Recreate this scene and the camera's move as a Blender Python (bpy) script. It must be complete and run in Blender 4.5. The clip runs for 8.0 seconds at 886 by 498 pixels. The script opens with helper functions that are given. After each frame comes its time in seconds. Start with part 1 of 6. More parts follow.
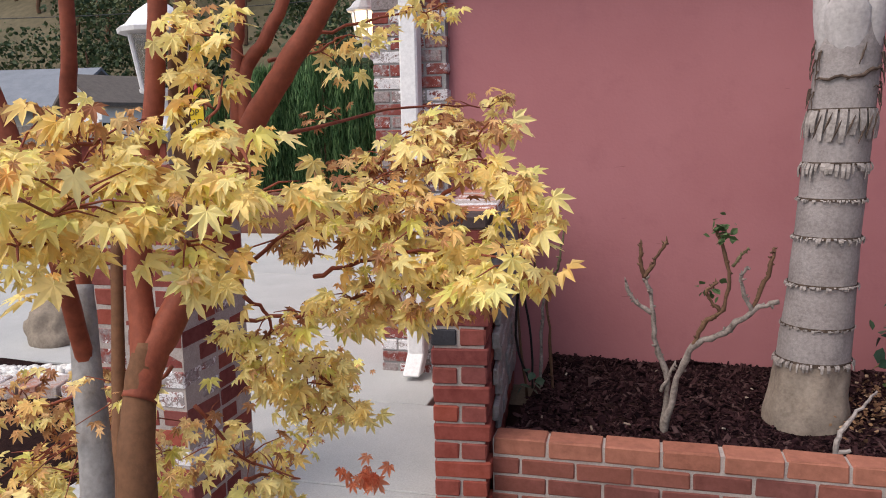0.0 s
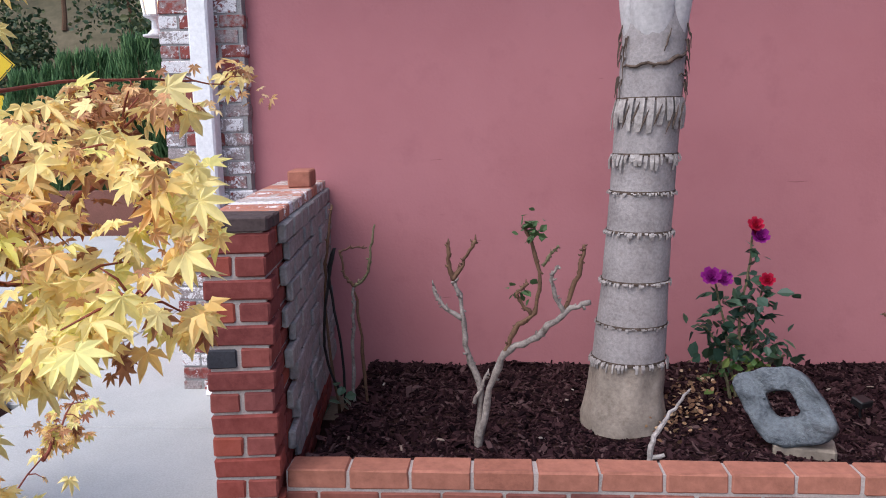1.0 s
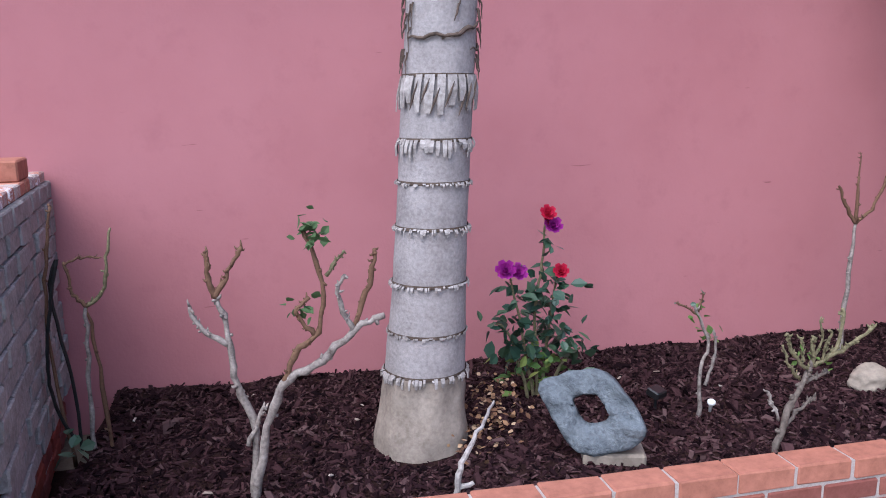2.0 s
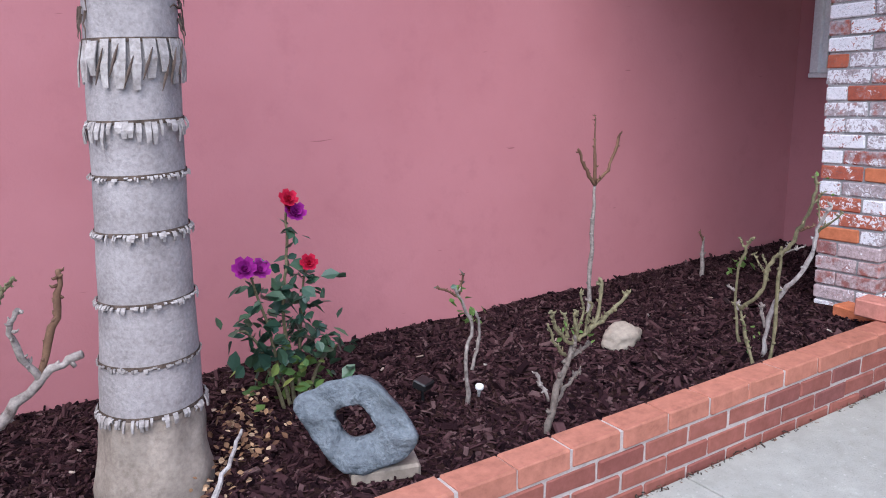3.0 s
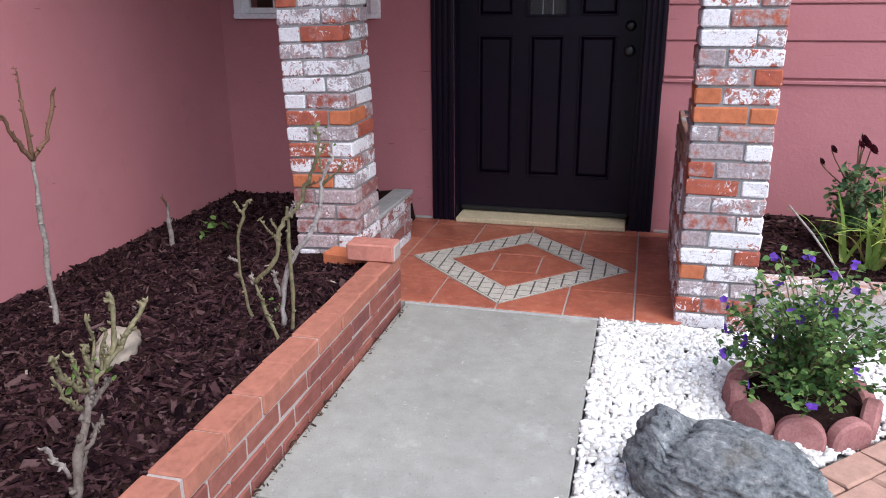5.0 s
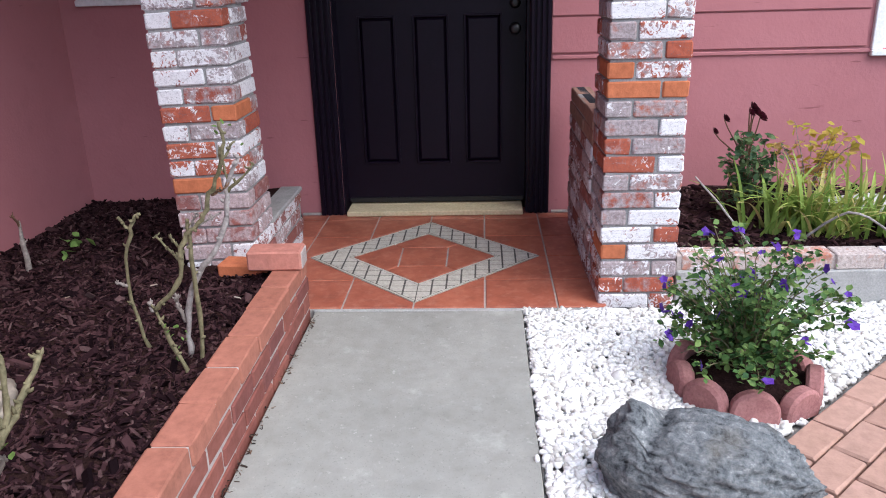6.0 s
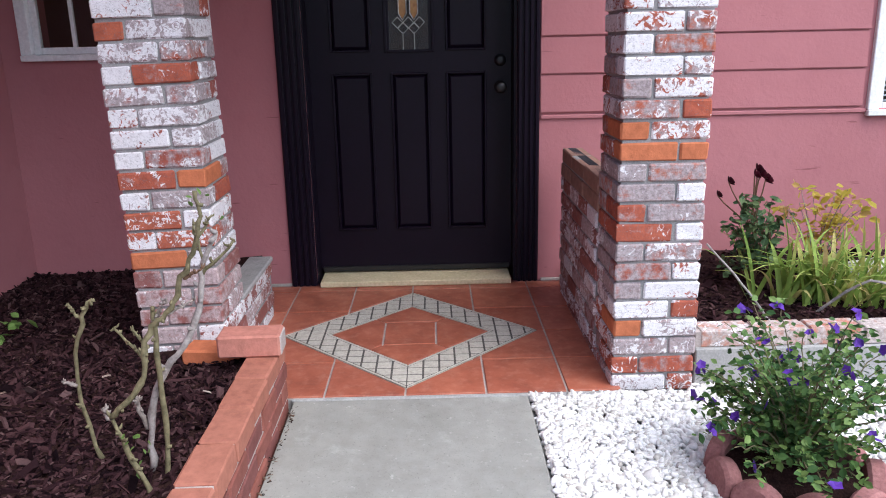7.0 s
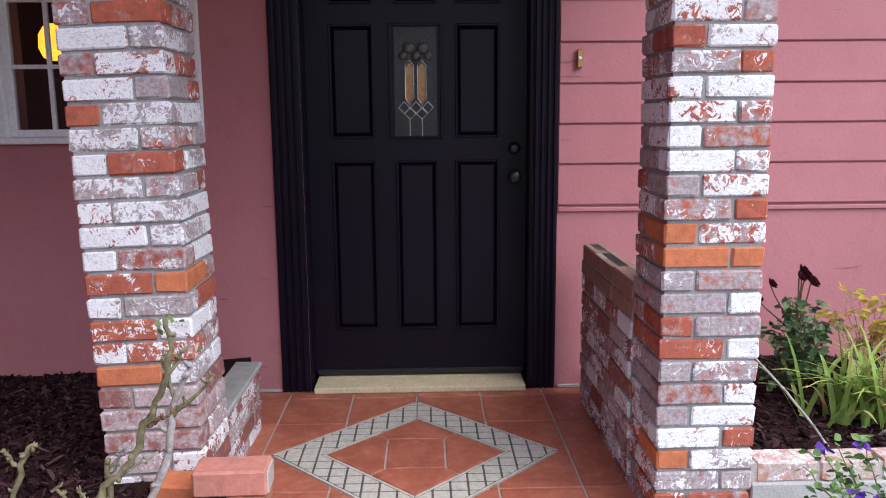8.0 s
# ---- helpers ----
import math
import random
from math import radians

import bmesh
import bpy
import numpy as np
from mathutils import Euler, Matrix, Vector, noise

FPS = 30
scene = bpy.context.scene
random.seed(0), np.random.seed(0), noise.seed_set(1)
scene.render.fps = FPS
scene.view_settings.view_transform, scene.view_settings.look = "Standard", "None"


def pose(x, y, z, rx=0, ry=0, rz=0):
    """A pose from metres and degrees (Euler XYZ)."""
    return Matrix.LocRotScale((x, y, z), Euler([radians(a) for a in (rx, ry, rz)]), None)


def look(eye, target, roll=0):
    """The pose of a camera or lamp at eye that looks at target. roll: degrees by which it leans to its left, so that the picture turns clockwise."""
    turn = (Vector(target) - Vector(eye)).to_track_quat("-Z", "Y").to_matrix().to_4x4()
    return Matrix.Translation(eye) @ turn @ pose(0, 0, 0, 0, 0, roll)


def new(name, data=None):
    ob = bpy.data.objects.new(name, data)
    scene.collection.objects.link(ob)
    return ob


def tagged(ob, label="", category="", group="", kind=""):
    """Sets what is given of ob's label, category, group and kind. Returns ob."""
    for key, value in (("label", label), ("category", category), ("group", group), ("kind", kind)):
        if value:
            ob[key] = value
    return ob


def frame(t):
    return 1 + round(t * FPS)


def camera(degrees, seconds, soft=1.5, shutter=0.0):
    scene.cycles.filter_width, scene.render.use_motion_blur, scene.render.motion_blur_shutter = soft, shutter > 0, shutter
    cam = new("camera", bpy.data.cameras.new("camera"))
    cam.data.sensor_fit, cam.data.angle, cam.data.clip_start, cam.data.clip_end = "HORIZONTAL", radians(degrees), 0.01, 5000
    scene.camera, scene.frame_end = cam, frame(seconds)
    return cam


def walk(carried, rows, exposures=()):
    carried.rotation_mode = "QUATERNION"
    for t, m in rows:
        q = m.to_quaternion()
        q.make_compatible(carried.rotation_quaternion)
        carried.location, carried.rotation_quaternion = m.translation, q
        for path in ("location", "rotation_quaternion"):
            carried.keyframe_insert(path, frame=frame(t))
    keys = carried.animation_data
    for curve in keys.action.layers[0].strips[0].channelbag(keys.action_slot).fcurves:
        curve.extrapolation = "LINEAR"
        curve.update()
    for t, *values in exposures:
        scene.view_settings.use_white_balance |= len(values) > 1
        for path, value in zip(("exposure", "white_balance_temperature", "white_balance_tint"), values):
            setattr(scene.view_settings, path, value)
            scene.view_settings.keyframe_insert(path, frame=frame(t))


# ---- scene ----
cam = camera(59.8, 8.0, soft=1.0)
PATH = [
    (0, (-0.363, -0.668, 1.365), (-0.869, 1.244, 1.066), -1.2),
    (0.5, (-0.249, -0.552, 1.359), (-0.6, 1.393, 1.057), -0.8),
    (1, (-0.222, -0.307, 1.34), (-0.349, 1.664, 1.02), -1.0),
    (1.2, (-0.226, -0.227, 1.323), (-0.239, 1.747, 1.003), -0.7),
    (2.5, (-0.209, 0.35, 1.348), (0.523, 2.159, 0.912), -1.0),
    (3, (-0.065, 0.477, 1.339), (0.969, 2.124, 0.873), -1.5),
    (3.5, (-0.078, 0.675, 1.318), (1.367, 1.966, 0.827), 0.7),
    (4, (-0.064, 0.844, 1.309), (1.622, 1.785, 0.787), 1.6),
    (4.5, (0.028, 0.955, 1.292), (1.821, 1.645, 0.736), 0.9),
    (5, (0.178, 1.023, 1.319), (2.016, 1.502, 0.695), -0.5),
    (6.5, (0.504, 1.427, 1.271), (2.405, 1.425, 0.649), -1.4),
    (7, (0.702, 1.476, 1.26), (2.632, 1.458, 0.735), -1.2),
    (7.5, (0.89, 1.49, 1.262), (2.847, 1.478, 0.846), -1.2),
    (8, (1.071, 1.549, 1.285), (3.044, 1.506, 0.956), -0.5),
]
EXPOSURE = [(0.0, 0.36, 6750, 10), (1.0, 0.62, 5950, 10), (2.5, 1.14, 5480, 9), (3.5, 1.10, 5620, 8), (4.5, 1.00, 5800, 7), (6.5, 1.02, 5770, 7), (8.0, 1.14, 5770, 7)]
walk(cam, [(t, look(eye, target, roll)) for t, eye, target, roll in PATH], EXPOSURE)

# ---- world and light ----
world = bpy.data.worlds.new("world")
scene.world = world
world.use_nodes = True
wn = world.node_tree
sky = wn.nodes.new("ShaderNodeTexSky")
sky.sky_type = "NISHITA"
sky.sun_disc = False
sky.sun_elevation, sky.sun_rotation = radians(54.7), radians(222)
sky.altitude, sky.air_density, sky.dust_density, sky.ozone_density = 100, 1.0, 4.0, 1.0
wn.links.new(sky.outputs[0], wn.nodes["Background"].inputs[0])
wn.nodes["Background"].inputs[1].default_value = 0.15
sun = new("sun", bpy.data.lights.new("sun", "SUN"))
sun.data.energy, sun.data.angle, sun.data.color = 1.25, radians(70), (1.0, 0.97, 0.95)
sun.matrix_world = look((-3.8, -4.2, 8.0), (0, 0, 0))


# ---- materials ----
def material(name, rough=0.8, metal=0.0):
    m = bpy.data.materials.new(name)
    m.use_nodes = True
    b = m.node_tree.nodes["Principled BSDF"]
    b.inputs["Roughness"].default_value, b.inputs["Metallic"].default_value = rough, metal
    b.inputs["Specular IOR Level"].default_value = 0.5 if rough < 0.5 else 0.2
    return m


def node(m, kind, **values):
    n = m.node_tree.nodes.new(kind)
    for k, v in values.items():
        n.inputs[k.replace("_", " ")].default_value = v
    return n


def link(m, a, b):
    m.node_tree.links.new(a, b)


def place(m):
    return m.node_tree.nodes.new("ShaderNodeNewGeometry").outputs["Position"]


def noise_at(m, scale, detail=4.0, rough=0.6, stretch=None):
    n = node(m, "ShaderNodeTexNoise", Scale=scale, Detail=detail, Roughness=rough)
    p = place(m)
    if stretch:
        mul = m.node_tree.nodes.new("ShaderNodeVectorMath")
        mul.operation = "MULTIPLY"
        mul.inputs[1].default_value = stretch
        link(m, p, mul.inputs[0])
        p = mul.outputs[0]
    link(m, p, n.inputs["Vector"])
    return n.outputs["Fac"]


def ramp(m, fac, stops):
    n = m.node_tree.nodes.new("ShaderNodeValToRGB")
    e = n.color_ramp.elements
    while len(e) < len(stops):
        e.new(0.5)
    for el, (p, c) in zip(e, stops):
        el.position, el.color = p, (*c, 1) if len(c) == 3 else c
    link(m, fac, n.inputs[0])
    return n.outputs["Color"]


def mix(m, fac, a, b, mode="MIX"):
    n = m.node_tree.nodes.new("ShaderNodeMix")
    n.data_type, n.blend_type = "RGBA", mode
    for v, i in ((fac, 0), (a, 6), (b, 7)):
        if isinstance(v, (int, float)):
            n.inputs[i].default_value = v
        elif isinstance(v, tuple):
            n.inputs[i].default_value = (*v, 1)
        else:
            link(m, v, n.inputs[i])
    return n.outputs[2]


def math_node(m, op, a, b):
    n = m.node_tree.nodes.new("ShaderNodeMath")
    n.operation = op
    for v, i in ((a, 0), (b, 1)):
        if isinstance(v, (int, float)):
            n.inputs[i].default_value = v
        else:
            link(m, v, n.inputs[i])
    return n.outputs[0]


def colour(m, out):
    link(m, out, m.node_tree.nodes["Principled BSDF"].inputs["Base Color"])


def bump(m, height, strength=0.4, distance=0.004):
    n = node(m, "ShaderNodeBump", Strength=strength, Distance=distance)
    link(m, height, n.inputs["Height"])
    link(m, n.outputs[0], m.node_tree.nodes["Principled BSDF"].inputs["Normal"])


def chance(m):
    return m.node_tree.nodes.new("ShaderNodeObjectInfo").outputs["Random"]


def island(m):
    return m.node_tree.nodes.new("ShaderNodeNewGeometry").outputs["Random Per Island"]


def simple(name, a, b, scale=8.0, rough=0.8, bumps=0.3, fine=90.0, metal=0.0, distance=0.003):
    m = material(name, rough, metal)
    big = noise_at(m, scale, 5)
    small = noise_at(m, fine, 3)
    c = ramp(m, big, [(0.3, a), (0.7, b)])
    c = mix(m, 0.35, c, ramp(m, small, [(0.3, tuple(v * 0.75 for v in a)), (0.7, tuple(min(1, v * 1.2) for v in b))]))
    colour(m, c)
    bump(m, small, bumps, distance)
    return m


def paint_material(name):
    m = material(name, 0.75)
    c = ramp(m, noise_at(m, 1.3, 4), [(0.28, (0.38, 0.150, 0.162)), (0.72, (0.43, 0.180, 0.194))])
    blot = noise_at(m, 6.0, 6, 0.7)
    c = mix(m, ramp(m, blot, [(0.55, (0, 0, 0)), (0.8, (0.5,) * 3)]), c, (0.33, 0.128, 0.142))
    mark = noise_at(m, 5.0, 2, 0.5, (1.0, 1.0, 9.0))
    c = mix(m, ramp(m, mark, [(0.735, (0, 0, 0)), (0.76, (0.55,) * 3)]), c, (0.16, 0.055, 0.06))
    colour(m, c)
    tall = mix(m, 0.5, noise_at(m, 55, 6, 0.6), noise_at(m, 9, 4, 0.5))
    bump(m, tall, 0.5, 0.008)
    return m


def brick_material(name, reds, white=0.0, grey=(0.33, 0.31, 0.31), bumps=0.6):
    """Fired clay in a random shade for each brick, with old whitewash in patches that differ from brick to brick."""
    m = material(name, 0.85)
    r = chance(m)
    n = len(reds)
    c = ramp(m, r, [(i / max(1, n - 1), v) for i, v in enumerate(reds)])
    c = mix(m, 0.5, c, ramp(m, noise_at(m, 28, 6, 0.7), [(0.3, tuple(v * 0.55 for v in reds[0])), (0.7, tuple(min(1, v * 1.35) for v in reds[-1]))]))
    if white > 0:
        r2 = math_node(m, "FRACT", math_node(m, "MULTIPLY", r, 7.31), 0)
        streaky = node(m, "ShaderNodeTexNoise", Scale=30.0, Detail=7.0, Roughness=0.60, Distortion=2.2)
        link(m, place(m), streaky.inputs["Vector"])
        patch = mix(m, 0.42, streaky.outputs["Fac"], noise_at(m, 13, 3, 0.5, (1.0, 1.0, 1.6)))
        t = math_node(m, "ADD", patch, math_node(m, "MULTIPLY", math_node(m, "SUBTRACT", r2, 1 - white), 0.26))
        g = math_node(m, "ADD", noise_at(m, 24, 6, 0.65), math_node(m, "MULTIPLY", math_node(m, "SUBTRACT", math_node(m, "FRACT", math_node(m, "MULTIPLY", r, 13.7), 0), 0.5), 0.42))
        dull = ramp(m, noise_at(m, 75, 6, 0.7), [(0.3, tuple(v * 0.5 for v in grey)), (0.68, tuple(v * 1.35 for v in grey))])
        c = mix(m, ramp(m, g, [(0.42, (0, 0, 0)), (0.60, (0.85,) * 3)]), c, dull)
        t = math_node(m, "ADD", t, math_node(m, "MULTIPLY", math_node(m, "SUBTRACT", noise_at(m, 170, 4, 0.7), 0.5), 0.12))
        c = mix(m, ramp(m, t, [(0.505, (0, 0, 0)), (0.535, (0.97,) * 3)]), c, ramp(m, noise_at(m, 60, 5, 0.7), [(0.28, (0.50, 0.47, 0.49)), (0.48, (0.73, 0.715, 0.735))]))
        crack = noise_at(m, 38, 3, 0.5, (1.0, 1.0, 2.4))
        crack = math_node(m, "ABSOLUTE", math_node(m, "SUBTRACT", crack, 0.5), 0)
        c = mix(m, ramp(m, crack, [(0.003, (0.75,) * 3), (0.011, (0, 0, 0))]), c, tuple(v * 0.35 for v in grey))
    colour(m, c)
    bump(m, mix(m, 0.5, noise_at(m, 130, 4), noise_at(m, 30, 4)), bumps, 0.004)
    return m


PINK = paint_material("pink_masonry_paint")
MORTAR = simple("mortar", (0.22, 0.215, 0.215), (0.35, 0.34, 0.335), 20, 0.95, 0.7, 160)
MORTAR_LIGHT = simple("mortar_light", (0.32, 0.27, 0.25), (0.45, 0.395, 0.37), 20, 0.95, 0.6, 160)
BRICK_OLD = brick_material("whitewashed_brick", [(0.28, 0.070, 0.050), (0.36, 0.092, 0.055), (0.24, 0.070, 0.058), (0.42, 0.118, 0.062)], 0.43, (0.37, 0.345, 0.36))
BRICK_DIM = brick_material("mortar_smeared_brick", [(0.26, 0.095, 0.080), (0.34, 0.12, 0.09), (0.23, 0.095, 0.088)], 0.40, (0.46, 0.38, 0.385))
BRICK_WHITE = brick_material("thick_whitewashed_brick", [(0.28, 0.070, 0.050), (0.36, 0.092, 0.055), (0.26, 0.080, 0.065)], 0.82, (0.40, 0.375, 0.39))
BRICK_ORANGE = brick_material("clean_orange_brick", [(0.43, 0.135, 0.062), (0.48, 0.16, 0.075)])
BRICK_PLANTER = brick_material("planter_brick", [(0.17, 0.058, 0.048), (0.27, 0.090, 0.062), (0.32, 0.120, 0.082), (0.22, 0.072, 0.054), (0.18, 0.070, 0.063)], bumps=0.4)
BRICK_CAP = brick_material("planter_cap_brick", [(0.30, 0.118, 0.080), (0.37, 0.155, 0.107), (0.33, 0.132, 0.092)], bumps=0.4)
BRICK_PINK = brick_material("pale_pink_brick", [(0.42, 0.175, 0.135), (0.46, 0.20, 0.155)], bumps=0.4)
BRICK_RED = brick_material("dark_red_brick", [(0.15, 0.035, 0.032), (0.25, 0.05, 0.035), (0.39, 0.082, 0.042), (0.20, 0.065, 0.06)], bumps=0.5)
BRICK_SOOT = simple("sooty_cap_brick", (0.05, 0.036, 0.036), (0.10, 0.072, 0.070), 20, 0.9, 0.5)
BRICK_BLACK = simple("burnt_brick_and_slot_shade", (0.02, 0.02, 0.025), (0.05, 0.05, 0.06))
BRICK_GARAGE = brick_material("garage_brick", [(0.20, 0.045, 0.04), (0.28, 0.06, 0.045), (0.24, 0.07, 0.06)], 0.36)
BRICK_PALE = brick_material("pale_washed_brick", [(0.40, 0.155, 0.10), (0.45, 0.20, 0.14)], 0.30, (0.45, 0.42, 0.40))
BRICK_TAN = brick_material("brown_coping_brick", [(0.25, 0.15, 0.115), (0.32, 0.19, 0.14), (0.28, 0.165, 0.13)], bumps=0.5)
SMEARED = simple("mortar_smeared_side", (0.19, 0.18, 0.172), (0.36, 0.345, 0.335), 11, 0.95, 0.9, 60, distance=0.008)
MULCH_SOIL = simple("mulch_bed", (0.012, 0.006, 0.006), (0.035, 0.018, 0.016), 30, 0.95, 0.9, 120, distance=0.01)


def concrete_material():
    m = material("concrete", 0.9)
    c = ramp(m, noise_at(m, 2.2, 4, 0.6), [(0.3, (0.245, 0.24, 0.218)), (0.7, (0.325, 0.318, 0.290))])
    c = mix(m, 0.34, c, ramp(m, noise_at(m, 11, 7, 0.7), [(0.3, (0.182, 0.18, 0.160)), (0.7, (0.378, 0.37, 0.340))]))
    c = mix(m, ramp(m, noise_at(m, 150, 3), [(0.60, (0, 0, 0)), (0.72, (0.5,) * 3)]), c, (0.13, 0.13, 0.12))
    c = mix(m, ramp(m, noise_at(m, 5, 8, 0.75), [(0.56, (0, 0, 0)), (0.72, (0.45,) * 3)]), c, (0.50, 0.50, 0.47))
    c = mix(m, ramp(m, noise_at(m, 38, 5, 0.7), [(0.62, (0, 0, 0)), (0.70, (0.6,) * 3)]), c, (0.44, 0.43, 0.40))
    c = mix(m, ramp(m, noise_at(m, 52, 4, 0.6, (1.0, 1.0, 0.2)), [(0.27, (0.55,) * 3), (0.34, (0, 0, 0))]), c, (0.15, 0.145, 0.13))
    colour(m, c)
    bump(m, noise_at(m, 120, 5, 0.7), 0.6, 0.004)
    return m


CONCRETE = concrete_material()
CONCRETE_PALE = simple("driveway_concrete", (0.38, 0.385, 0.38), (0.48, 0.485, 0.48), 2.5, 0.9, 0.35, 140)
CONCRETE_GREY = simple("old_concrete", (0.26, 0.26, 0.25), (0.38, 0.37, 0.36), 14, 0.95, 0.6, 120)
SOIL = simple("soil", (0.10, 0.075, 0.055), (0.18, 0.14, 0.10), 2, 0.95, 0.5, 60)
GROUT = simple("grout", (0.36, 0.33, 0.31), (0.46, 0.43, 0.41), 30, 0.95, 0.4)
GROUT_DARK = simple("dark_grout", (0.06, 0.055, 0.05), (0.13, 0.12, 0.11), 30, 0.95, 0.4)
DOOR_PAINT = simple("black_brown_door_paint", (0.0058, 0.0030, 0.0085), (0.0080, 0.0042, 0.0115), 5, 0.36, 0.10, 60)
DOOR_PAINT.node_tree.nodes["Principled BSDF"].inputs["Specular IOR Level"].default_value = 0.18
WHITE_PAINT = simple("white_paint", (0.74, 0.74, 0.76), (0.82, 0.82, 0.83), 6, 0.45, 0.08, 60)
CREAM = simple("bare_cream_wood", (0.52, 0.43, 0.26), (0.66, 0.57, 0.38), 12, 0.7, 0.3, 70)
BLACK = simple("black_metal", (0.008, 0.008, 0.009), (0.014, 0.014, 0.015), 10, 0.35, 0.1)
BRASS = simple("aged_brass", (0.45, 0.30, 0.12), (0.55, 0.38, 0.16), 10, 0.35, 0.1, metal=1.0)
ROCK_GREY = simple("grey_stone", (0.055, 0.063, 0.074), (0.165, 0.182, 0.20), 16, 0.9, 1.0, 70, distance=0.010)
ROCK_TAN = simple("tan_stone", (0.19, 0.155, 0.125), (0.31, 0.26, 0.21), 12, 0.9, 0.7, 50)
SCALLOP = simple("red_concrete_edging", (0.22, 0.092, 0.090), (0.36, 0.175, 0.165), 16, 0.9, 0.6, 110)
PAVER = brick_material("pinkish_paver", [(0.40, 0.24, 0.18), (0.46, 0.29, 0.23), (0.36, 0.22, 0.17)])
ROOF = simple("roof_shingle", (0.09, 0.08, 0.075), (0.15, 0.13, 0.12), 6, 0.95, 0.6)
SOFFIT = simple("soffit_paint", (0.40, 0.16, 0.16), (0.46, 0.19, 0.19), 5, 0.7, 0.15)
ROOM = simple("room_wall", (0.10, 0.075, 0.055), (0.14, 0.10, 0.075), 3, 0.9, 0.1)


def tile_material():
    m = material("terracotta_tile", 0.42)
    c = ramp(m, chance(m), [(0, (0.29, 0.082, 0.050)), (0.4, (0.42, 0.130, 0.075)), (0.7, (0.36, 0.105, 0.06)), (1, (0.27, 0.078, 0.052))])
    c = mix(m, 0.5, c, ramp(m, noise_at(m, 8, 6, 0.65), [(0.32, (0.17, 0.045, 0.030)), (0.5, (0.36, 0.11, 0.065)), (0.68, (0.52, 0.20, 0.125))]))
    c = mix(m, ramp(m, noise_at(m, 22, 5), [(0.5, (0, 0, 0)), (0.8, (0.5,) * 3)]), c, (0.56, 0.30, 0.22))
    colour(m, c)
    bump(m, noise_at(m, 18, 4), 0.25, 0.004)
    return m


TERRACOTTA = tile_material()
STONE_TILE = simple("pale_stone_tile", (0.36, 0.335, 0.285), (0.56, 0.53, 0.465), 30, 0.6, 0.3, 90)


def rough_rock_material():
    m = material("grey_lava_boulder", 0.9)
    streak = mix(m, 0.4, noise_at(m, 15, 8, 0.75, (1.0, 1.0, 2.2)), noise_at(m, 70, 6, 0.7))
    c = ramp(m, streak, [(0.37, (0.018, 0.02, 0.022)), (0.45, (0.105, 0.112, 0.118)), (0.56, (0.215, 0.222, 0.225)), (0.67, (0.48, 0.48, 0.465))])
    c = mix(m, ramp(m, noise_at(m, 5, 4), [(0.55, (0, 0, 0)), (0.75, (0.5,) * 3)]), c, (0.20, 0.17, 0.13))
    colour(m, c)
    bump(m, streak, 0.9, 0.015)
    return m


BOULDER = rough_rock_material()


def chips_material(name, stops, rough=0.9, bumps=0.5):
    m = material(name, rough)
    c = ramp(m, island(m), stops)
    c = mix(m, 0.4, c, mix(m, 1.0, c, ramp(m, noise_at(m, 60, 4), [(0.3, (0.55,) * 3), (0.7, (1.25,) * 3)]), "MULTIPLY"))
    colour(m, c)
    bump(m, noise_at(m, 150, 3), bumps, 0.003)
    return m


CHIPS = chips_material("bark_chips", [(0, (0.005, 0.0024, 0.0034)), (0.45, (0.023, 0.0104, 0.0125)), (0.86, (0.056, 0.027, 0.029)), (1, (0.10, 0.060, 0.059))])
PEBBLES = chips_material("white_marble_chips", [(0, (0.46, 0.43, 0.39)), (0.2, (0.66, 0.64, 0.61)), (0.6, (0.78, 0.77, 0.75)), (1, (0.84, 0.83, 0.82))], 0.7, 0.3)
LITTER_DARK = chips_material("dark_crumbs", [(0, (0.02, 0.015, 0.012)), (0.6, (0.06, 0.04, 0.03)), (1, (0.20, 0.12, 0.08))])
LITTER = chips_material("dry_leaf_litter", [(0, (0.09, 0.045, 0.03)), (0.4, (0.19, 0.10, 0.055)), (0.75, (0.30, 0.18, 0.10)), (1, (0.50, 0.36, 0.24))])
for mat_ in (CHIPS, MULCH_SOIL):
    mat_.node_tree.nodes["Principled BSDF"].inputs["Specular IOR Level"].default_value = 0.04


def leaf_material(name, stops, through_light=0.55, rough=0.5, single=False):
    m = material(name, rough)
    b = m.node_tree.nodes["Principled BSDF"]
    c = ramp(m, chance(m) if single else island(m), stops)
    c = mix(m, 0.5, c, mix(m, 1.0, c, ramp(m, noise_at(m, 45, 3), [(0.3, (0.7,) * 3), (0.7, (1.2,) * 3)]), "MULTIPLY"))
    link(m, c, b.inputs["Base Color"])
    t = m.node_tree.nodes.new("ShaderNodeBsdfTranslucent")
    link(m, c, t.inputs["Color"])
    s = m.node_tree.nodes.new("ShaderNodeMixShader")
    s.inputs[0].default_value = through_light
    link(m, b.outputs[0], s.inputs[1])
    link(m, t.outputs[0], s.inputs[2])
    link(m, s.outputs[0], m.node_tree.nodes["Material Output"].inputs["Surface"])
    return m


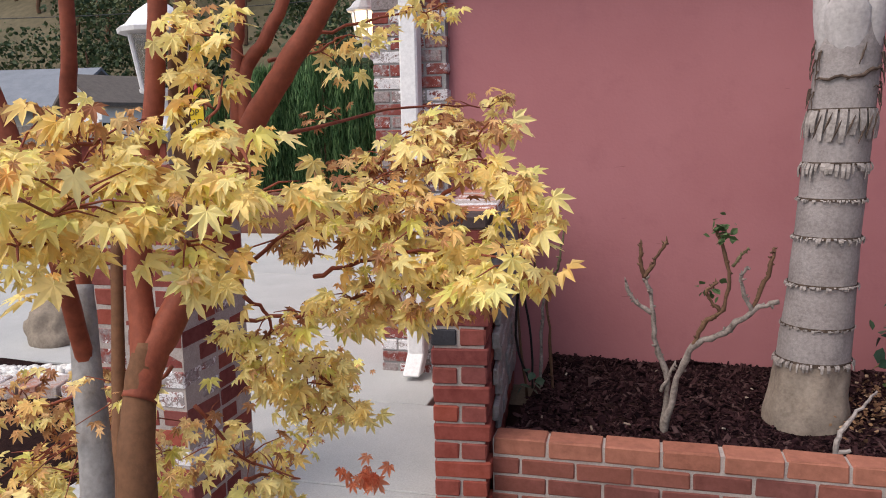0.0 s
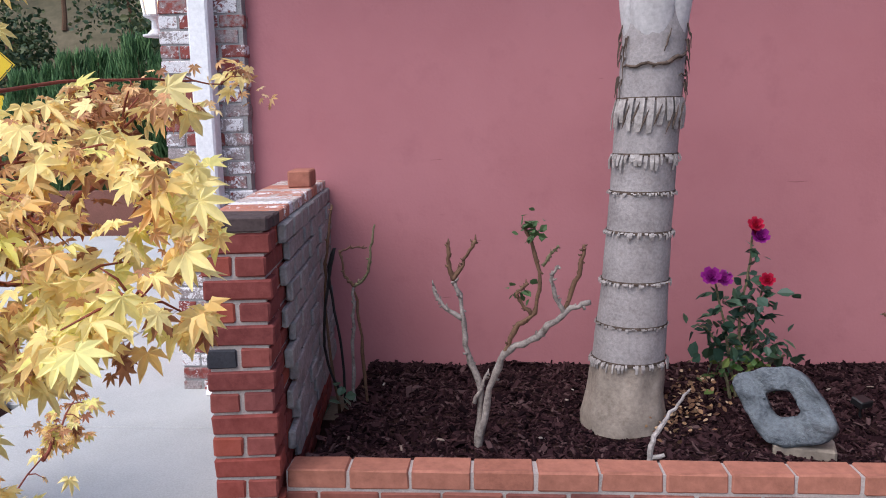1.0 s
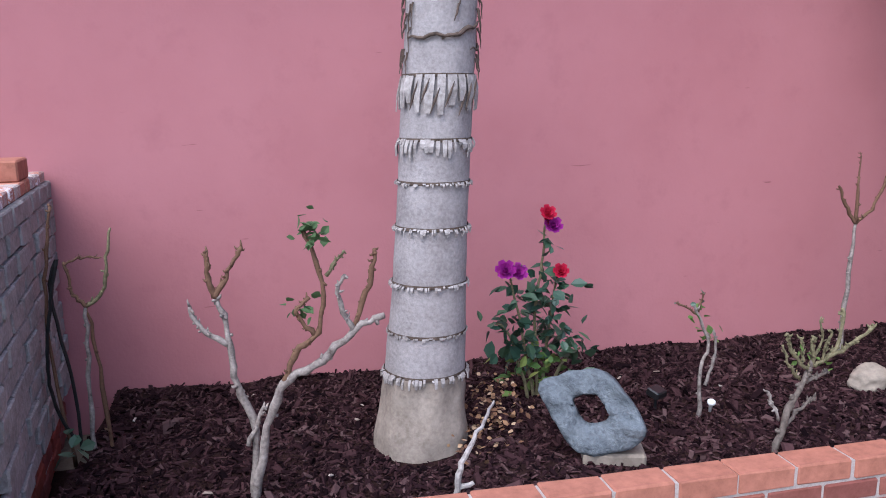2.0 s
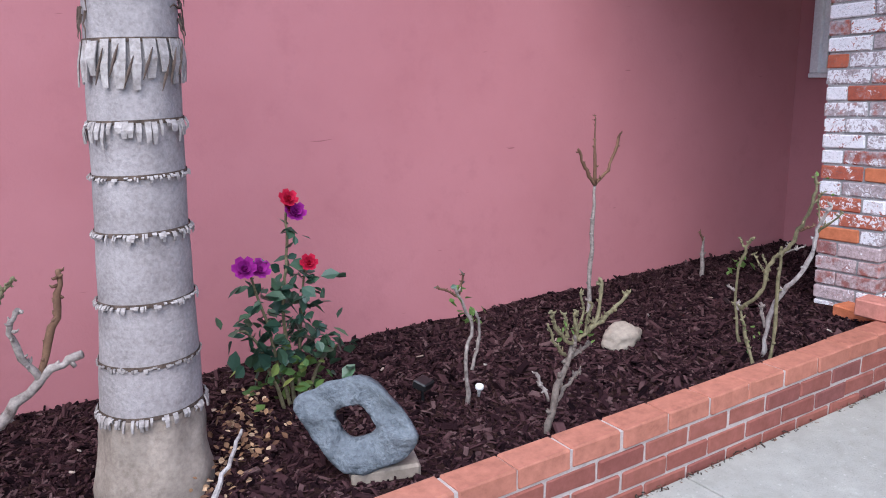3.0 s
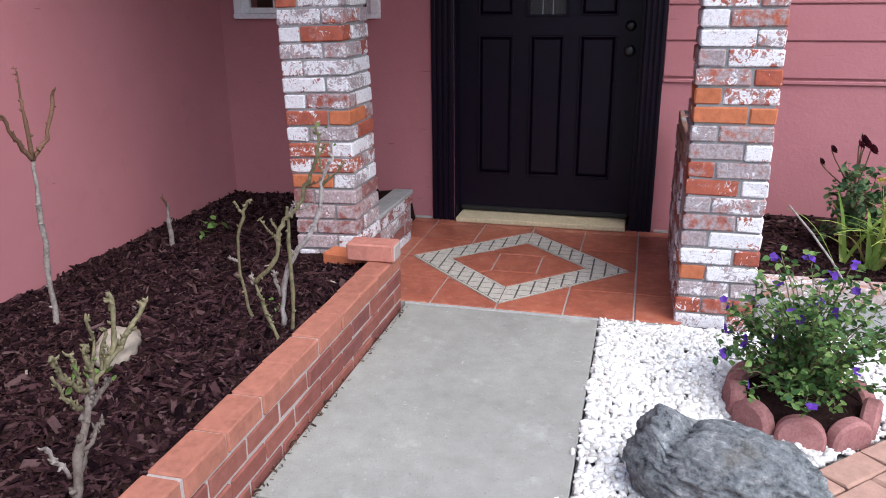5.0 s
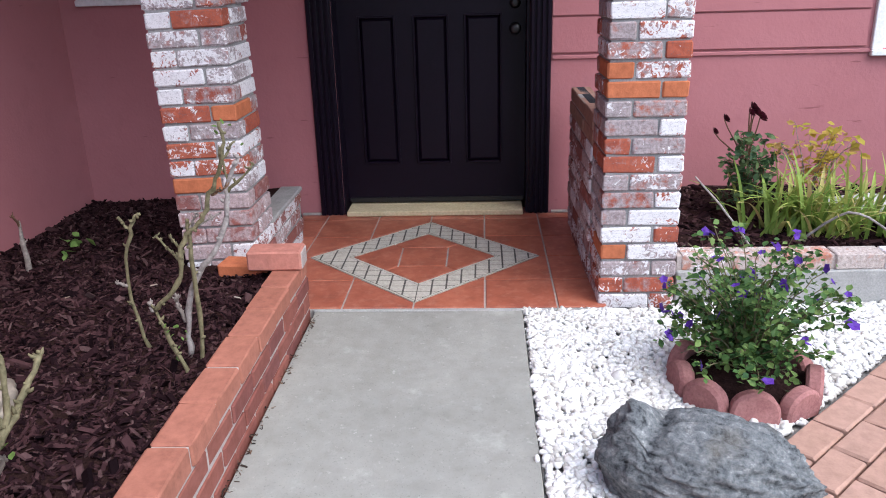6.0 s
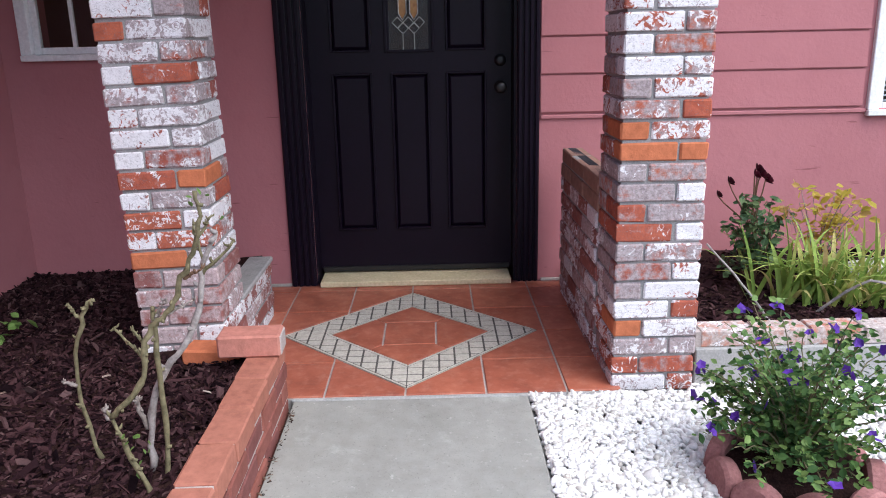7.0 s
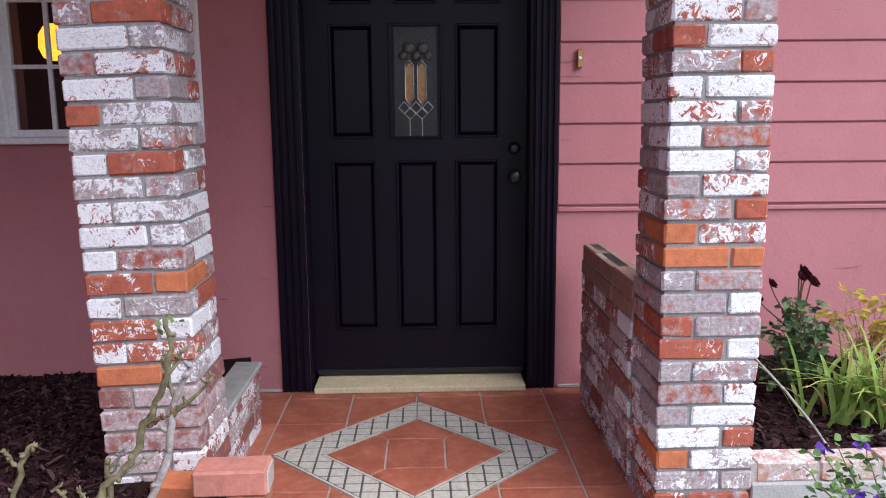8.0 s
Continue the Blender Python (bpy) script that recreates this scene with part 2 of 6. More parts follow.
MAPLE_YELLOW = leaf_material("yellow_maple_leaf", [(0, (0.84, 0.52, 0.20)), (0.12, (0.95, 0.74, 0.30)), (0.5, (0.98, 0.84, 0.38)), (0.8, (0.97, 0.86, 0.40)), (1, (0.88, 0.84, 0.26))], 0.36)
MAPLE_BROWN = leaf_material("browning_maple_leaf", [(0, (0.30, 0.12, 0.065)), (0.35, (0.55, 0.29, 0.14)), (0.7, (0.80, 0.52, 0.25)), (1, (0.90, 0.70, 0.36))], 0.3)
MAPLE_RED = leaf_material("red_maple_leaf", [(0, (0.85, 0.26, 0.13)), (1, (0.95, 0.46, 0.28))])
GREEN_LEAF = leaf_material("dark_rose_leaf", [(0, (0.025, 0.06, 0.04)), (0.5, (0.045, 0.095, 0.06)), (1, (0.08, 0.14, 0.075))], 0.2, 0.4)
DULL_LEAF = leaf_material("dull_rose_leaf", [(0, (0.035, 0.075, 0.035)), (0.5, (0.075, 0.13, 0.055)), (1, (0.14, 0.20, 0.08))], 0.25)
LIME_LEAF = leaf_material("young_green_leaf", [(0, (0.07, 0.15, 0.05)), (0.6, (0.14, 0.23, 0.06)), (1, (0.30, 0.34, 0.09))], 0.3)
GRASS_LEAF = leaf_material("strap_leaf", [(0, (0.16, 0.26, 0.05)), (0.5, (0.30, 0.40, 0.09)), (0.85, (0.46, 0.46, 0.14)), (1, (0.55, 0.42, 0.20))], 0.3, 0.5, True)
VIOLA_LEAF = leaf_material("bright_green_leaf", [(0, (0.03, 0.075, 0.024)), (0.5, (0.085, 0.165, 0.045)), (1, (0.20, 0.29, 0.085))], 0.25)
PURPLE = leaf_material("purple_petal", [(0, (0.07, 0.025, 0.25)), (1, (0.14, 0.05, 0.38))], 0.2)
MAGENTA = leaf_material("magenta_petal", [(0, (0.24, 0.015, 0.20)), (0.6, (0.38, 0.03, 0.30)), (1, (0.52, 0.16, 0.46))], 0.2)
CRIMSON = leaf_material("crimson_petal", [(0, (0.34, 0.008, 0.03)), (1, (0.58, 0.02, 0.07))], 0.2)
DARK_PETAL = leaf_material("dark_maroon_petal", [(0, (0.035, 0.004, 0.010)), (1, (0.09, 0.010, 0.025))], 0.1)
HEDGE_LEAF = leaf_material("conifer_spray", [(0, (0.035, 0.082, 0.032)), (0.5, (0.085, 0.175, 0.065)), (1, (0.18, 0.29, 0.12))], 0.15)
FAR_LEAF = leaf_material("far_tree_leaf", [(0, (0.02, 0.04, 0.02)), (0.5, (0.05, 0.08, 0.035)), (1, (0.11, 0.12, 0.05))], 0.15)
MAPLE_BARK = simple("reddish_maple_bark", (0.17, 0.045, 0.028), (0.30, 0.085, 0.05), 9, 0.6, 0.4, 70)
MAPLE_OLD = simple("olive_brown_bark", (0.125, 0.062, 0.034), (0.205, 0.10, 0.055), 12, 0.75, 0.5, 80)
GREY_BARK = simple("grey_bark", (0.20, 0.19, 0.19), (0.34, 0.33, 0.33), 14, 0.85, 0.6, 80)
CANE = simple("pale_rose_cane", (0.085, 0.062, 0.054), (0.36, 0.315, 0.285), 34, 0.8, 0.6, 90)
CANE_ROUGH = simple("grey_brown_rose_cane", (0.06, 0.045, 0.038), (0.21, 0.175, 0.15), 30, 0.85, 0.9, 80)
CANE_DARK = simple("brown_rose_cane", (0.09, 0.045, 0.030), (0.17, 0.10, 0.06), 18, 0.8, 0.6, 90)
CANE_GREEN = simple("olive_rose_cane", (0.065, 0.058, 0.030), (0.23, 0.20, 0.115), 34, 0.8, 0.5, 90)
HOSE = simple("black_cable", (0.010, 0.010, 0.010), (0.02, 0.02, 0.02), 10, 0.5, 0.1)
CUT_WOOD = simple("white_wound_paint", (0.75, 0.74, 0.72), (0.84, 0.83, 0.80), 20, 0.7, 0.2)
PALM_SKIN = simple("grey_palm_trunk", (0.20, 0.175, 0.172), (0.37, 0.335, 0.33), 7, 0.85, 0.8, 90)
PALM_BASE = simple("tan_palm_foot", (0.20, 0.16, 0.13), (0.36, 0.30, 0.25), 12, 0.9, 0.8, 60)
PALM_HUSK = simple("pale_palm_husk", (0.17, 0.145, 0.135), (0.44, 0.40, 0.38), 38, 0.85, 0.6, 80)
PALM_BOOT = simple("grey_white_leaf_base", (0.36, 0.335, 0.335), (0.55, 0.52, 0.52), 10, 0.7, 0.4, 60)
# ring scars and fibres, and the painted shade of creases and slits
PALM_DARK = simple("palm_scar_fibre_and_shade", (0.045, 0.032, 0.025), (0.14, 0.10, 0.08), 30, 0.95, 0.6, 90)
SIGN_YELLOW = simple("sign_yellow", (0.75, 0.50, 0.01), (0.80, 0.55, 0.02), 3, 0.4, 0.02)
SIGN_RED = simple("sign_red", (0.50, 0.05, 0.06), (0.56, 0.07, 0.08), 3, 0.4, 0.02)
HILL = simple("dry_hillside", (0.065, 0.062, 0.036), (0.16, 0.13, 0.085), 0.12, 0.95, 0.4, 2.0)
SHINGLE_BLUE = simple("blue_grey_roof", (0.16, 0.18, 0.21), (0.24, 0.26, 0.30), 2, 0.9, 0.3)
WINDOW_DARK = simple("car_glass", (0.02, 0.02, 0.025), (0.03, 0.03, 0.035), 3, 0.1, 0.02)


def glass_material(name, rough, tint):
    m = material(name, rough)
    b = m.node_tree.nodes["Principled BSDF"]
    b.inputs["Transmission Weight"].default_value = 1.0
    b.inputs["IOR"].default_value = 1.45
    b.inputs["Base Color"].default_value = (*tint, 1)
    if rough > 0.05:
        bump(m, noise_at(m, 120, 3), 0.5, 0.004)
    return m


GLASS = glass_material("window_glass", 0.0, (0.95, 0.97, 0.97))
FROST = glass_material("textured_door_glass", 0.25, (0.34, 0.28, 0.26))
JEWEL = simple("smoky_glass_roundel", (0.05, 0.038, 0.036), (0.10, 0.08, 0.075), 20, 0.06, 0.05)
AMBER = simple("amber_door_glass", (0.24, 0.105, 0.03), (0.42, 0.22, 0.075), 40, 0.12, 0.1)


def glow_material(name, c, strength):
    m = material(name, 0.4)
    b = m.node_tree.nodes["Principled BSDF"]
    b.inputs["Base Color"].default_value = (*c, 1)
    f = ramp(m, noise_at(m, 60, 3), [(0.3, tuple(v * 0.6 for v in c)), (0.7, c)])
    link(m, f, b.inputs["Emission Color"])
    b.inputs["Emission Strength"].default_value = strength
    return m


AMBER_GLOW = glow_material("lit_amber_shade", (1.0, 0.42, 0.03), 1.1)
WARM_GLOW = glow_material("lit_lantern_glass", (1.0, 0.86, 0.62), 1.4)


# ---- building blocks ----
def thing(name, at, label, category, group="", kind=""):
    ob = new(name)
    ob.location = at
    ob.empty_display_size = 0.1
    return tagged(ob, label, category, group, kind)


def part(name, bm, mat, parent=None, label="", smooth=False):
    """Links a bmesh, or a finished mesh, as one object."""
    if isinstance(bm, bmesh.types.BMesh):
        me = bpy.data.meshes.new(name)
        bm.to_mesh(me)
        bm.free()
    else:
        me = bm
    if mat and not me.materials:
        me.materials.append(mat)
    if smooth:
        for p in me.polygons:
            p.use_smooth = True
    ob = new(name, me)
    if parent:
        ob.parent = parent
        ob.matrix_parent_inverse = Matrix.Translation(parent.location).inverted() if not parent.parent else Matrix()
    return tagged(ob, label)


def box_bm(x0, x1, y0, y1, z0, z1, bevel=0.0, bm=None):
    own = bmesh.new()
    bmesh.ops.create_cube(own, size=1.0, matrix=Matrix.LocRotScale(((x0 + x1) / 2, (y0 + y1) / 2, (z0 + z1) / 2), None, (x1 - x0, y1 - y0, z1 - z0)))
    if bevel > 0:
        bmesh.ops.bevel(own, geom=own.edges[:], offset=bevel, segments=1, affect="EDGES")
    if bm is None:
        return own
    me = bpy.data.meshes.new("tmp")
    own.to_mesh(me)
    own.free()
    bm.from_mesh(me)
    bpy.data.meshes.remove(me)
    return bm


def boxes_bm(rows, bevel=0.0):
    bm = bmesh.new()
    for r in rows:
        box_bm(*r, bevel=bevel, bm=bm)
    return bm


brick_cache = {}


def brick_mesh(size, mat, variant):
    """A worn brick about its own centre, in one of a few jittered forms."""
    key = (tuple(round(s, 3) for s in size), mat.name, variant)
    if key not in brick_cache:
        rnd = random.Random(hash(key[0]) % 1000 + variant * 17)
        a, b, c = (s / 2 for s in size)
        bm = box_bm(-a, a, -b, b, -c, c, 0.005)
        for v in bm.verts:
            v.co += Vector((rnd.uniform(-1, 1), rnd.uniform(-1, 1), rnd.uniform(-1, 1))) * 0.0022
        me = bpy.data.meshes.new("brick")
        bm.to_mesh(me)
        bm.free()
        me.materials.append(mat)
        brick_cache[key] = me
    return brick_cache[key]


lay = random.Random(5)


def lay_brick(parent, x0, x1, y0, y1, z0, z1, mat, name="brick", loose=0.003):
    """One brick between these world limits, as a part of parent."""
    me = brick_mesh((x1 - x0, y1 - y0, z1 - z0), mat, lay.randrange(5))
    ob = new(name, me)
    ob.parent = parent
    ob.matrix_parent_inverse = parent.matrix_basis.inverted()
    ob.matrix_basis = pose((x0 + x1) / 2 + lay.uniform(-loose, loose), (y0 + y1) / 2 + lay.uniform(-loose, loose), (z0 + z1) / 2,
                           lay.uniform(-0.3, 0.3), lay.uniform(-0.3, 0.3), lay.uniform(-0.6, 0.6))
    return ob


def tube(bm, pts, radii, sides=8, cap=True, knots=0.0, rnd=None):
    """A round limb along pts."""
    pts = [Vector(p) for p in pts]
    rings, side = [], Vector((0.82, -0.51, 0.27))
    for i, p in enumerate(pts):
        d = (pts[min(i + 1, len(pts) - 1)] - pts[max(i - 1, 0)]).normalized()
        a = side - d * side.dot(d)
        a = a.normalized() if a.length > 0.05 else d.orthogonal().normalized()
        side = a
        b = d.cross(a)
        r = radii[i] * (1 + (rnd.uniform(-knots, knots) if rnd else 0))
        rings.append([bm.verts.new(p + (a * math.cos(t) + b * math.sin(t)) * r) for t in (2 * math.pi * k / sides for k in range(sides))])
    for r0, r1 in zip(rings, rings[1:]):
        for k in range(sides):
            bm.faces.new((r0[k], r0[(k + 1) % sides], r1[(k + 1) % sides], r1[k]))
    if cap:
        bm.faces.new(rings[0][::-1])
        bm.faces.new(rings[-1])
    return bm


def finer(pts, n, wobble, rnd):
    """pts with n rounded steps between each two, a little crooked."""
    pts = [Vector(p) for p in pts]
    out = []
    for i in range(len(pts) - 1):
        p0, p1, p2, p3 = pts[max(i - 1, 0)], pts[i], pts[i + 1], pts[min(i + 2, len(pts) - 1)]
        for k in range(n):
            t = k / n
            q = 0.5 * (2 * p1 + (p2 - p0) * t + (2 * p0 - 5 * p1 + 4 * p2 - p3) * t * t + (3 * p1 - p0 - 3 * p2 + p3) * t ** 3)
            out.append(q + Vector([rnd.uniform(-wobble, wobble) for _ in range(3)]) * (1 if out else 0))
    return out + [pts[-1]]


def limb(bm, pts, r0, r1, rnd, n=4, wobble=0.004, sides=8, knots=0.08):
    q = finer(pts, n, wobble, rnd)
    return tube(bm, q, [r0 + (r1 - r0) * i / (len(q) - 1) for i in range(len(q))], sides, True, knots, rnd)


def many(name, verts, faces, frames):
    """One mesh of the same small shape at many poses, jittered."""
    verts = np.array(verts, float)
    all_v, all_f = [], []
    for i, m in enumerate(frames):
        a = np.array(m)
        all_v.append(verts @ a[:3, :3].T + a[:3, 3])
        all_f += [tuple(k + i * len(verts) for k in f) for f in faces]
    me = bpy.data.meshes.new(name)
    me.from_pydata(np.concatenate(all_v).tolist(), [], all_f)
    me.update()
    return me


def blob(bm, centre, radius, squash=(1, 1, 1), rough=0.2, rnd=None, sub=3, freq=1.6):
    own = bmesh.new()
    bmesh.ops.create_icosphere(own, subdivisions=sub, radius=1.0)
    off = Vector((rnd.uniform(0, 90), rnd.uniform(0, 90), rnd.uniform(0, 90)))
    for v in own.verts:
        k = 1 + rough * noise.fractal(v.co * freq + off, 0.9, 2.1, 4)
        v.co = Vector((v.co.x * squash[0], v.co.y * squash[1], v.co.z * squash[2])) * k * radius + Vector(centre)
    me = bpy.data.meshes.new("tmp")
    own.to_mesh(me)
    own.free()
    bm.from_mesh(me)
    bpy.data.meshes.remove(me)
    return bm

# ---- the setting ----
DOOR_X, NORTH_Y = 4.66, 3.60          # faces of the door wall and of the long pink wall
COURSE, STEP = 0.072, 0.203           # brick courses and lengths, joints included

ground = part("ground", boxes_bm([(-300, 300, -300, 400, -0.5, -0.09)]), SOIL)
tagged(ground, "bare brown soil reaching to the far hillside", "ground", kind="structure")

# walls of the house
wall_north = part("wall_north", boxes_bm([(-1.44, 4.9, NORTH_Y, NORTH_Y + 0.2, -0.4, 2.62)]), PINK)
tagged(wall_north, "long pink painted stucco garage wall behind the bed", "wall", kind="structure")
wall_west = part("wall_west", boxes_bm([(-1.86, -1.66, 3.66, 9.5, -0.4, 2.62)]), PINK)
tagged(wall_west, "pink stucco garage side wall along the driveway", "wall", kind="structure")

WL = (2.60, 3.45, 1.225, 2.12)         # window beside the corner: y, y, z, z
WR = (-1.95, -0.78, 0.87, 2.05)       # window over the far bed
DR = (1.05, 2.115, 0.0, 2.16)         # doorway
E0, E1 = DOOR_X, DOOR_X + 0.2
wall_east = part("wall_east", boxes_bm([
    (E0, E1, WL[1], NORTH_Y, -0.4, 2.62), (E0, E1, WL[0], WL[1], -0.4, WL[2]), (E0, E1, WL[0], WL[1], WL[3], 2.62),
    (E0, E1, DR[1], WL[0], -0.4, 2.62), (E0, E1, DR[0], DR[1], DR[3], 2.62), (E0, E1, DR[0], DR[1], -0.4, -0.03),
    (E0, E1, WR[1], DR[0], -0.4, 2.62), (E0, E1, WR[0], WR[1], -0.4, WR[2]), (E0, E1, WR[0], WR[1], WR[3], 2.62),
    (E0, E1, -6.0, WR[0], -0.4, 2.62)]), PINK)
tagged(wall_east, "pink painted entrance wall with siding boards beside the door", "wall", kind="structure")
# lapped boards from the door casing on, above a double bead
edges = [0.888, 1.080, 1.265, 1.447, 1.631, 1.815, 2.000, 2.19]
for z0, z1 in zip(edges, edges[1:]):
    for y0, y1 in ((-6.0, WR[0] - 0.07), (WR[0] - 0.07, WR[1] + 0.07), (WR[1] + 0.07, 0.930)):
        if y0 == WR[0] - 0.07 and z1 > WR[2] - 0.05 and z0 < WR[3] + 0.05:
            continue
        bm = bmesh.new()
        prof = [(E0 + 0.002, z0 + 0.003), (E0 - 0.012, z0 + 0.003), (E0 - 0.014, z0 + 0.007), (E0 - 0.007, z1 - 0.005), (E0 + 0.002, z1 - 0.004)]
        a, b = ([bm.verts.new((x, y, z)) for x, z in prof] for y in (y0, y1))
        bm.faces.new(a), bm.faces.new(b[::-1])
        for i in range(5):
            bm.faces.new((a[i], b[i], b[(i + 1) % 5], a[(i + 1) % 5]))
        bmesh.ops.recalc_face_normals(bm, faces=bm.faces)
        part("siding_board", bm, PINK, wall_east)
part("bead", boxes_bm([(E0 - 0.012, E0 + 0.002, -6.0, 0.930, 0.857, 0.878)], 0.004), PINK, wall_east)

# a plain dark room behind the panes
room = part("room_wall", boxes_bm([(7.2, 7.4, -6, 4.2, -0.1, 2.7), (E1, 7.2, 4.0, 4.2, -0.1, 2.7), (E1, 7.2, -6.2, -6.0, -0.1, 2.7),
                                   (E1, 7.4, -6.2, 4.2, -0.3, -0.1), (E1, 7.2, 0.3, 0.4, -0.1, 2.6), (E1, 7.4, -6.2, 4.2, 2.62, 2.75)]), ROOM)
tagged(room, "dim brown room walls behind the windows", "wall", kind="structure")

# roof: eave along the garage, deep roof over the porch
eave = part("roof_eave", boxes_bm([(-2.3, 2.61, 3.30, 10.0, 2.64, 2.74), (-2.3, 2.61, 3.26, 3.30, 2.56, 2.76)]), SOFFIT)
tagged(eave, "pink painted eave over the garage wall", "roof", kind="structure")
porch_roof = part("porch_roof", boxes_bm([(2.66, 8.0, 0.45, 10.0, 2.46, 2.74), (2.62, 2.66, 0.45, 10.0, 2.40, 2.76), (4.30, 8.0, -6.3, 0.45, 2.64, 2.74), (3.32, 3.64, 0.50, NORTH_Y, 2.40, 2.46)]), SOFFIT)
tagged(porch_roof, "pink painted porch ceiling and beam on the brick columns", "roof", kind="structure")

# concrete walk and driveway, in slabs with open joints
pavement = thing("pavement", (1.5, 1.5, 0), "grey broom-finished concrete walk to the porch", "pavement", kind="structure")
for x0, x1, y0, y1 in [(1.829, 3.292, 1.15, 2.012), (0.1, 1.823, 1.15, 2.012), (-1.085, 0.094, 0.985, 1.94), (-0.74, 1.4, -3.5, 0.979), (0.1, 1.4, 0.985, 1.144)]:
    part("slab", boxes_bm([(x0, x1, y0, y1, -0.2, -0.010)], 0.004), CONCRETE, pavement)
driveway = thing("driveway", (-3, 5, 0), "pale concrete driveway in large slabs beside the garage", "driveway", kind="structure")
for x0, x1, y0, y1 in [(-2.62, -1.095, 2.055, 3.005), (-2.62, -1.44, 3.015, 4.2), (-2.62, -1.095, 1.0, 2.045), (-7.5, -2.63, 3.3, 6.4), (-2.62, -1.87, 4.21, 6.4), (-7.5, -1.87, 6.41, 9.4), (-14.5, -7.51, 2.8, 9.4)]:
    part("slab", boxes_bm([(x0, x1, y0, y1, -0.2, -0.030)], 0.005), CONCRETE_PALE, driveway)
road = part("road", boxes_bm([(-120, 60, 12.5, 21.0, -0.3, -0.05)]), simple("asphalt", (0.045, 0.045, 0.048), (0.065, 0.065, 0.068), 2, 0.9, 0.4))
tagged(road, "dark asphalt street beyond the driveway", "road", kind="structure")

# ---- porch floor ----
porch = thing("porch_floor", (3.95, 1.6, 0), "terracotta tile porch floor with a pale diamond border", "floor", kind="structure")
part("bed", boxes_bm([(3.30, 4.64, 0.80, 2.36, -0.25, -0.006)]), GROUT, porch)
DC, HALF, BAND = (3.925, 1.600), 0.565, 0.212     # diamond: centre, outer half-diagonal, band along the axis


def clip(poly, px, py, c):
    """The part of a flat polygon on which px*x + py*y <= c."""
    out = []
    for (ax, ay), (bx, by) in zip(poly, poly[1:] + poly[:1]):
        da, db = px * ax + py * ay - c, px * bx + py * by - c
        if da <= 0:
            out.append((ax, ay))
        if (da < 0) != (db < 0) and abs(da - db) > 1e-9:
            t = da / (da - db)
            out.append((ax + (bx - ax) * t, ay + (by - ay) * t))
    return out


def area(poly):
    return abs(sum(a[0] * b[1] - b[0] * a[1] for a, b in zip(poly, poly[1:] + poly[:1]))) / 2


def slab_piece(name, poly, z0, z1, mat, parent):
    if len(poly) < 3 or area(poly) < 0.00025:
        return
    bm = bmesh.new()
    cx, cy = sum(p[0] for p in poly) / len(poly), sum(p[1] for p in poly) / len(poly)
    low = [bm.verts.new((x, y, z0)) for x, y in poly]
    mid = [bm.verts.new((x, y, z1 - 0.002)) for x, y in poly]
    top = [bm.verts.new((x + (cx - x) * 0.02, y + (cy - y) * 0.02, z1)) for x, y in poly]
    n = len(poly)
    bm.faces.new(top)
    for i in range(n):
        bm.faces.new((low[i], low[(i + 1) % n], mid[(i + 1) % n], mid[i]))
        bm.faces.new((mid[i], mid[(i + 1) % n], top[(i + 1) % n], top[i]))
    bmesh.ops.remove_doubles(bm, verts=bm.verts, dist=1e-5)
    bmesh.ops.recalc_face_normals(bm, faces=bm.faces)
    part(name, bm, mat, parent)


def sides(k):
    """The four edges of the diamond of half-diagonal k, as (px, py, c) with inside px*x + py*y <= c."""
    return [(sx, sy, k + sx * DC[0] + sy * DC[1]) for sx in (-1, 1) for sy in (-1, 1)]


tile_x = [3.302, 3.612, 3.922, 4.232, 4.542, 4.64]
tile_y = [0.80, 1.002, 1.302, 1.602, 1.902, 2.202, 2.36]
for x0, x1 in zip(tile_x, tile_x[1:]):
    for y0, y1 in zip(tile_y, tile_y[1:]):
        sq = [(x0 + 0.004, y0 + 0.004), (x1 - 0.004, y0 + 0.004), (x1 - 0.004, y1 - 0.004), (x0 + 0.004, y1 - 0.004)]
        for px, py, c in sides(HALF + 0.008):       # the four corners outside the diamond, quarter by quarter
            q = clip(sq, -px, 0, -px * DC[0])
            q = clip(q, 0, -py, -py * DC[1]) if q else q
            slab_piece("tile", clip(q, -px, -py, -c) if q else q, -0.02, 0.0, TERRACOTTA, porch)
# tiles inside: one whole tile in the middle and its neighbours, cut by the diamond
IN = HALF - BAND
CA, CB, CK = 0.135, 0.115, IN - 0.008
whole = [(DC[0] + CK, DC[1]), (DC[0], DC[1] + CK), (DC[0] - CK, DC[1]), (DC[0], DC[1] - CK)]
slab_piece("tile", [(DC[0] + sx * (CA - 0.004), DC[1] + sy * (CB - 0.004)) for sx, sy in ((1, 1), (-1, 1), (-1, -1), (1, -1))], -0.02, 0.0, TERRACOTTA, porch)
for sg in (-1, 1):
    qx, qy = clip(whole, -sg, 0, -(sg * DC[0] + CA + 0.004)), clip(whole, 0, -sg, -(sg * DC[1] + CB + 0.004))
    for s2 in (-1, 1):
        qx = clip(qx, -sg, s2, -(sg * DC[0] + CA) + s2 * DC[1] + CB - 0.006) if qx else qx
        qy = clip(qy, s2, -sg, -(sg * DC[1] + CB) + s2 * DC[0] + CA - 0.006) if qy else qy
    slab_piece("tile", qx, -0.02, 0.0, TERRACOTTA, porch)
    slab_piece("tile", qy, -0.02, 0.0, TERRACOTTA, porch)
band_bed = bmesh.new()
ring = [[band_bed.verts.new((DC[0] + k * dx, DC[1] + k * dy, -0.0012)) for dx, dy in ((1, 0), (0, 1), (-1, 0), (0, -1))] for k in (HALF, IN)]
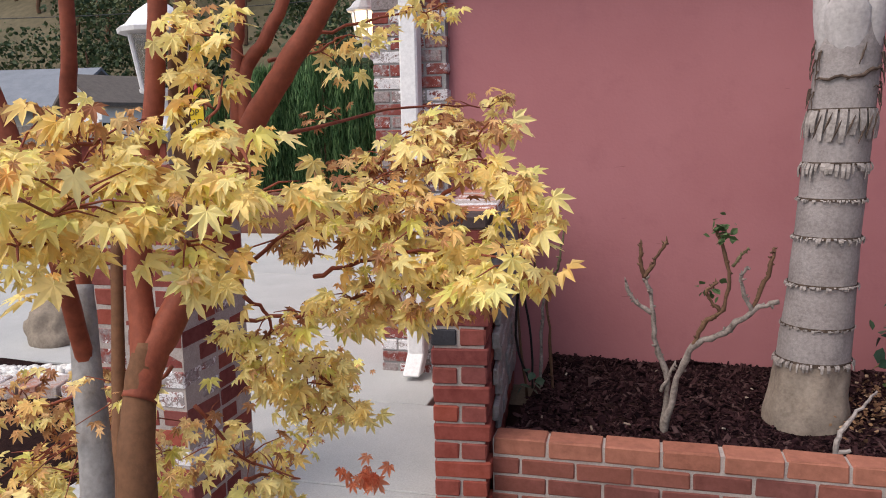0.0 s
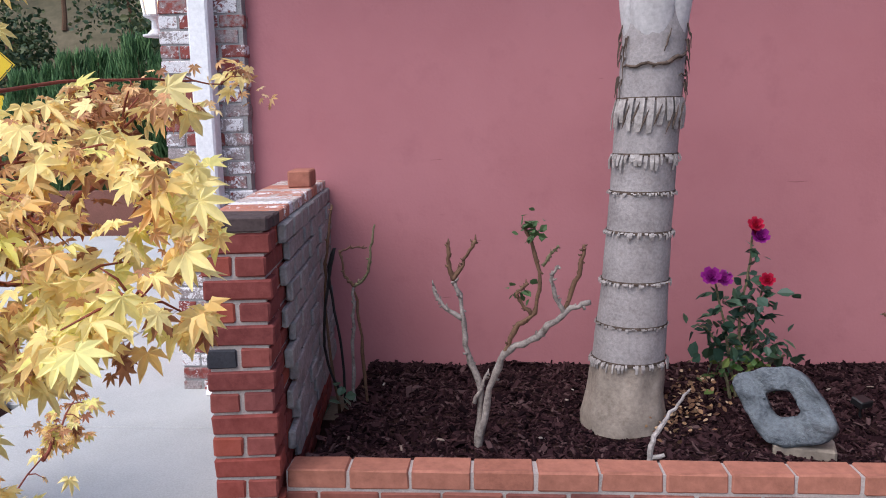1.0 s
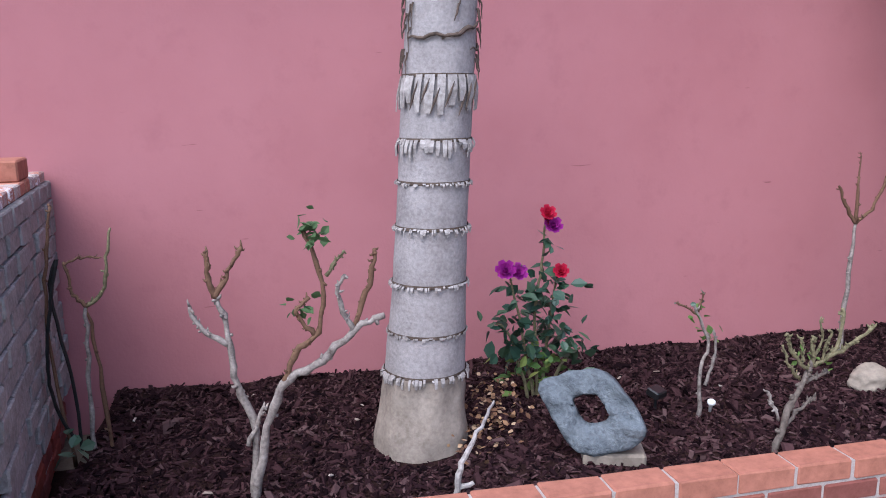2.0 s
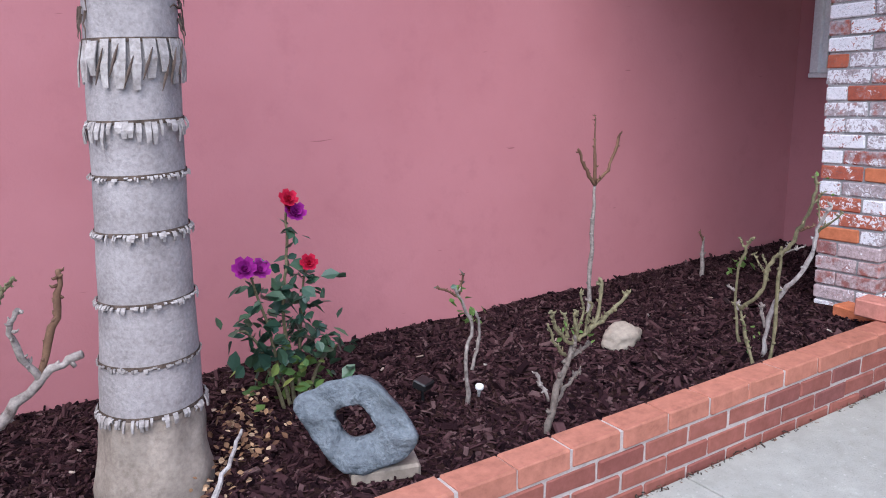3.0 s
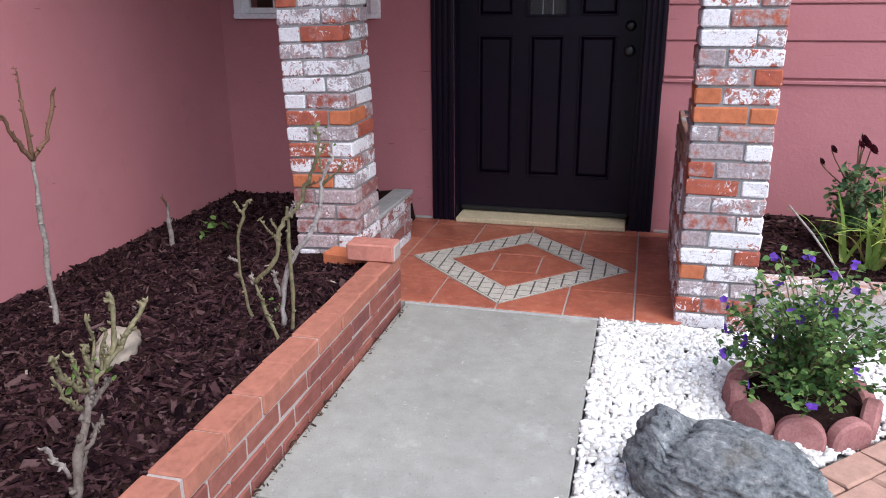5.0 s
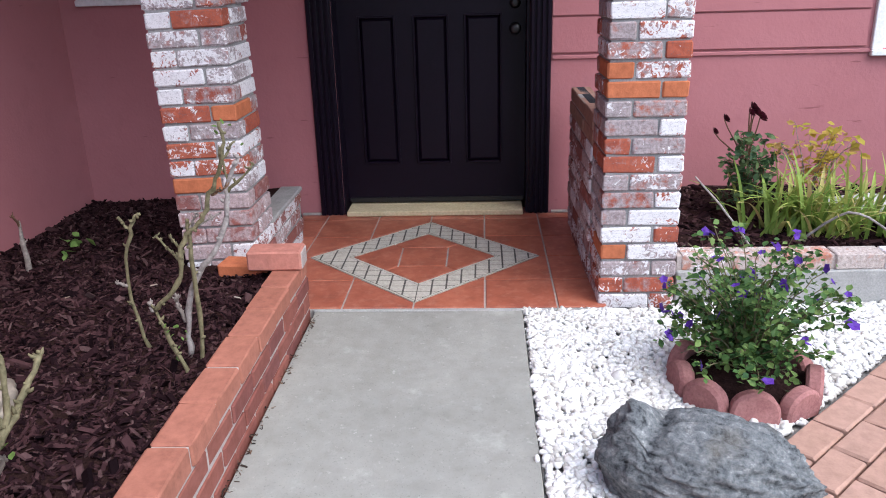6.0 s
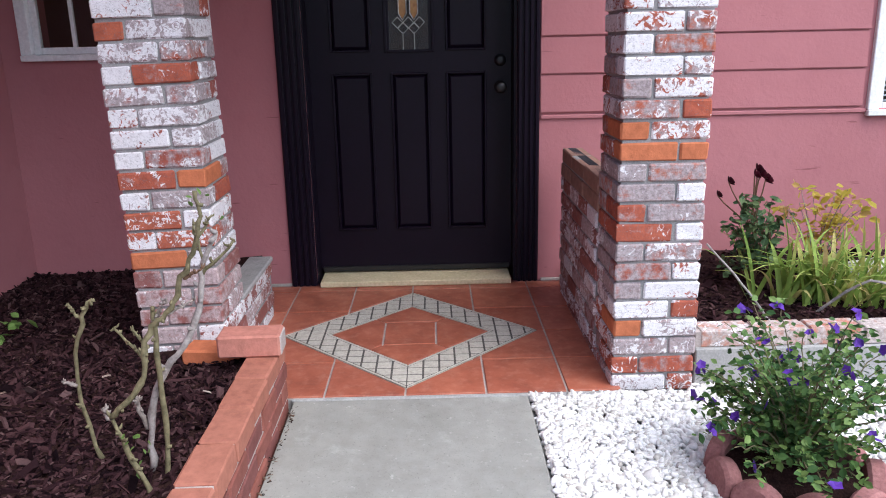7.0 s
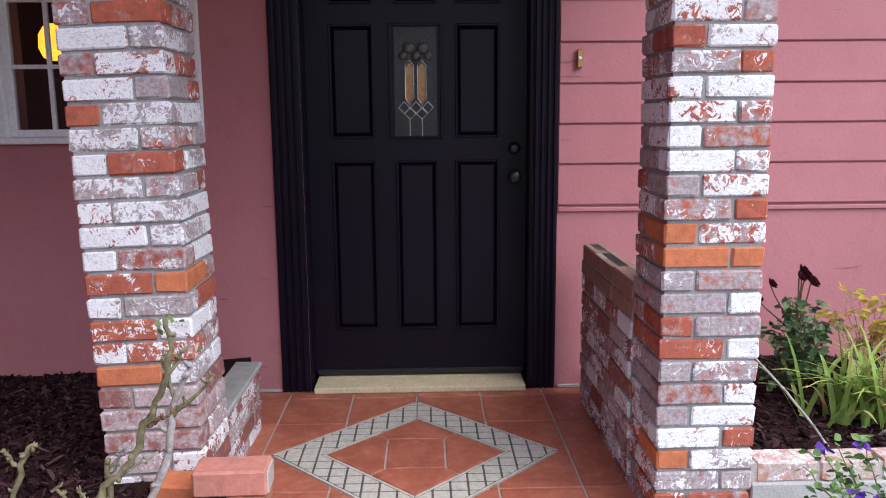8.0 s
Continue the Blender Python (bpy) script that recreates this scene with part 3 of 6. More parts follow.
for i in range(4):
    band_bed.faces.new((ring[0][i], ring[0][(i + 1) % 4], ring[1][(i + 1) % 4], ring[1][i]))
part("border_bed", band_bed, GROUT_DARK, porch)
small = 0.064
for sx in (-1, 1):
    for sy in (-1, 1):
        for i in range(9):
            for j in range(9):
                x0, y0 = DC[0] + sx * i * small, DC[1] + sy * j * small
                x1, y1 = x0 + sx * (small - 0.0060), y0 + sy * (small - 0.0060)
                x0, y0 = x0 + sx * 0.002, y0 + sy * 0.002
                sq = [(x0, y0), (x1, y0), (x1, y1), (x0, y1)]
                c = sx * DC[0] + sy * DC[1]
                for k in (HALF - 0.022,):
                    sq = clip(sq, sx, sy, c + k)
                sq = clip(sq, -sx, -sy, -(c + IN + 0.022)) if sq else sq
                slab_piece("border_tile", sq, -0.02, 0.0005, STONE_TILE, porch)
        c = sx * DC[0] + sy * DC[1]
        for k0, k1 in ((HALF - 0.016, HALF - 0.002), (IN + 0.002, IN + 0.016)):     # thin edging strips
            quad = [(DC[0] + sx * k0, DC[1]), (DC[0] + sx * k1, DC[1]), (DC[0], DC[1] + sy * k1), (DC[0], DC[1] + sy * k0)]
            slab_piece("edging_strip", quad, -0.02, 0.0, STONE_TILE, porch)
part("nosing", boxes_bm([(3.286, 3.302, 0.80, 2.02, -0.2, -0.004)], 0.004), CONCRETE_GREY, porch, "grey mortar edge")


# ---- masonry ----
def column(name, x0, y0, z0, long_high, orange, courses, label):
    ob = thing(name, (x0 + 0.15, y0 + 0.15, z0), label, "column", "porch columns", "structure")
    part("mortar", boxes_bm([(x0 + 0.009, x0 + 0.297, y0 + 0.009, y0 + 0.297, z0, 2.40)]), MORTAR, ob)
    k = 0
    while z0 + (k + 1) * COURSE < 2.41:
        a, b = z0 + k * COURSE + 0.005, z0 + (k + 1) * COURSE - 0.005
        rows = [(0, .098, 0, .2), (0, .2, .208, .306), (.208, .306, .108, .306), (.106, .306, 0, .098)]
        for bx0, bx1, by0, by1 in rows:
            if (k % 2 == 0) == long_high:
                by0, by1 = 0.306 - by1, 0.306 - by0
            front = bx0 == 0
            lay_brick(ob, x0 + bx0, x0 + bx1, y0 + by0, y0 + by1, a, b, BRICK_ORANGE if front and (k, by1 - by0 > 0.15) in orange else courses(k))
        k += 1
    return ob


leaning = column("brick_column", 3.362, 2.246, -0.020, False, {(7, True), (11, False), (25, False)}, lambda k: BRICK_DIM if k < 7 else BRICK_WHITE if 12 <= k < 16 else BRICK_OLD, "old brick porch column with flaking whitewash beside the bed")
leaning.rotation_euler.x = radians(-1.8)         # the old column is out of plumb
column("brick_column", 3.335, 0.530, -0.028, True, {(12, True), (12, False), (13, False), (3, False)}, lambda k: BRICK_OLD, "old brick porch column with flaking whitewash and an orange course")


def running_wall(ob, axis, a0, a1, face, thick, z0, courses, mat, cap=None, first=0.0, course=COURSE, core=MORTAR, skip=None):
    """Stretcher courses along an axis, one brick thick; joints at first + n * STEP, half a brick over in every second course from the top."""
    z1 = z0 + courses * course
    lim = (a0 + 0.006, a1 - 0.006, face + 0.0065, face + thick - 0.0065) if axis == "x" else (face + 0.0065, face + thick - 0.0065, a0 + 0.006, a1 - 0.006)
    part("mortar", boxes_bm([(*lim, z0, z1 - 0.008)]), core, ob)
    for k in range(courses):
        top = courses - 1 - k
        off = first + (STEP / 2 if top % 2 else 0)
        n = math.floor((a0 - off) / STEP)
        while off + n * STEP < a1 - 0.02:
            b0, b1 = max(a0, off + n * STEP + 0.005), min(a1, off + (n + 1) * STEP - 0.005)
            n += 1
            if b1 - b0 < 0.03:
                continue
            m = cap if cap and top == 0 else mat
            lims = (b0, b1, face, face + thick) if axis == "x" else (face, face + thick, b0, b1)
            lay_brick(ob, *lims, z0 + k * course + 0.005, z0 + (k + 1) * course - (0.005 if top else 0.001), m)


planter = thing("planter_wall", (1.2, 2.07, -0.05), "low red brick planter wall with lighter cap bricks", "wall", kind="structure")
running_wall(planter, "x", -0.905, 3.262, 2.020, 0.105, 0.238 - 4 * COURSE, 4, BRICK_PLANTER, BRICK_CAP, -0.695, core=MORTAR_LIGHT)
wall_end = thing("porch_side_wall", (4.0, 2.3, 0), "short mortar-smeared brick wall between column and house", "wall", kind="structure")
running_wall(wall_end, "x", 3.646, 4.24, 2.262, 0.10, 0.262 - 4 * COURSE, 4, BRICK_DIM, None, 3.7)
part("coping", boxes_bm([(3.646, 4.25, 2.255, 2.369, 0.256, 0.280)], 0.006), CONCRETE_GREY, wall_end, "grey mortar coping")
side_wall = thing("porch_side_wall", (4.0, 0.8, 0), "low whitewashed brick wall with worn mortar beside the door", "wall", kind="structure")
running_wall(side_wall, "x", 3.645, 4.50, 0.742, 0.10, 0.735 - 11 * COURSE, 9, BRICK_DIM, None, 3.65)
part("coping_bed", boxes_bm([(3.645, 4.50, 0.748, 0.836, 0.583, 0.728)]), MORTAR, side_wall)
for z0 in (0.593, 0.664):
    for x0, x1 in ((3.645, 3.945), (3.953, 4.235), (4.243, 4.50)):
        lay_brick(side_wall, x0, x1, 0.742, 0.842, z0, z0 + 0.066, BRICK_TAN)
for k in range(40):                                    # slots of the cored coping brick: solid black strips for the shade inside
    part("core_slot_shade", box_bm(3.66 + k * 0.021, 3.666 + k * 0.021, 0.775, 0.815, 0.724, 0.7312), BRICK_BLACK, side_wall)
curb = thing("bed_curb", (3.4, -1.0, 0), "pale brick curb on grey concrete edging the far bed", "curb", kind="structure")
running_wall(curb, "y", -4.0, 0.525, 3.36, 0.10, 0.20 - COURSE, 1, BRICK_PALE, None, 0.30, core=MORTAR_LIGHT)
part("footing", boxes_bm([(3.35, 3.47, -4.0, 0.52, -0.2, 0.132)], 0.005), CONCRETE_GREY, curb, "grey concrete footing")

# divider wall between bed and driveway, a full brick thick
divider = thing("divider_wall", (-0.98, 1.95, 0), "dark red brick divider wall with a smeared grey side", "wall", kind="structure")
DZ = 0.238 - 4 * COURSE
part("mortar", boxes_bm([(-1.096, -0.914, 1.958, 3.62, DZ, 1.06)]), MORTAR_LIGHT, divider)
for k in range(15):
    a, b = DZ + k * COURSE + 0.005, DZ + (k + 1) * COURSE - 0.005
    if k % 2:
        for j in range(8):
            y0 = 1.95 + j * STEP
            for x0, x1 in ((-1.104, -1.010), (-1.000, -0.906)):
                burnt = j == 0 and k == 9 and x0 < -1.05
                lay_brick(divider, x0, x1, y0, y0 + STEP - 0.01, a, b, BRICK_BLACK if burnt else BRICK_RED)
    else:
        for j in range(15):
            y0 = 1.95 + j * 0.108
            lay_brick(divider, -1.104, -0.894 if j == 0 else -0.906, y0, y0 + 0.098, a, b, BRICK_RED)
for j in range(15):
    y0 = 1.945 + j * 0.108
    lay_brick(divider, -1.118, -0.896, y0, y0 + 0.099, DZ + 15 * COURSE - 0.002, DZ + 16 * COURSE - 0.030, BRICK_PALE if j > 1 else BRICK_SOOT)
for k in range(3, 15):                                 # uneven grey back of the wall behind the brick end
    for j in range(8):
        y0 = 2.165 + j * 0.19 + (0.095 if k % 2 else 0) + lay.uniform(-0.01, 0.01)
        if y0 > 3.50:
            continue
        lay_brick(divider, -0.905, -0.884 + lay.uniform(0, 0.012), y0, min(3.60, y0 + lay.uniform(0.165, 0.186)), DZ + k * COURSE + 0.002, DZ + (k + 1) * COURSE - lay.uniform(0.002, 0.006), SMEARED, "block")
divider.rotation_euler.z = radians(6.0)
top_brick = part("loose_brick", box_bm(-0.105, 0.105, -0.05, 0.05, 0, 0.075, 0.006), BRICK_CAP)
top_brick.location, top_brick.rotation_euler.z = (-1.085, 3.17, 1.072), radians(96)
tagged(top_brick, "single orange-red brick lying on the divider wall", "brick")

# brick facing on the garage corner
facing = thing("corner_facing", (-1.65, 3.55, 0), "dark weathered brick facing at the garage corner", "wall", kind="structure")
running_wall(facing, "x", -1.862, -1.432, 3.532, 0.105, -0.05, 36, BRICK_GARAGE, None, -1.66)

# bricks at the end of the planter wall
for (x, y, z, r), lab in (((3.17, 2.115, 0.2385, 92), "loose red brick with white mortar laid on the wall end"), ((3.27, 2.27, 0.148, 84), "orange brick set in the bed by the column foot")):
    ob = part("loose_brick", box_bm(-0.105, 0.105, -0.055, 0.055, 0, 0.078, 0.007), BRICK_PINK if z > 0.2 else BRICK_ORANGE)
    if z > 0.2:
        part("mortar", box_bm(-0.109, -0.102, -0.050, 0.046, 0.004, 0.070, 0.003), MORTAR_LIGHT, ob, "white mortar left on the end")
    ob.location, ob.rotation_euler.z = (x, y, z), radians(r)
    tagged(ob, lab, "brick")

# ---- bed surfaces ----
chip_v = [(-1, -.55, 0), (1, -.4, 0), (.8, .5, 0), (-.9, .45, 0), (-.8, -.4, .5), (.85, -.3, .45), (.65, .4, .5), (-.7, .35, .55)]
chip_f = [(0, 3, 2, 1), (4, 5, 6, 7), (0, 1, 5, 4), (1, 2, 6, 5), (2, 3, 7, 6), (3, 0, 4, 7)]


def mulch_height(x, y):
    """Highest behind the planter wall, falling towards the house wall."""
    t = min(1, max(0, (y - 2.1) / 1.5))
    if x > 3.28 and y < 2.37:
        return -0.12
    return 0.205 - 0.125 * t ** 0.8 + 0.022 * noise.fractal(Vector((x * 2.3, y * 2.3, 1)), 1, 2, 3) + 0.018 * math.exp(-((y - 3.62) / 0.12) ** 2)


def surface(name, x0, x1, y0, y1, step, height, mat):
    nx, ny = round((x1 - x0) / step), round((y1 - y0) / step)
    v = [(x0 + (x1 - x0) * i / nx, y0 + (y1 - y0) * j / ny, height(x0 + (x1 - x0) * i / nx, y0 + (y1 - y0) * j / ny)) for i in range(nx + 1) for j in range(ny + 1)]
    f = [(i * (ny + 1) + j, (i + 1) * (ny + 1) + j, (i + 1) * (ny + 1) + j + 1, i * (ny + 1) + j + 1) for i in range(nx) for j in range(ny)]
    me = bpy.data.meshes.new(name)
    me.from_pydata(v, [], f)
    return part(name, me, mat, None, "", True)


def chips(name, count, x0, x1, y0, y1, height, size, mat, label, rnd, keep=None, flat=0.35):
    out = []
    while len(out) < count:
        x, y = rnd.uniform(x0, x1), rnd.uniform(y0, y1)
        if keep and not keep(x, y):
            continue
        s = size * rnd.lognormvariate(0, 0.4)
        out.append(Matrix.LocRotScale((x, y, height(x, y) + rnd.uniform(-0.3, 0.6) * size * 0.4), Euler((rnd.gauss(0, flat), rnd.gauss(0, flat), rnd.uniform(0, 6.3))),
                                      (s, s * rnd.uniform(0.25, 0.75), s * rnd.uniform(0.2, 0.55))))
    ob = part(name, many(name, chip_v, chip_f, out), mat)
    return tagged(ob, label, "mulch", kind="stuff")


bed = surface("planting_bed", -0.87, 4.655, 2.10, 3.598, 0.05, mulch_height, MULCH_SOIL)
tagged(bed, "dark soil of the long bed under bark mulch", "bed", kind="structure")
free = lambda x, y: not (x > 3.32 and y < 2.57) and x < 4.65 and not (x > 3.24 and y < 2.4) and ((x - 0.285) ** 2 + (y - 2.64) ** 2 > 0.15 ** 2)
chips("bark_mulch", 40000, -0.86, 4.64, 2.135, 3.59, mulch_height, 0.0148, CHIPS, "dark brown shredded bark mulch covering the long bed", random.Random(3), free, 0.5)
debris = chips("edge_debris", 600, -0.8, 3.28, 1.990, 2.019, lambda x, y: -0.008 if noise.noise(Vector((x * 4, 0, 5))) > -0.15 else -0.03, 0.0048, LITTER_DARK, "dark crumbs and dry leaf bits along the planter foot", random.Random(15))
far_height = lambda x, y: 0.135 + 0.02 * noise.fractal(Vector((x * 2, y * 2, 4)), 1, 2, 3)
far_bed = surface("far_planting_bed", 3.455, 4.655, -4.0, 0.74, 0.06, far_height, MULCH_SOIL)
tagged(far_bed, "dark soil of the bed under the front window", "bed", kind="structure")
chips("bark_mulch", 4500, 3.47, 4.64, -1.6, 0.73, far_height, 0.018, CHIPS, "dark bark mulch in the bed under the window", random.Random(4), lambda x, y: not (x < 3.62 and y > 0.5))
front_height = lambda x, y: -0.02 + 0.03 * noise.fractal(Vector((x * 1.2, y * 1.2, 7)), 1, 2, 3)
front_bed = surface("front_planting_bed", -6.5, -0.75, -3.0, 3.25, 0.12, lambda x, y: front_height(x, y) if (x < -2.64 or y < 0.98) else -0.085, MULCH_SOIL)
tagged(front_bed, "dark mulch bed round the maple and brick pillar", "bed", kind="structure")
in_front = lambda x, y: (x < -2.66 or y < 0.97) and (x + 5.2) ** 2 / 2.4 ** 2 + (y - 0.8) ** 2 / 2.2 ** 2 < 1 or (x > -3.2 and y < 0.97)
chips("bark_mulch", 5000, -6.4, -0.77, -0.4, 3.2, front_height, 0.026, CHIPS, "brown bark mulch with fallen leaves round the maple", random.Random(6), in_front)

# a rounded pebble: an octahedron divided once, pushed a little out of shape
pebble_v = [Vector(p) for p in ((1, 0, 0), (-1, 0, 0), (0, 1, 0), (0, -1, 0), (0, 0, 1), (0, 0, -1))]
pebble_f, halfway = [], {}


def between(i, j):
    key = (min(i, j), max(i, j))
    if key not in halfway:
        pebble_v.append(((pebble_v[i] + pebble_v[j]) / 2).normalized())
        halfway[key] = len(pebble_v) - 1
    return halfway[key]


for i, j, k in ((0, 2, 4), (2, 1, 4), (1, 3, 4), (3, 0, 4), (2, 0, 5), (1, 2, 5), (3, 1, 5), (0, 3, 5)):
    a, b, c = between(i, j), between(j, k), between(k, i)
    pebble_f += [(i, a, c), (a, j, b), (c, b, k), (a, b, c)]
pebble_v = [tuple(p * (1 + 0.28 * noise.noise(p * 1.7 + Vector((4, 2, 8))))) for p in pebble_v]


def pebbles(count, x0, x1, y0, y1, keep, label, rnd, size=0.0115, z=-0.021):
    out = []
    while len(out) < count:
        x, y = rnd.uniform(x0, x1), rnd.uniform(y0, y1)
        if keep(x, y):
            s = size * rnd.lognormvariate(0, 0.22)
            out.append(Matrix.LocRotScale((x, y, z + rnd.uniform(0, 0.014)), Euler((rnd.gauss(0, 0.4), rnd.gauss(0, 0.4), rnd.uniform(0, 6.3))), (s * 1.45, s * rnd.uniform(0.6, 1.0), s * 0.62)))
    ob = part("white_gravel", many("white_gravel", pebble_v, pebble_f, out), PEBBLES, None, "", True)
    return tagged(ob, label, "gravel", kind="stuff")


paver_line = lambda x, y: 0.72 * (x - 2.42) + 0.69 * (y - 0.36)      # below zero: paved
gravel_bed = part("gravel_bed", boxes_bm([(1.405, 3.355, -4.0, 1.146, -0.25, -0.034)]), simple("gravel_ground", (0.16, 0.15, 0.14), (0.28, 0.27, 0.26), 40, 0.95, 0.8, 120))
tagged(gravel_bed, "white gravel ground beside the walk", "ground", kind="structure")
wobble = lambda x: 1.136 + 0.014 * noise.noise(Vector((x * 9, 0, 0)))
pebbles(12500, 1.42, 3.35, -0.9, 1.15, lambda x, y: y < wobble(x) and paver_line(x, y) > 0.02 and not (x > 3.30 and y > 0.52), "white marble chip gravel beside the walk", random.Random(11))
pebbles(4, 1.5, 3.28, 1.10, 1.20, lambda x, y: noise.noise(Vector((x * 5, y * 30, 2))) > 0.1, "stray white chips on the walk's edge", random.Random(12), 0.010, -0.004)
pebbles(1800, -4.6, -2.7, 2.6, 3.3, lambda x, y: abs(y - (3.05 + 0.22 * (x + 3.4))) < 0.20, "strip of white gravel edging the front bed", random.Random(13), 0.024, -0.02)

# pinkish pavers in a fan beyond the gravel
paving = thing("paver_path", (1.9, -0.2, 0), "pinkish brick paver path beside the white gravel", "path", kind="structure")
for i in range(14):
    for j in range(9):
        u, v = 0.11 + i * 0.205 - 1.4 + (0.1 if j % 2 else 0), -0.06 - j * 0.105
        x, y = 2.42 + 0.69 * u + 0.72 * v, 0.36 - 0.72 * u + 0.69 * v
        if x < 1.5 or y < -1.4:
            continue
        ob = new("paver", brick_mesh((0.197, 0.098, 0.06), PAVER, lay.randrange(5)))
        ob.parent, ob.matrix_parent_inverse = paving, paving.matrix_basis.inverted()
        ob.matrix_basis = pose(x, y, -0.022 + lay.uniform(-0.001, 0.002), 0, 0, math.degrees(math.atan2(-0.72, 0.69)))

def turned(bm, at, prof, axis, n=20):
    """A round of profile (distance along axis, radius)."""
    rot = Vector((0, 0, 1)).rotation_difference(Vector(axis)).to_matrix()
    rings = [[bm.verts.new(Vector(at) + rot @ Vector((r * math.cos(2 * math.pi * k / n), r * math.sin(2 * math.pi * k / n), d))) for k in range(n)] for d, r in prof]
    for a, b in zip(rings, rings[1:]):
        for k in range(n):
            bm.faces.new((a[k], a[(k + 1) % n], b[(k + 1) % n], b[k]))
    bm.faces.new(rings[0][::-1]), bm.faces.new(rings[-1])
    return bm


# ---- door and windows ----
door = thing("door_1", (4.72, 1.58, 0), "closed black-brown panelled front door with leaded glass", "door", kind="structure")
SX = 4.775                                             # face of the stiles
cols = [(1.195, 1.405), (1.490, 1.690), (1.785, 1.995)]
rows = [(0.27, 1.10), (1.205, 1.73), (1.82, 2.02)]
y0, y1 = 1.066, 2.106
part("slab", boxes_bm([(SX + 0.014, SX + 0.045, y0, y1, 0.052, 2.13)]), DOOR_PAINT, door)
fr = []
ys = [y0] + [v for c in cols for v in c] + [y1]
for a, b in zip(ys[0::2], ys[1::2]):
    fr.append((SX, SX + 0.014, a, b, 0.052, 2.13))
zs = [0.052] + [v for r in rows for v in r] + [2.13]
for c in cols:
    for a, b in zip(zs[0::2], zs[1::2]):
        fr.append((SX, SX + 0.014, c[0], c[1], a, b))
part("stiles_and_rails", boxes_bm(fr), DOOR_PAINT, door)
for ci, (a, b) in enumerate(cols):
    for ri, (c, d) in enumerate(rows):
        if (ci, ri) == (1, 1):
            continue
        bm = box_bm(SX + 0.003, SX + 0.016, a + 0.028, b - 0.028, c + 0.028, d - 0.028)
        for v in bm.verts:
            if v.co.x > SX + 0.01:
                v.co.y += 0.02 if v.co.y > (a + b) / 2 else -0.02
                v.co.z += 0.02 if v.co.z > (c + d) / 2 else -0.02
        p = part("panel", bm, DOOR_PAINT, door)
        part("moulding", boxes_bm([(SX - 0.009, SX + 0.010, a, a + 0.012, c, d), (SX - 0.009, SX + 0.010, b - 0.012, b, c, d), (SX - 0.009, SX + 0.010, a + 0.012, b - 0.012, c, c + 0.012),
                                   (SX - 0.009, SX + 0.010, a + 0.012, b - 0.012, d - 0.012, d)], 0.003), DOOR_PAINT, p)
ga, gb, gc, gd = 1.462, 1.718, 1.200, 1.733
lite = part("glass_frame", boxes_bm([(SX - 0.008, SX + 0.012, ga, ga + 0.014, gc, gd), (SX - 0.008, SX + 0.012, gb - 0.014, gb, gc, gd), (SX - 0.008, SX + 0.012, ga + 0.014, gb - 0.014, gc, gc + 0.014),
                                     (SX - 0.008, SX + 0.012, ga + 0.014, gb - 0.014, gd - 0.014, gd)], 0.003), DOOR_PAINT, door)
part("pane", boxes_bm([(SX + 0.004, SX + 0.008, ga + 0.012, gb - 0.012, gc + 0.012, gd - 0.012)]), FROST, lite, "textured brownish glass")
# added opaque sheet; its dark brown stands in for the dimness indoors
part("backing", boxes_bm([(SX + 0.0105, SX + 0.0135, ga + 0.012, gb - 0.012, gc + 0.012, gd - 0.012)]), simple("dim_glass_backing", (0.055, 0.038, 0.034), (0.085, 0.062, 0.055), 14, 0.45, 0.4), lite)
gm = (ga + gb) / 2
for dy in (-0.029, 0.029):                              # two upright amber bars, cut to points
    bm = bmesh.new()
    bm.faces.new([bm.verts.new((SX + 0.0015, gm + dy + a, z)) for a, z in ((-0.017, 1.395), (0, 1.365), (0.017, 1.395), (0.017, 1.53), (0, 1.555), (-0.017, 1.53))])
    ext = bmesh.ops.extrude_face_region(bm, geom=bm.faces[:])
    bmesh.ops.translate(bm, verts=[v for v in ext["geom"] if isinstance(v, bmesh.types.BMVert)], vec=(0.002, 0, 0))
    bmesh.ops.recalc_face_normals(bm, faces=bm.faces)
    part("bevel", bm, AMBER, lite, "amber bevelled glass")
LEAD = simple("lead_came", (0.24, 0.22, 0.20), (0.55, 0.52, 0.48), 90, 0.35, 0.3, metal=1.0)
came = bmesh.new()
for dy in (-0.029, 0.029):
    for path in ([(-0.020, 1.39), (-0.020, 1.54), (0, 1.565), (0.020, 1.54), (0.020, 1.39), (0, 1.358), (-0.020, 1.39)], [(0, 1.212), (0, 1.30)]):
        tube(came, [(SX - 0.001, gm + dy + a, z) for a, z in path], [0.0028] * len(path), 6)
for ya, za in ((-0.056, 1.347), (0, 1.347), (0.056, 1.347), (-0.028, 1.318), (0.028, 1.318)):      # diamonds under the bars
    tube(came, [(SX - 0.001, gm + ya + a, za + b) for a, b in ((0, 0.027), (0.026, 0), (0, -0.027), (-0.026, 0), (0, 0.027))], [0.0026] * 5, 6)
part("came", came, LEAD, lite, "grey lead came lines")
for ya, za, r in ((-0.033, 1.622, 0.027), (0.033, 1.622, 0.027), (0, 1.585, 0.021), (-0.058, 1.585, 0.021), (0.058, 1.585, 0.021)):
    bm = turned(bmesh.new(), (SX + 0.003, gm + ya, za), [(0, r), (0.004, r), (0.009, r * 0.6), (0.011, r * 0.15)], (-1, 0, 0), 18)
    part("roundel", bm, JEWEL, lite, "dark domed glass roundel", True)


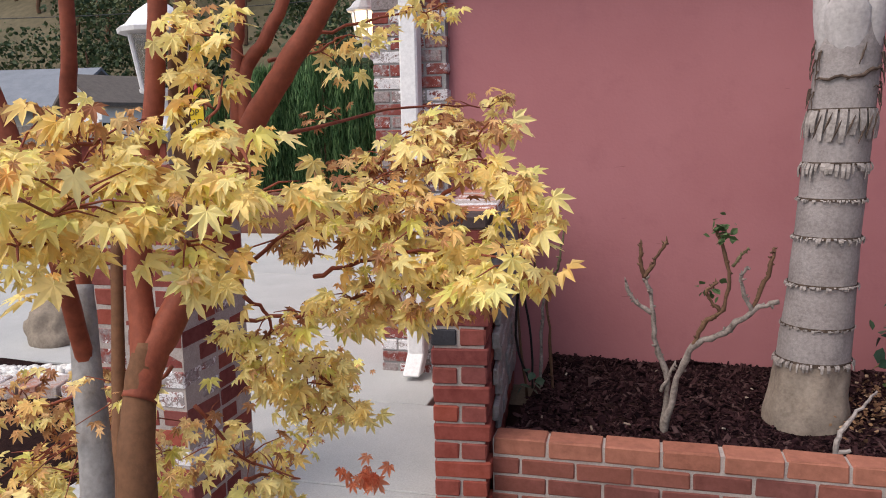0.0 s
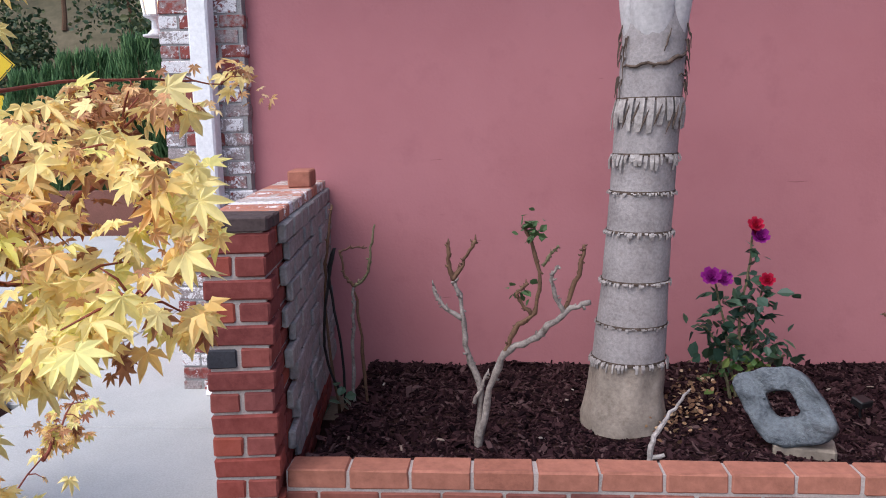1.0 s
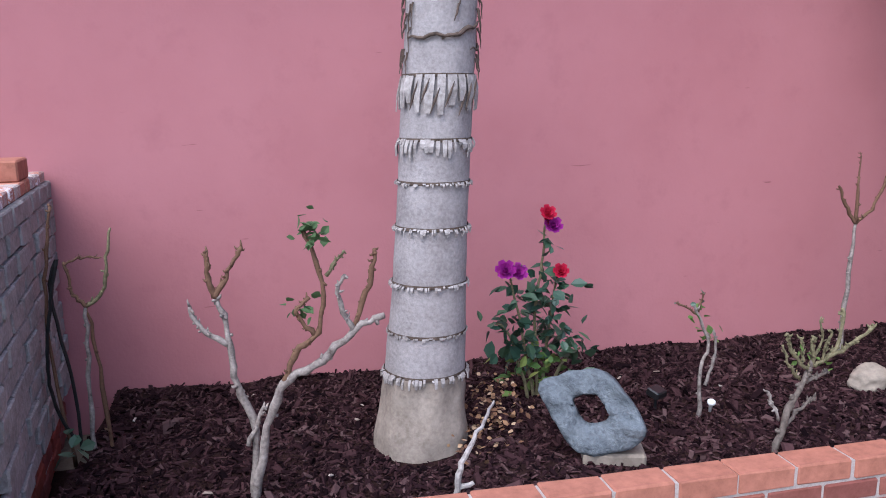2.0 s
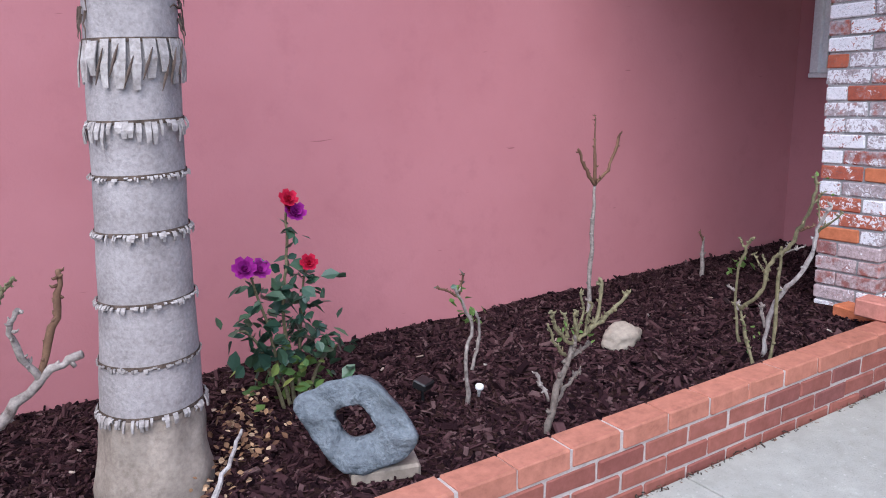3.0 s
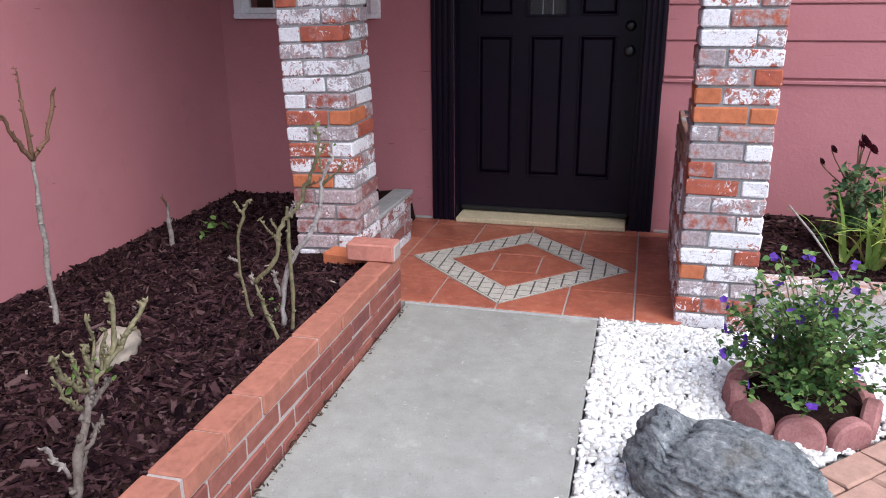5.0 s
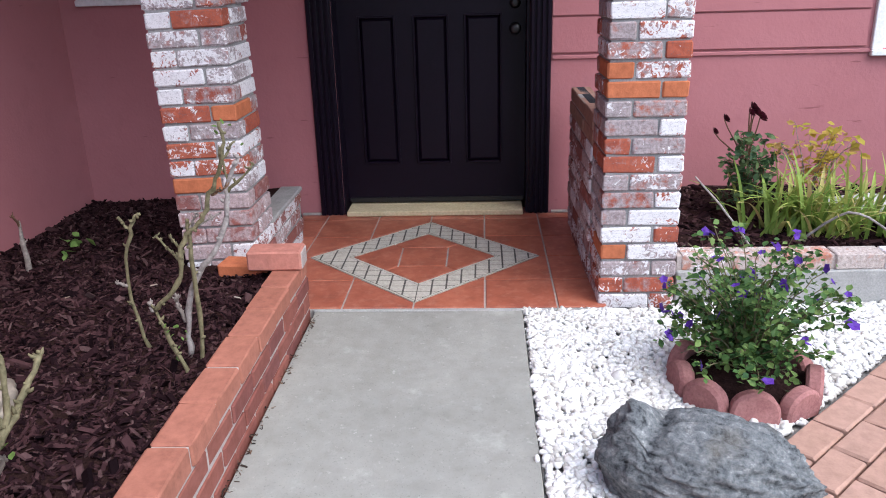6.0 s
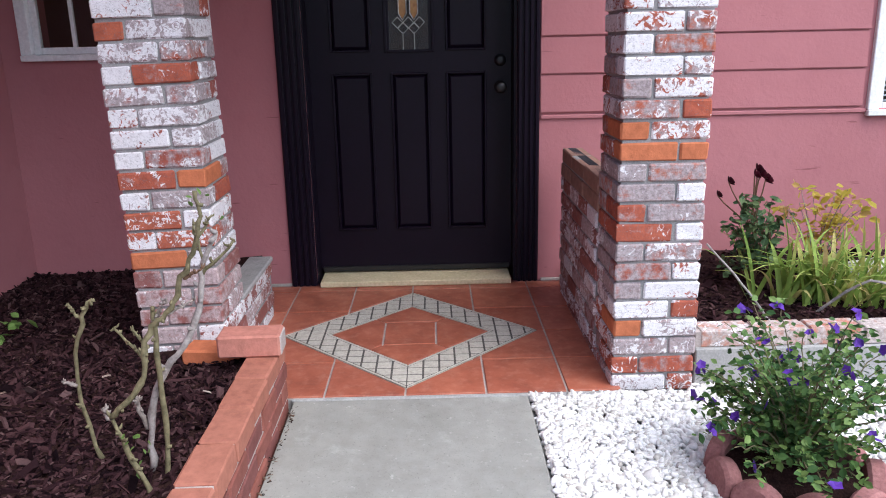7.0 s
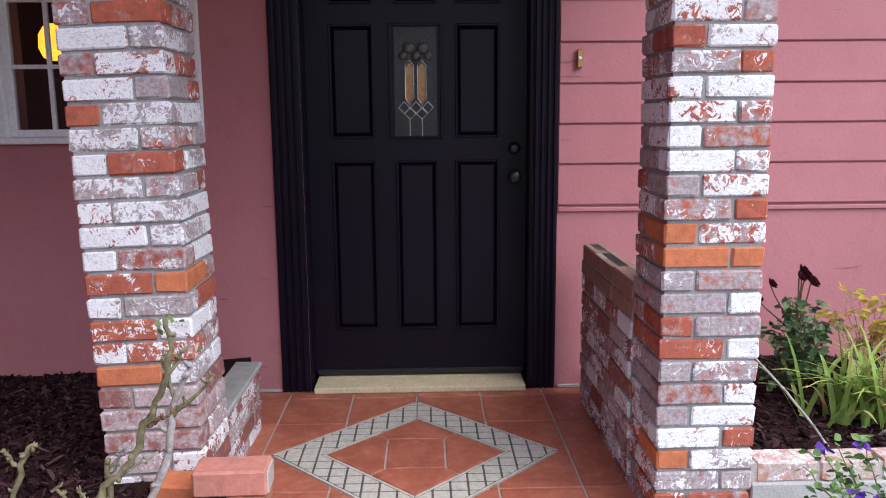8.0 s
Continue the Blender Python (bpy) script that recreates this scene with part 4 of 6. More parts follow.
part("deadbolt", turned(bmesh.new(), (SX, 1.124, 1.152), [(0, 0.031), (0.008, 0.030), (0.014, 0.024), (0.026, 0.022), (0.028, 0.010)], (-1, 0, 0)), BLACK, door, "round black deadbolt", True)
part("knob", turned(bmesh.new(), (SX, 1.124, 1.018), [(0, 0.033), (0.006, 0.032), (0.010, 0.014), (0.030, 0.013), (0.038, 0.026), (0.050, 0.030), (0.060, 0.026), (0.065, 0.012)], (-1, 0, 0)), BLACK, door, "round black door knob", True)
part("door_shoe", boxes_bm([(SX - 0.012, SX, y0 + 0.01, y1 - 0.01, 0.040, 0.068)], 0.003), BLACK, door, "dark weather strip")
casing = thing("door_frame_1", (4.64, 1.58, 0), "wide black-brown fluted door casing", "door frame", kind="structure")
for a, b in ((0.935, 1.050), (2.115, 2.250)):
    rows_ = [(4.646, E0 - 0.0005, a, b, 0.0, 2.30)]
    part("jamb", boxes_bm([(4.662, 4.84, *((b - 0.002, b + 0.014) if b < 1.5 else (a - 0.008, a + 0.002)), 0.0, 2.16)]), DOOR_PAINT, casing)
    for i in range(4):
        w = (b - a) / 4
        rows_.append((4.634, 4.646, a + i * w + 0.006, a + (i + 1) * w - 0.006, 0.0, 2.22))
    part("casing_board", boxes_bm(rows_, 0.003), DOOR_PAINT, casing)
part("head_casing", boxes_bm([(4.634, E0 - 0.0005, 1.05, 2.115, 2.16, 2.30)], 0.003), DOOR_PAINT, casing)
sill = part("door_sill", boxes_bm([(4.598, 4.80, 1.082, 2.093, 0.001, 0.031)], 0.004), CREAM)
tagged(sill, "worn cream-coloured wooden door sill", "sill", kind="structure")
strip = part("wall_base", boxes_bm([(4.640, 4.659, 2.252, 2.36, 0.001, 0.012), (4.640, 4.659, 0.80, 0.918, 0.001, 0.012)]), GROUT)
tagged(strip, "grey grout strip along the porch wall foot", "trim", kind="structure")


def window(name, y0, y1, z0, z1, bars_y, bars_z, label):
    ob = thing(name, (E0, (y0 + y1) / 2, z0), label, "window", kind="structure")
    o = 0.045
    part("window_frame", boxes_bm([(E0 - 0.025, E0 + 0.05, y0 - o, y0 + 0.012, z0, z1), (E0 - 0.025, E0 + 0.05, y1 - 0.012, y1 + o, z0, z1),
                                   (E0 - 0.025, E0 + 0.05, y0 - o, y1 + o, z1, z1 + o)], 0.004), WHITE_PAINT, ob)
    part("window_sill", boxes_bm([(E0 - 0.035, E0 + 0.05, y0 - o, y1 + o, z0 - 0.03, z0)], 0.004), WHITE_PAINT, ob)
    part("sash", boxes_bm([(E0 + 0.006, E0 + 0.04, y0 + 0.012, y0 + 0.045, z0, z1), (E0 + 0.006, E0 + 0.04, y1 - 0.045, y1 - 0.012, z0, z1), (E0 + 0.006, E0 + 0.04, y0 + 0.045, y1 - 0.045, z0, z0 + 0.035),
                           (E0 + 0.006, E0 + 0.04, y0 + 0.045, y1 - 0.045, z1 - 0.035, z1)], 0.003), WHITE_PAINT, ob)
    for y in bars_y:
        part("glazing_bar", boxes_bm([(E0 + 0.010, E0 + 0.030, y - 0.009, y + 0.009, z0 + 0.035, z1 - 0.035)]), WHITE_PAINT, ob)
    for z in bars_z:
        part("glazing_bar", boxes_bm([(E0 + 0.012, E0 + 0.028, y0 + 0.045, y1 - 0.045, z - 0.009, z + 0.009)]), WHITE_PAINT, ob)
    pane = part("pane", boxes_bm([(E0 + 0.018, E0 + 0.022, y0 + 0.04, y1 - 0.04, z0 + 0.03, z1 - 0.03)]), GLASS, ob)
    pane.visible_shadow = False
    return ob


window("window_1", *WL, [2.813, 3.025, 3.238], [1.54, 1.83], "white framed window with small panes, dark inside")
win2 = window("window_2", *WR, [-1.36], [], "white framed window with grey blinds inside")
blind = thing("window_blind", (E0 + 0.09, -1.36, 0.9), "grey-blue horizontal slat blind hung behind the window", "blind")
slat = part("slat", boxes_bm([(E0 + 0.075, E0 + 0.105, WR[0] + 0.03, WR[1] - 0.03, 0.905, 0.912)]), simple("blind_slat", (0.36, 0.40, 0.46), (0.42, 0.46, 0.52), 4, 0.5, 0.05), blind)
slat_mesh = slat.data
for i in range(1, 44):
    s = new("slat", slat_mesh)
    s.parent, s.matrix_parent_inverse, s.location = blind, Matrix.Translation(blind.location).inverted(), (0, 0, i * 0.0255)

bell = thing("doorbell", (4.655, 0.845, 1.555), "small brass doorbell plate on the siding", "doorbell")
part("plate", box_bm(4.626, 4.650, 0.833, 0.857, 1.515, 1.597, 0.003), BRASS, bell)
part("button", turned(bmesh.new(), (4.627, 0.845, 1.558), [(0, 0.008), (0.004, 0.007), (0.006, 0.004)], (-1, 0, 0), 12), WHITE_PAINT, bell, "pale push button")

lamp = thing("pendant_lamp", (5.1, 3.41, 2.62), "lit amber glass pendant lamp hanging inside the window", "lamp")
part("shade", turned(bmesh.new(), (5.10, 3.41, 1.60), [(0, 0.025), (0.015, 0.05), (0.06, 0.068), (0.125, 0.064), (0.165, 0.04), (0.18, 0.016)], (0, 0, 1), 24), AMBER_GLOW, lamp, "crackled amber glass shade", True)
part("cord", tube(bmesh.new(), [(5.10, 3.41, 1.775), (5.10, 3.41, 2.62)], [0.006, 0.006], 6), BLACK, lamp)

# ---- downspout and wall lantern at the garage corner ----
spout = thing("downspout", (-1.62, 3.48, 0.04), "white painted metal downspout strapped to the brick corner", "downspout")
part("pipe", box_bm(-1.672, -1.572, 3.425, 3.528, 0.10, 2.56, 0.010), WHITE_PAINT, spout)
bm = box_bm(-1.672, -1.572, 3.425, 3.528, -0.005, 0.12, 0.008)
for v in bm.verts:
    if v.co.z < 0.05:
        v.co.y -= 0.07
        v.co.x -= 0.01
part("elbow", bm, WHITE_PAINT, spout)
for z in (0.98, 2.1):
    part("strap", boxes_bm([(-1.69, -1.554, 3.420, 3.531, z, z + 0.025)], 0.003), WHITE_PAINT, spout)


def lantern(name, at, size, mat, glass, label):
    """A six-sided lantern on a stem: foot, stem, cage bars, panes, roof and finial."""
    x, y, z = at
    ob = thing(name, at, label, "lantern")
    s = size
    part("foot", turned(bmesh.new(), at, [(0, .30 * s), (.04 * s, .30 * s), (.06 * s, .20 * s), (.16 * s, .10 * s), (.34 * s, .09 * s), (.40 * s, .16 * s), (.44 * s, .26 * s), (.48 * s, .27 * s)], (0, 0, 1), 12), mat, ob, "", False)
    for k in range(6):
        a = math.pi / 3 * k
        p, q = (x + .25 * s * math.cos(a), y + .25 * s * math.sin(a), z + .47 * s), (x + .36 * s * math.cos(a), y + .36 * s * math.sin(a), z + 1.12 * s)
        part("bar", tube(bmesh.new(), [p, q], [.026 * s, .026 * s], 6), mat, ob)
        b = a + math.pi / 3
        bm = bmesh.new()
        c = [(x + .24 * s * math.cos(a), y + .24 * s * math.sin(a), z + .48 * s), (x + .24 * s * math.cos(b), y + .24 * s * math.sin(b), z + .48 * s),
             (x + .345 * s * math.cos(b), y + .345 * s * math.sin(b), z + 1.11 * s), (x + .345 * s * math.cos(a), y + .345 * s * math.sin(a), z + 1.11 * s)]
        bm.faces.new([bm.verts.new(v) for v in c])
        bmesh.ops.solidify(bm, geom=bm.faces[:], thickness=0.003)
        part("pane", bm, glass, ob)
    part("roof", turned(bmesh.new(), at, [(1.10 * s, .36 * s), (1.12 * s, .46 * s), (1.17 * s, .47 * s), (1.22 * s, .38 * s), (1.36 * s, .27 * s), (1.46 * s, .13 * s), (1.50 * s, .05 * s)], (0, 0, 1), 12), mat, ob)
    part("finial", turned(bmesh.new(), at, [(1.50 * s, .03 * s), (1.56 * s, .07 * s), (1.62 * s, .02 * s)], (0, 0, 1), 10), mat, ob, "", True)
    return ob


wl = lantern("wall_lantern", (-2.05, 3.95, 1.84), 0.24, WHITE_PAINT, WARM_GLOW, "white metal wall lantern with a lit glass body")
part("bracket", limb(bmesh.new(), [(-2.05, 3.95, 1.86), (-1.97, 3.95, 1.80), (-1.91, 3.95, 1.87), (-1.90, 3.95, 2.02), (-1.862, 3.95, 2.05)], 0.010, 0.010, random.Random(2), 5, 0, 6, 0), WHITE_PAINT, wl)

# brick pillar with a post lantern
pillar = thing("brick_pillar", (-2.13, 1.83, 0), "red brick garden pillar with sooty cap bricks", "pillar", kind="structure")
part("mortar", boxes_bm([(-2.352, -1.908, 1.608, 2.052, -0.09, 1.36)]), MORTAR_LIGHT, pillar)
for k in range(20):
    a, b = -0.085 + k * COURSE + 0.005, -0.085 + (k + 1) * COURSE - 0.005
    for i in range(2):
        lo, hi = i * 0.2267, i * 0.2267 + 0.2167
        if k % 2:
            rows_ = [(0.107 * 0 + lo, hi, 0, .10), (lo, hi, .35, .45), (0, .10, .107 + i * .12, .217 + i * .12), (.35, .45, .107 + i * .12, .217 + i * .12)]
        else:
            rows_ = [(0, .10, lo, hi), (.35, .45, lo, hi), (.107 + i * .12, .217 + i * .12, 0, .10), (.107 + i * .12, .217 + i * .12, .35, .45)]
        for c in rows_:
            lay_brick(pillar, -2.355 + c[0], -2.355 + c[1], 1.605 + c[2], 1.605 + c[3], a, b, BRICK_RED if k > 11 or lay.random() < 0.72 else BRICK_GARAGE)
part("cap", boxes_bm([(-2.39, -1.875, 1.575, 2.085, 1.356, 1.395)], 0.006), CONCRETE_GREY, pillar)
lantern("post_lantern", (-2.04, 1.80, 1.394), 0.30, WHITE_PAINT, GLASS, "weathered white post lantern standing on the brick pillar")

# ---- palm ----
palm = thing("palm_tree", (0.285, 2.64, 0.15), "palm trunk with grey rings and torn pale husks", "tree")
PALM = [(0.10, .165), (0.20, .164), (0.245, .156), (0.29, .148), (0.43, .141), (0.57, .134), (0.75, .127), (0.93, .123), (1.08, .121), (1.23, .119), (1.36, .118), (1.46, .118)]
lean = lambda z: (0.298 + 0.060 * (z - 0.15), 2.670 + 0.02 * (z - 0.2))


def palm_r(z):
    for (a, ra), (b, rb) in zip(PALM, PALM[1:]):
        if z <= b:
            return ra + (rb - ra) * max(0, (z - a) / (b - a))
    return PALM[-1][1]


def ring_mesh(z0, z1, n, rough, grow=0.0, sides_=48, seed=0):
    bm = bmesh.new()
    rings = []
    for i in range(n + 1):
        z = z0 + (z1 - z0) * i / n
        cx, cy = lean(z)
        rg = []
        for k in range(sides_):
            a = 2 * math.pi * k / sides_
            r = palm_r(z) + grow + rough * noise.fractal(Vector((math.cos(a) * 2, math.sin(a) * 2, z * 5 + seed)), 1, 2, 4)
            rg.append(bm.verts.new((cx + r * math.cos(a), cy + r * math.sin(a), z)))
        rings.append(rg)
    for a, b in zip(rings, rings[1:]):
        for k in range(sides_):
            bm.faces.new((a[k], a[(k + 1) % sides_], b[(k + 1) % sides_], b[k]))
    return bm


part("foot", ring_mesh(0.06, 0.422, 14, 0.012), PALM_BASE, palm, "knobbly tan trunk foot", True)
part("trunk", ring_mesh(0.418, 2.3, 60, 0.004), PALM_SKIN, palm, "smooth grey ringed trunk", True)
rp = random.Random(21)
RINGS = [(0.425, 0.010, 0.030), (0.565, 0.004, 0.010), (0.735, 0.008, 0.016), (0.925, 0.010, 0.024), (1.075, 0.008, 0.016), (1.215, 0.012, 0.055), (1.42, 0.014, 0.115)]
for zr, out, drop in RINGS:
    part("ring_scar", ring_mesh(zr - 0.006, zr + 0.006, 2, 0.003, 0.003, 48, zr * 9), PALM_DARK, palm, "dark ring scar")
    n = 74 if drop < 0.05 else 44 if drop < 0.1 else 22
    for k in range(n):                                   # torn strips of leaf base hanging from the scar
        if rp.random() < (0.2 if drop < 0.1 else 0.06):
            continue
        a, w = 2 * math.pi * (k + rp.uniform(-.3, .3)) / n, (rp.uniform(0.35, 1.15) if drop < 0.1 else rp.uniform(0.6, 0.98)) * 2 * math.pi / n
        d, z = drop * (rp.uniform(0.25, 1.2) if drop < 0.1 else rp.uniform(0.6, 1.15)), zr + rp.uniform(-.002, .004)
        bm, vs = bmesh.new(), []
        for zz, oo, ww in ((z, 0.004, w), (z - d * 0.5, out, w * 0.9), (z - d, out * rp.uniform(0.5, 1.1), w * 0.6)):
            cx, cy = lean(zz)
            for s in (-.5, .5):
                for th in (0.0, 0.004):
                    r = palm_r(zz) + oo + th
                    vs.append(bm.verts.new((cx + r * math.cos(a + s * ww), cy + r * math.sin(a + s * ww), zz)))
        for i in (0, 4):
            bm.faces.new((vs[i + 1], vs[i + 3], vs[i + 7], vs[i + 5]))
            bm.faces.new((vs[i], vs[i + 4], vs[i + 6], vs[i + 2]))
            bm.faces.new((vs[i], vs[i + 1], vs[i + 5], vs[i + 4]))
            bm.faces.new((vs[i + 2], vs[i + 6], vs[i + 7], vs[i + 3]))
        bm.faces.new((vs[8], vs[9], vs[11], vs[10]))
        part("husk_strip", bm, PALM_HUSK, palm, "torn pale husk strip")
# cut leaf bases overlapping at the top: broad, flat shields pressed to the trunk, pointed below
for a, z, wide, tall in ((-1.95, 1.70, 0.135, 0.175), (-0.75, 1.75, 0.10, 0.17), (-3.0, 1.72, 0.10, 0.20), (0.5, 1.70, 0.12, 0.18), (1.8, 1.74, 0.13, 0.18), (-1.3, 1.95, 0.13, 0.18), (2.8, 1.95, 0.13, 0.18), (0.9, 1.97, 0.13, 0.18)):
    cx, cy = lean(z)
    bm = blob(bmesh.new(), (0, 0, 0), 1.0, (1.0, 1.0, 1.0), 0.07, rp, 4, 2.2)
    for v in bm.verts:
        taper = 0.62 + 0.38 * max(-1.0, min(1.0, v.co.z + 0.45))
        th = math.asin(max(-1, min(1, v.co.x))) / 1.571 * wide * taper / 0.125
        rad = 0.112 + 0.036 * max(0, v.co.y) * (0.55 + 0.45 * v.co.z) - 0.018 * max(0, -v.co.y) + 0.010 * v.co.z
        v.co = Vector((cx + rad * math.cos(a + th), cy + rad * math.sin(a + th), z + tall * v.co.z))
    part("leaf_base", bm, PALM_BOOT, palm, "smooth grey-white cut leaf base", True)
for a0, a1, z0, z1, r in ((-2.75, -1.35, 1.535, 1.545, 0.0065), (-1.75, -0.55, 1.530, 1.585, 0.0075), (-1.45, -1.30, 1.585, 1.66, 0.004), (-0.9, 0.1, 1.50, 1.515, 0.004)):   # creases under the leaf bases: their shade drawn as dark tubes
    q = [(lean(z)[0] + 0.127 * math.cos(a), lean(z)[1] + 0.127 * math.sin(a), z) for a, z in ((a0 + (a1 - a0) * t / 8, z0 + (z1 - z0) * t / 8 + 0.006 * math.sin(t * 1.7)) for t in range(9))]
    part("crease_shade", tube(bmesh.new(), q, [r * (0.3 + 0.7 * math.sin(math.pi * (t + 0.5) / 9)) for t in range(9)], 6), PALM_DARK, palm, "dark tube for crease shade", True)
# slits in the husk band, shade put in as thin dark tubes
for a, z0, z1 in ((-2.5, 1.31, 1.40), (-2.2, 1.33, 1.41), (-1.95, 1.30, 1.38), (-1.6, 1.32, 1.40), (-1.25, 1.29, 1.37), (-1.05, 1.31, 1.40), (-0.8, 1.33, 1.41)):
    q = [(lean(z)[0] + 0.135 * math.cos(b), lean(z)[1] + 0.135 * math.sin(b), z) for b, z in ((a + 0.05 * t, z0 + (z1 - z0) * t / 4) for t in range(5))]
    part("slit_shade", tube(bmesh.new(), q, [0.001, 0.003, 0.0045, 0.003, 0.001], 5), PALM_DARK, palm, "thin dark tube for slit shade")
for k in range(34):
    a, z = (rp.uniform(-3.3, -2.6) if k % 2 else rp.uniform(-0.6, 0.6)), rp.uniform(1.46, 1.70)
    cx, cy = lean(z)
    p = Vector((cx + 0.122 * math.cos(a), cy + 0.122 * math.sin(a), z))
    bm = limb(bmesh.new(), [p, p + Vector((0.008 * math.cos(a), 0.008 * math.sin(a), -0.03)), p + Vector((0.010 * math.cos(a + .3), 0.010 * math.sin(a + .3), -rp.uniform(.04, .09)))], 0.0042, 0.001, rp, 3, 0.002, 4)
    part("fibre", bm, PALM_DARK, palm, "dark ragged fibre")

# ---- pruned roses ----
rose_leaf_v = [(0, 0, 0), (0.28, 0.3, 0.05), (0.34, 0.62, 0.04), (0, 1, -0.06), (-0.34, 0.62, 0.04), (-0.28, 0.3, 0.05), (0, 0.5, -0.03)]
rose_leaf_f = [(0, 1, 6), (1, 2, 6), (2, 3, 6), (3, 4, 6), (4, 5, 6), (5, 0, 6)]


def leaves_at(points, size, rnd, spread=0.03, droop=0.4, shape=(rose_leaf_v, rose_leaf_f)):
    out = []
    for p in points:
        s = size * rnd.uniform(0.6, 1.25)
        out.append(Matrix.LocRotScale(Vector(p) + Vector([rnd.gauss(0, spread) for _ in range(3)]), Euler((rnd.gauss(-droop, 0.5), rnd.gauss(0, 0.5), rnd.uniform(0, 6.3))), (s, s, s)))
    return many("leaves", *shape, out)


def bare_rose(at, canes, label, seed, thick=0.011, leaf_spots=(), mat=CANE, buds=7, leaf_size=0.05, leaf_mat=None):
    """A pruned rose: canes as paths of points, each with its own radius; knobs and thorns along them."""
    rnd = random.Random(seed)
    ob = thing("rose_bush", at, label, "rose bush", "pruned roses")
    for path, r, m in canes:
        bm = limb(bmesh.new(), path, r * thick, r * thick * 0.62, rnd, 5, 0.005, 8, 0.22)
        q = finer(path, 5, 0, rnd)
        for _ in range(buds):
            p = rnd.choice(q[2:])
            d = Vector([rnd.gauss(0, 1) for _ in range(3)]).normalized()
            reach = rnd.uniform(0.003, 0.010)
            tube(bm, [p, p + d * (r * thick + reach * 0.5), p + d * (r * thick + reach) + Vector((0, 0, reach * 0.6))], [0.0065 * r, 0.0045 * r, 0.0012], 5)
        part("cane", bm, m or mat, ob, "", True)
    for pts, n, m in leaf_spots:
        for _ in range(n):
            part("leaf", leaves_at([rnd.choice(pts)], leaf_size, rnd, 0.022), m, ob, "fresh green leaf")
    return ob


D, G = CANE_DARK, CANE_GREEN
bare_rose((-0.28, 2.35, 0.19), [
    ([(-0.285, 2.36, 0.14), (-0.27, 2.38, 0.38), (-0.32, 2.38, 0.55), (-0.33, 2.38, 0.68), (-0.36, 2.39, 0.80)], 1.0, None),
    ([(-0.36, 2.39, 0.79), (-0.375, 2.39, 0.86), (-0.375, 2.39, 0.925)], 0.75, D), ([(-0.36, 2.39, 0.79), (-0.32, 2.40, 0.86), (-0.28, 2.41, 0.93)], 0.7, D),
    ([(-0.33, 2.38, 0.65), (-0.40, 2.38, 0.70), (-0.43, 2.38, 0.77)], 0.75, None),
    ([(-0.28, 2.34, 0.15), (-0.23, 2.32, 0.41), (-0.18, 2.30, 0.54), (-0.07, 2.29, 0.61), (0.03, 2.28, 0.70), (0.11, 2.27, 0.735)], 1.15, None),
    ([(-0.18, 2.30, 0.55), (-0.14, 2.29, 0.64), (-0.08, 2.28, 0.70), (-0.06, 2.28, 0.84), (-0.11, 2.28, 1.00)], 0.8, D),
    ([(0.02, 2.28, 0.69), (-0.02, 2.27, 0.80), (0.00, 2.27, 0.86)], 0.7, None), ([(0.02, 2.28, 0.70), (0.07, 2.27, 0.83), (0.085, 2.27, 0.93)], 0.75, D),
    ([(-0.09, 2.28, 0.69), (-0.14, 2.28, 0.76), (-0.10, 2.28, 0.80)], 0.65, D), ([(-0.29, 2.36, 0.34), (-0.24, 2.38, 0.45)], 0.7, None), ([(-0.05, 2.28, 0.86), (0.0, 2.27, 0.93)], 0.5, G)],
    "pruned grey-brown rose with twin knotted canes", 31, 0.0125, [([(-0.11, 2.28, 1.005), (-0.09, 2.28, 1.0), (-0.07, 2.28, 0.995)], 34, DULL_LEAF), ([(-0.13, 2.28, 0.77), (-0.11, 2.28, 0.78)], 12, DULL_LEAF)], buds=15, leaf_size=0.036)
bare_rose((-0.84, 2.95, 0.13), [
    ([(-0.842, 2.95, 0.06), (-0.835, 2.95, 0.40), (-0.824, 2.95, 0.655)], 1.0, None), ([(-0.787, 2.97, 0.06), (-0.80, 2.96, 0.42), (-0.824, 2.95, 0.655)], 0.9, D),
    ([(-0.824, 2.95, 0.65), (-0.768, 2.95, 0.70), (-0.748, 2.95, 0.79), (-0.724, 2.95, 0.92)], 0.85, G), ([(-0.824, 2.95, 0.65), (-0.86, 2.95, 0.70), (-0.881, 2.95, 0.81)], 0.8, D),
    ([(-0.881, 2.95, 0.80), (-0.83, 2.95, 0.82), (-0.76, 2.95, 0.82)], 0.5, D), ([(-0.91, 2.96, 0.06), (-0.955, 2.95, 0.55), (-0.93, 2.95, 0.85), (-0.905, 2.95, 1.00)], 0.8, D)],
    "thin pruned rose beside the divider wall", 32, 0.009, [([(-0.9, 2.8, 0.24), (-0.87, 2.75, 0.2)], 9, GREEN_LEAF)])
bare_rose((1.37, 2.61, 0.17), [
    ([(1.365, 2.61, 0.10), (1.35, 2.60, 0.35), (1.38, 2.60, 0.44), (1.31, 2.60, 0.60)], 0.9, None), ([(1.375, 2.60, 0.28), (1.41, 2.60, 0.41), (1.39, 2.59, 0.50)], 0.7, None), ([(1.33, 2.60, 0.56), (1.24, 2.60, 0.61)], 0.5, D), ([(1.33, 2.60, 0.57), (1.345, 2.6, 0.64)], 0.5, D)],
    "short pruned rose with a few lime leaves", 33, 0.010, [([(1.36, 2.60, 0.50), (1.38, 2.60, 0.46), (1.33, 2.6, 0.57)], 18, LIME_LEAF), ([(1.25, 2.6, 0.61), (1.32, 2.6, 0.62)], 4, GREEN_LEAF)], leaf_size=0.034)
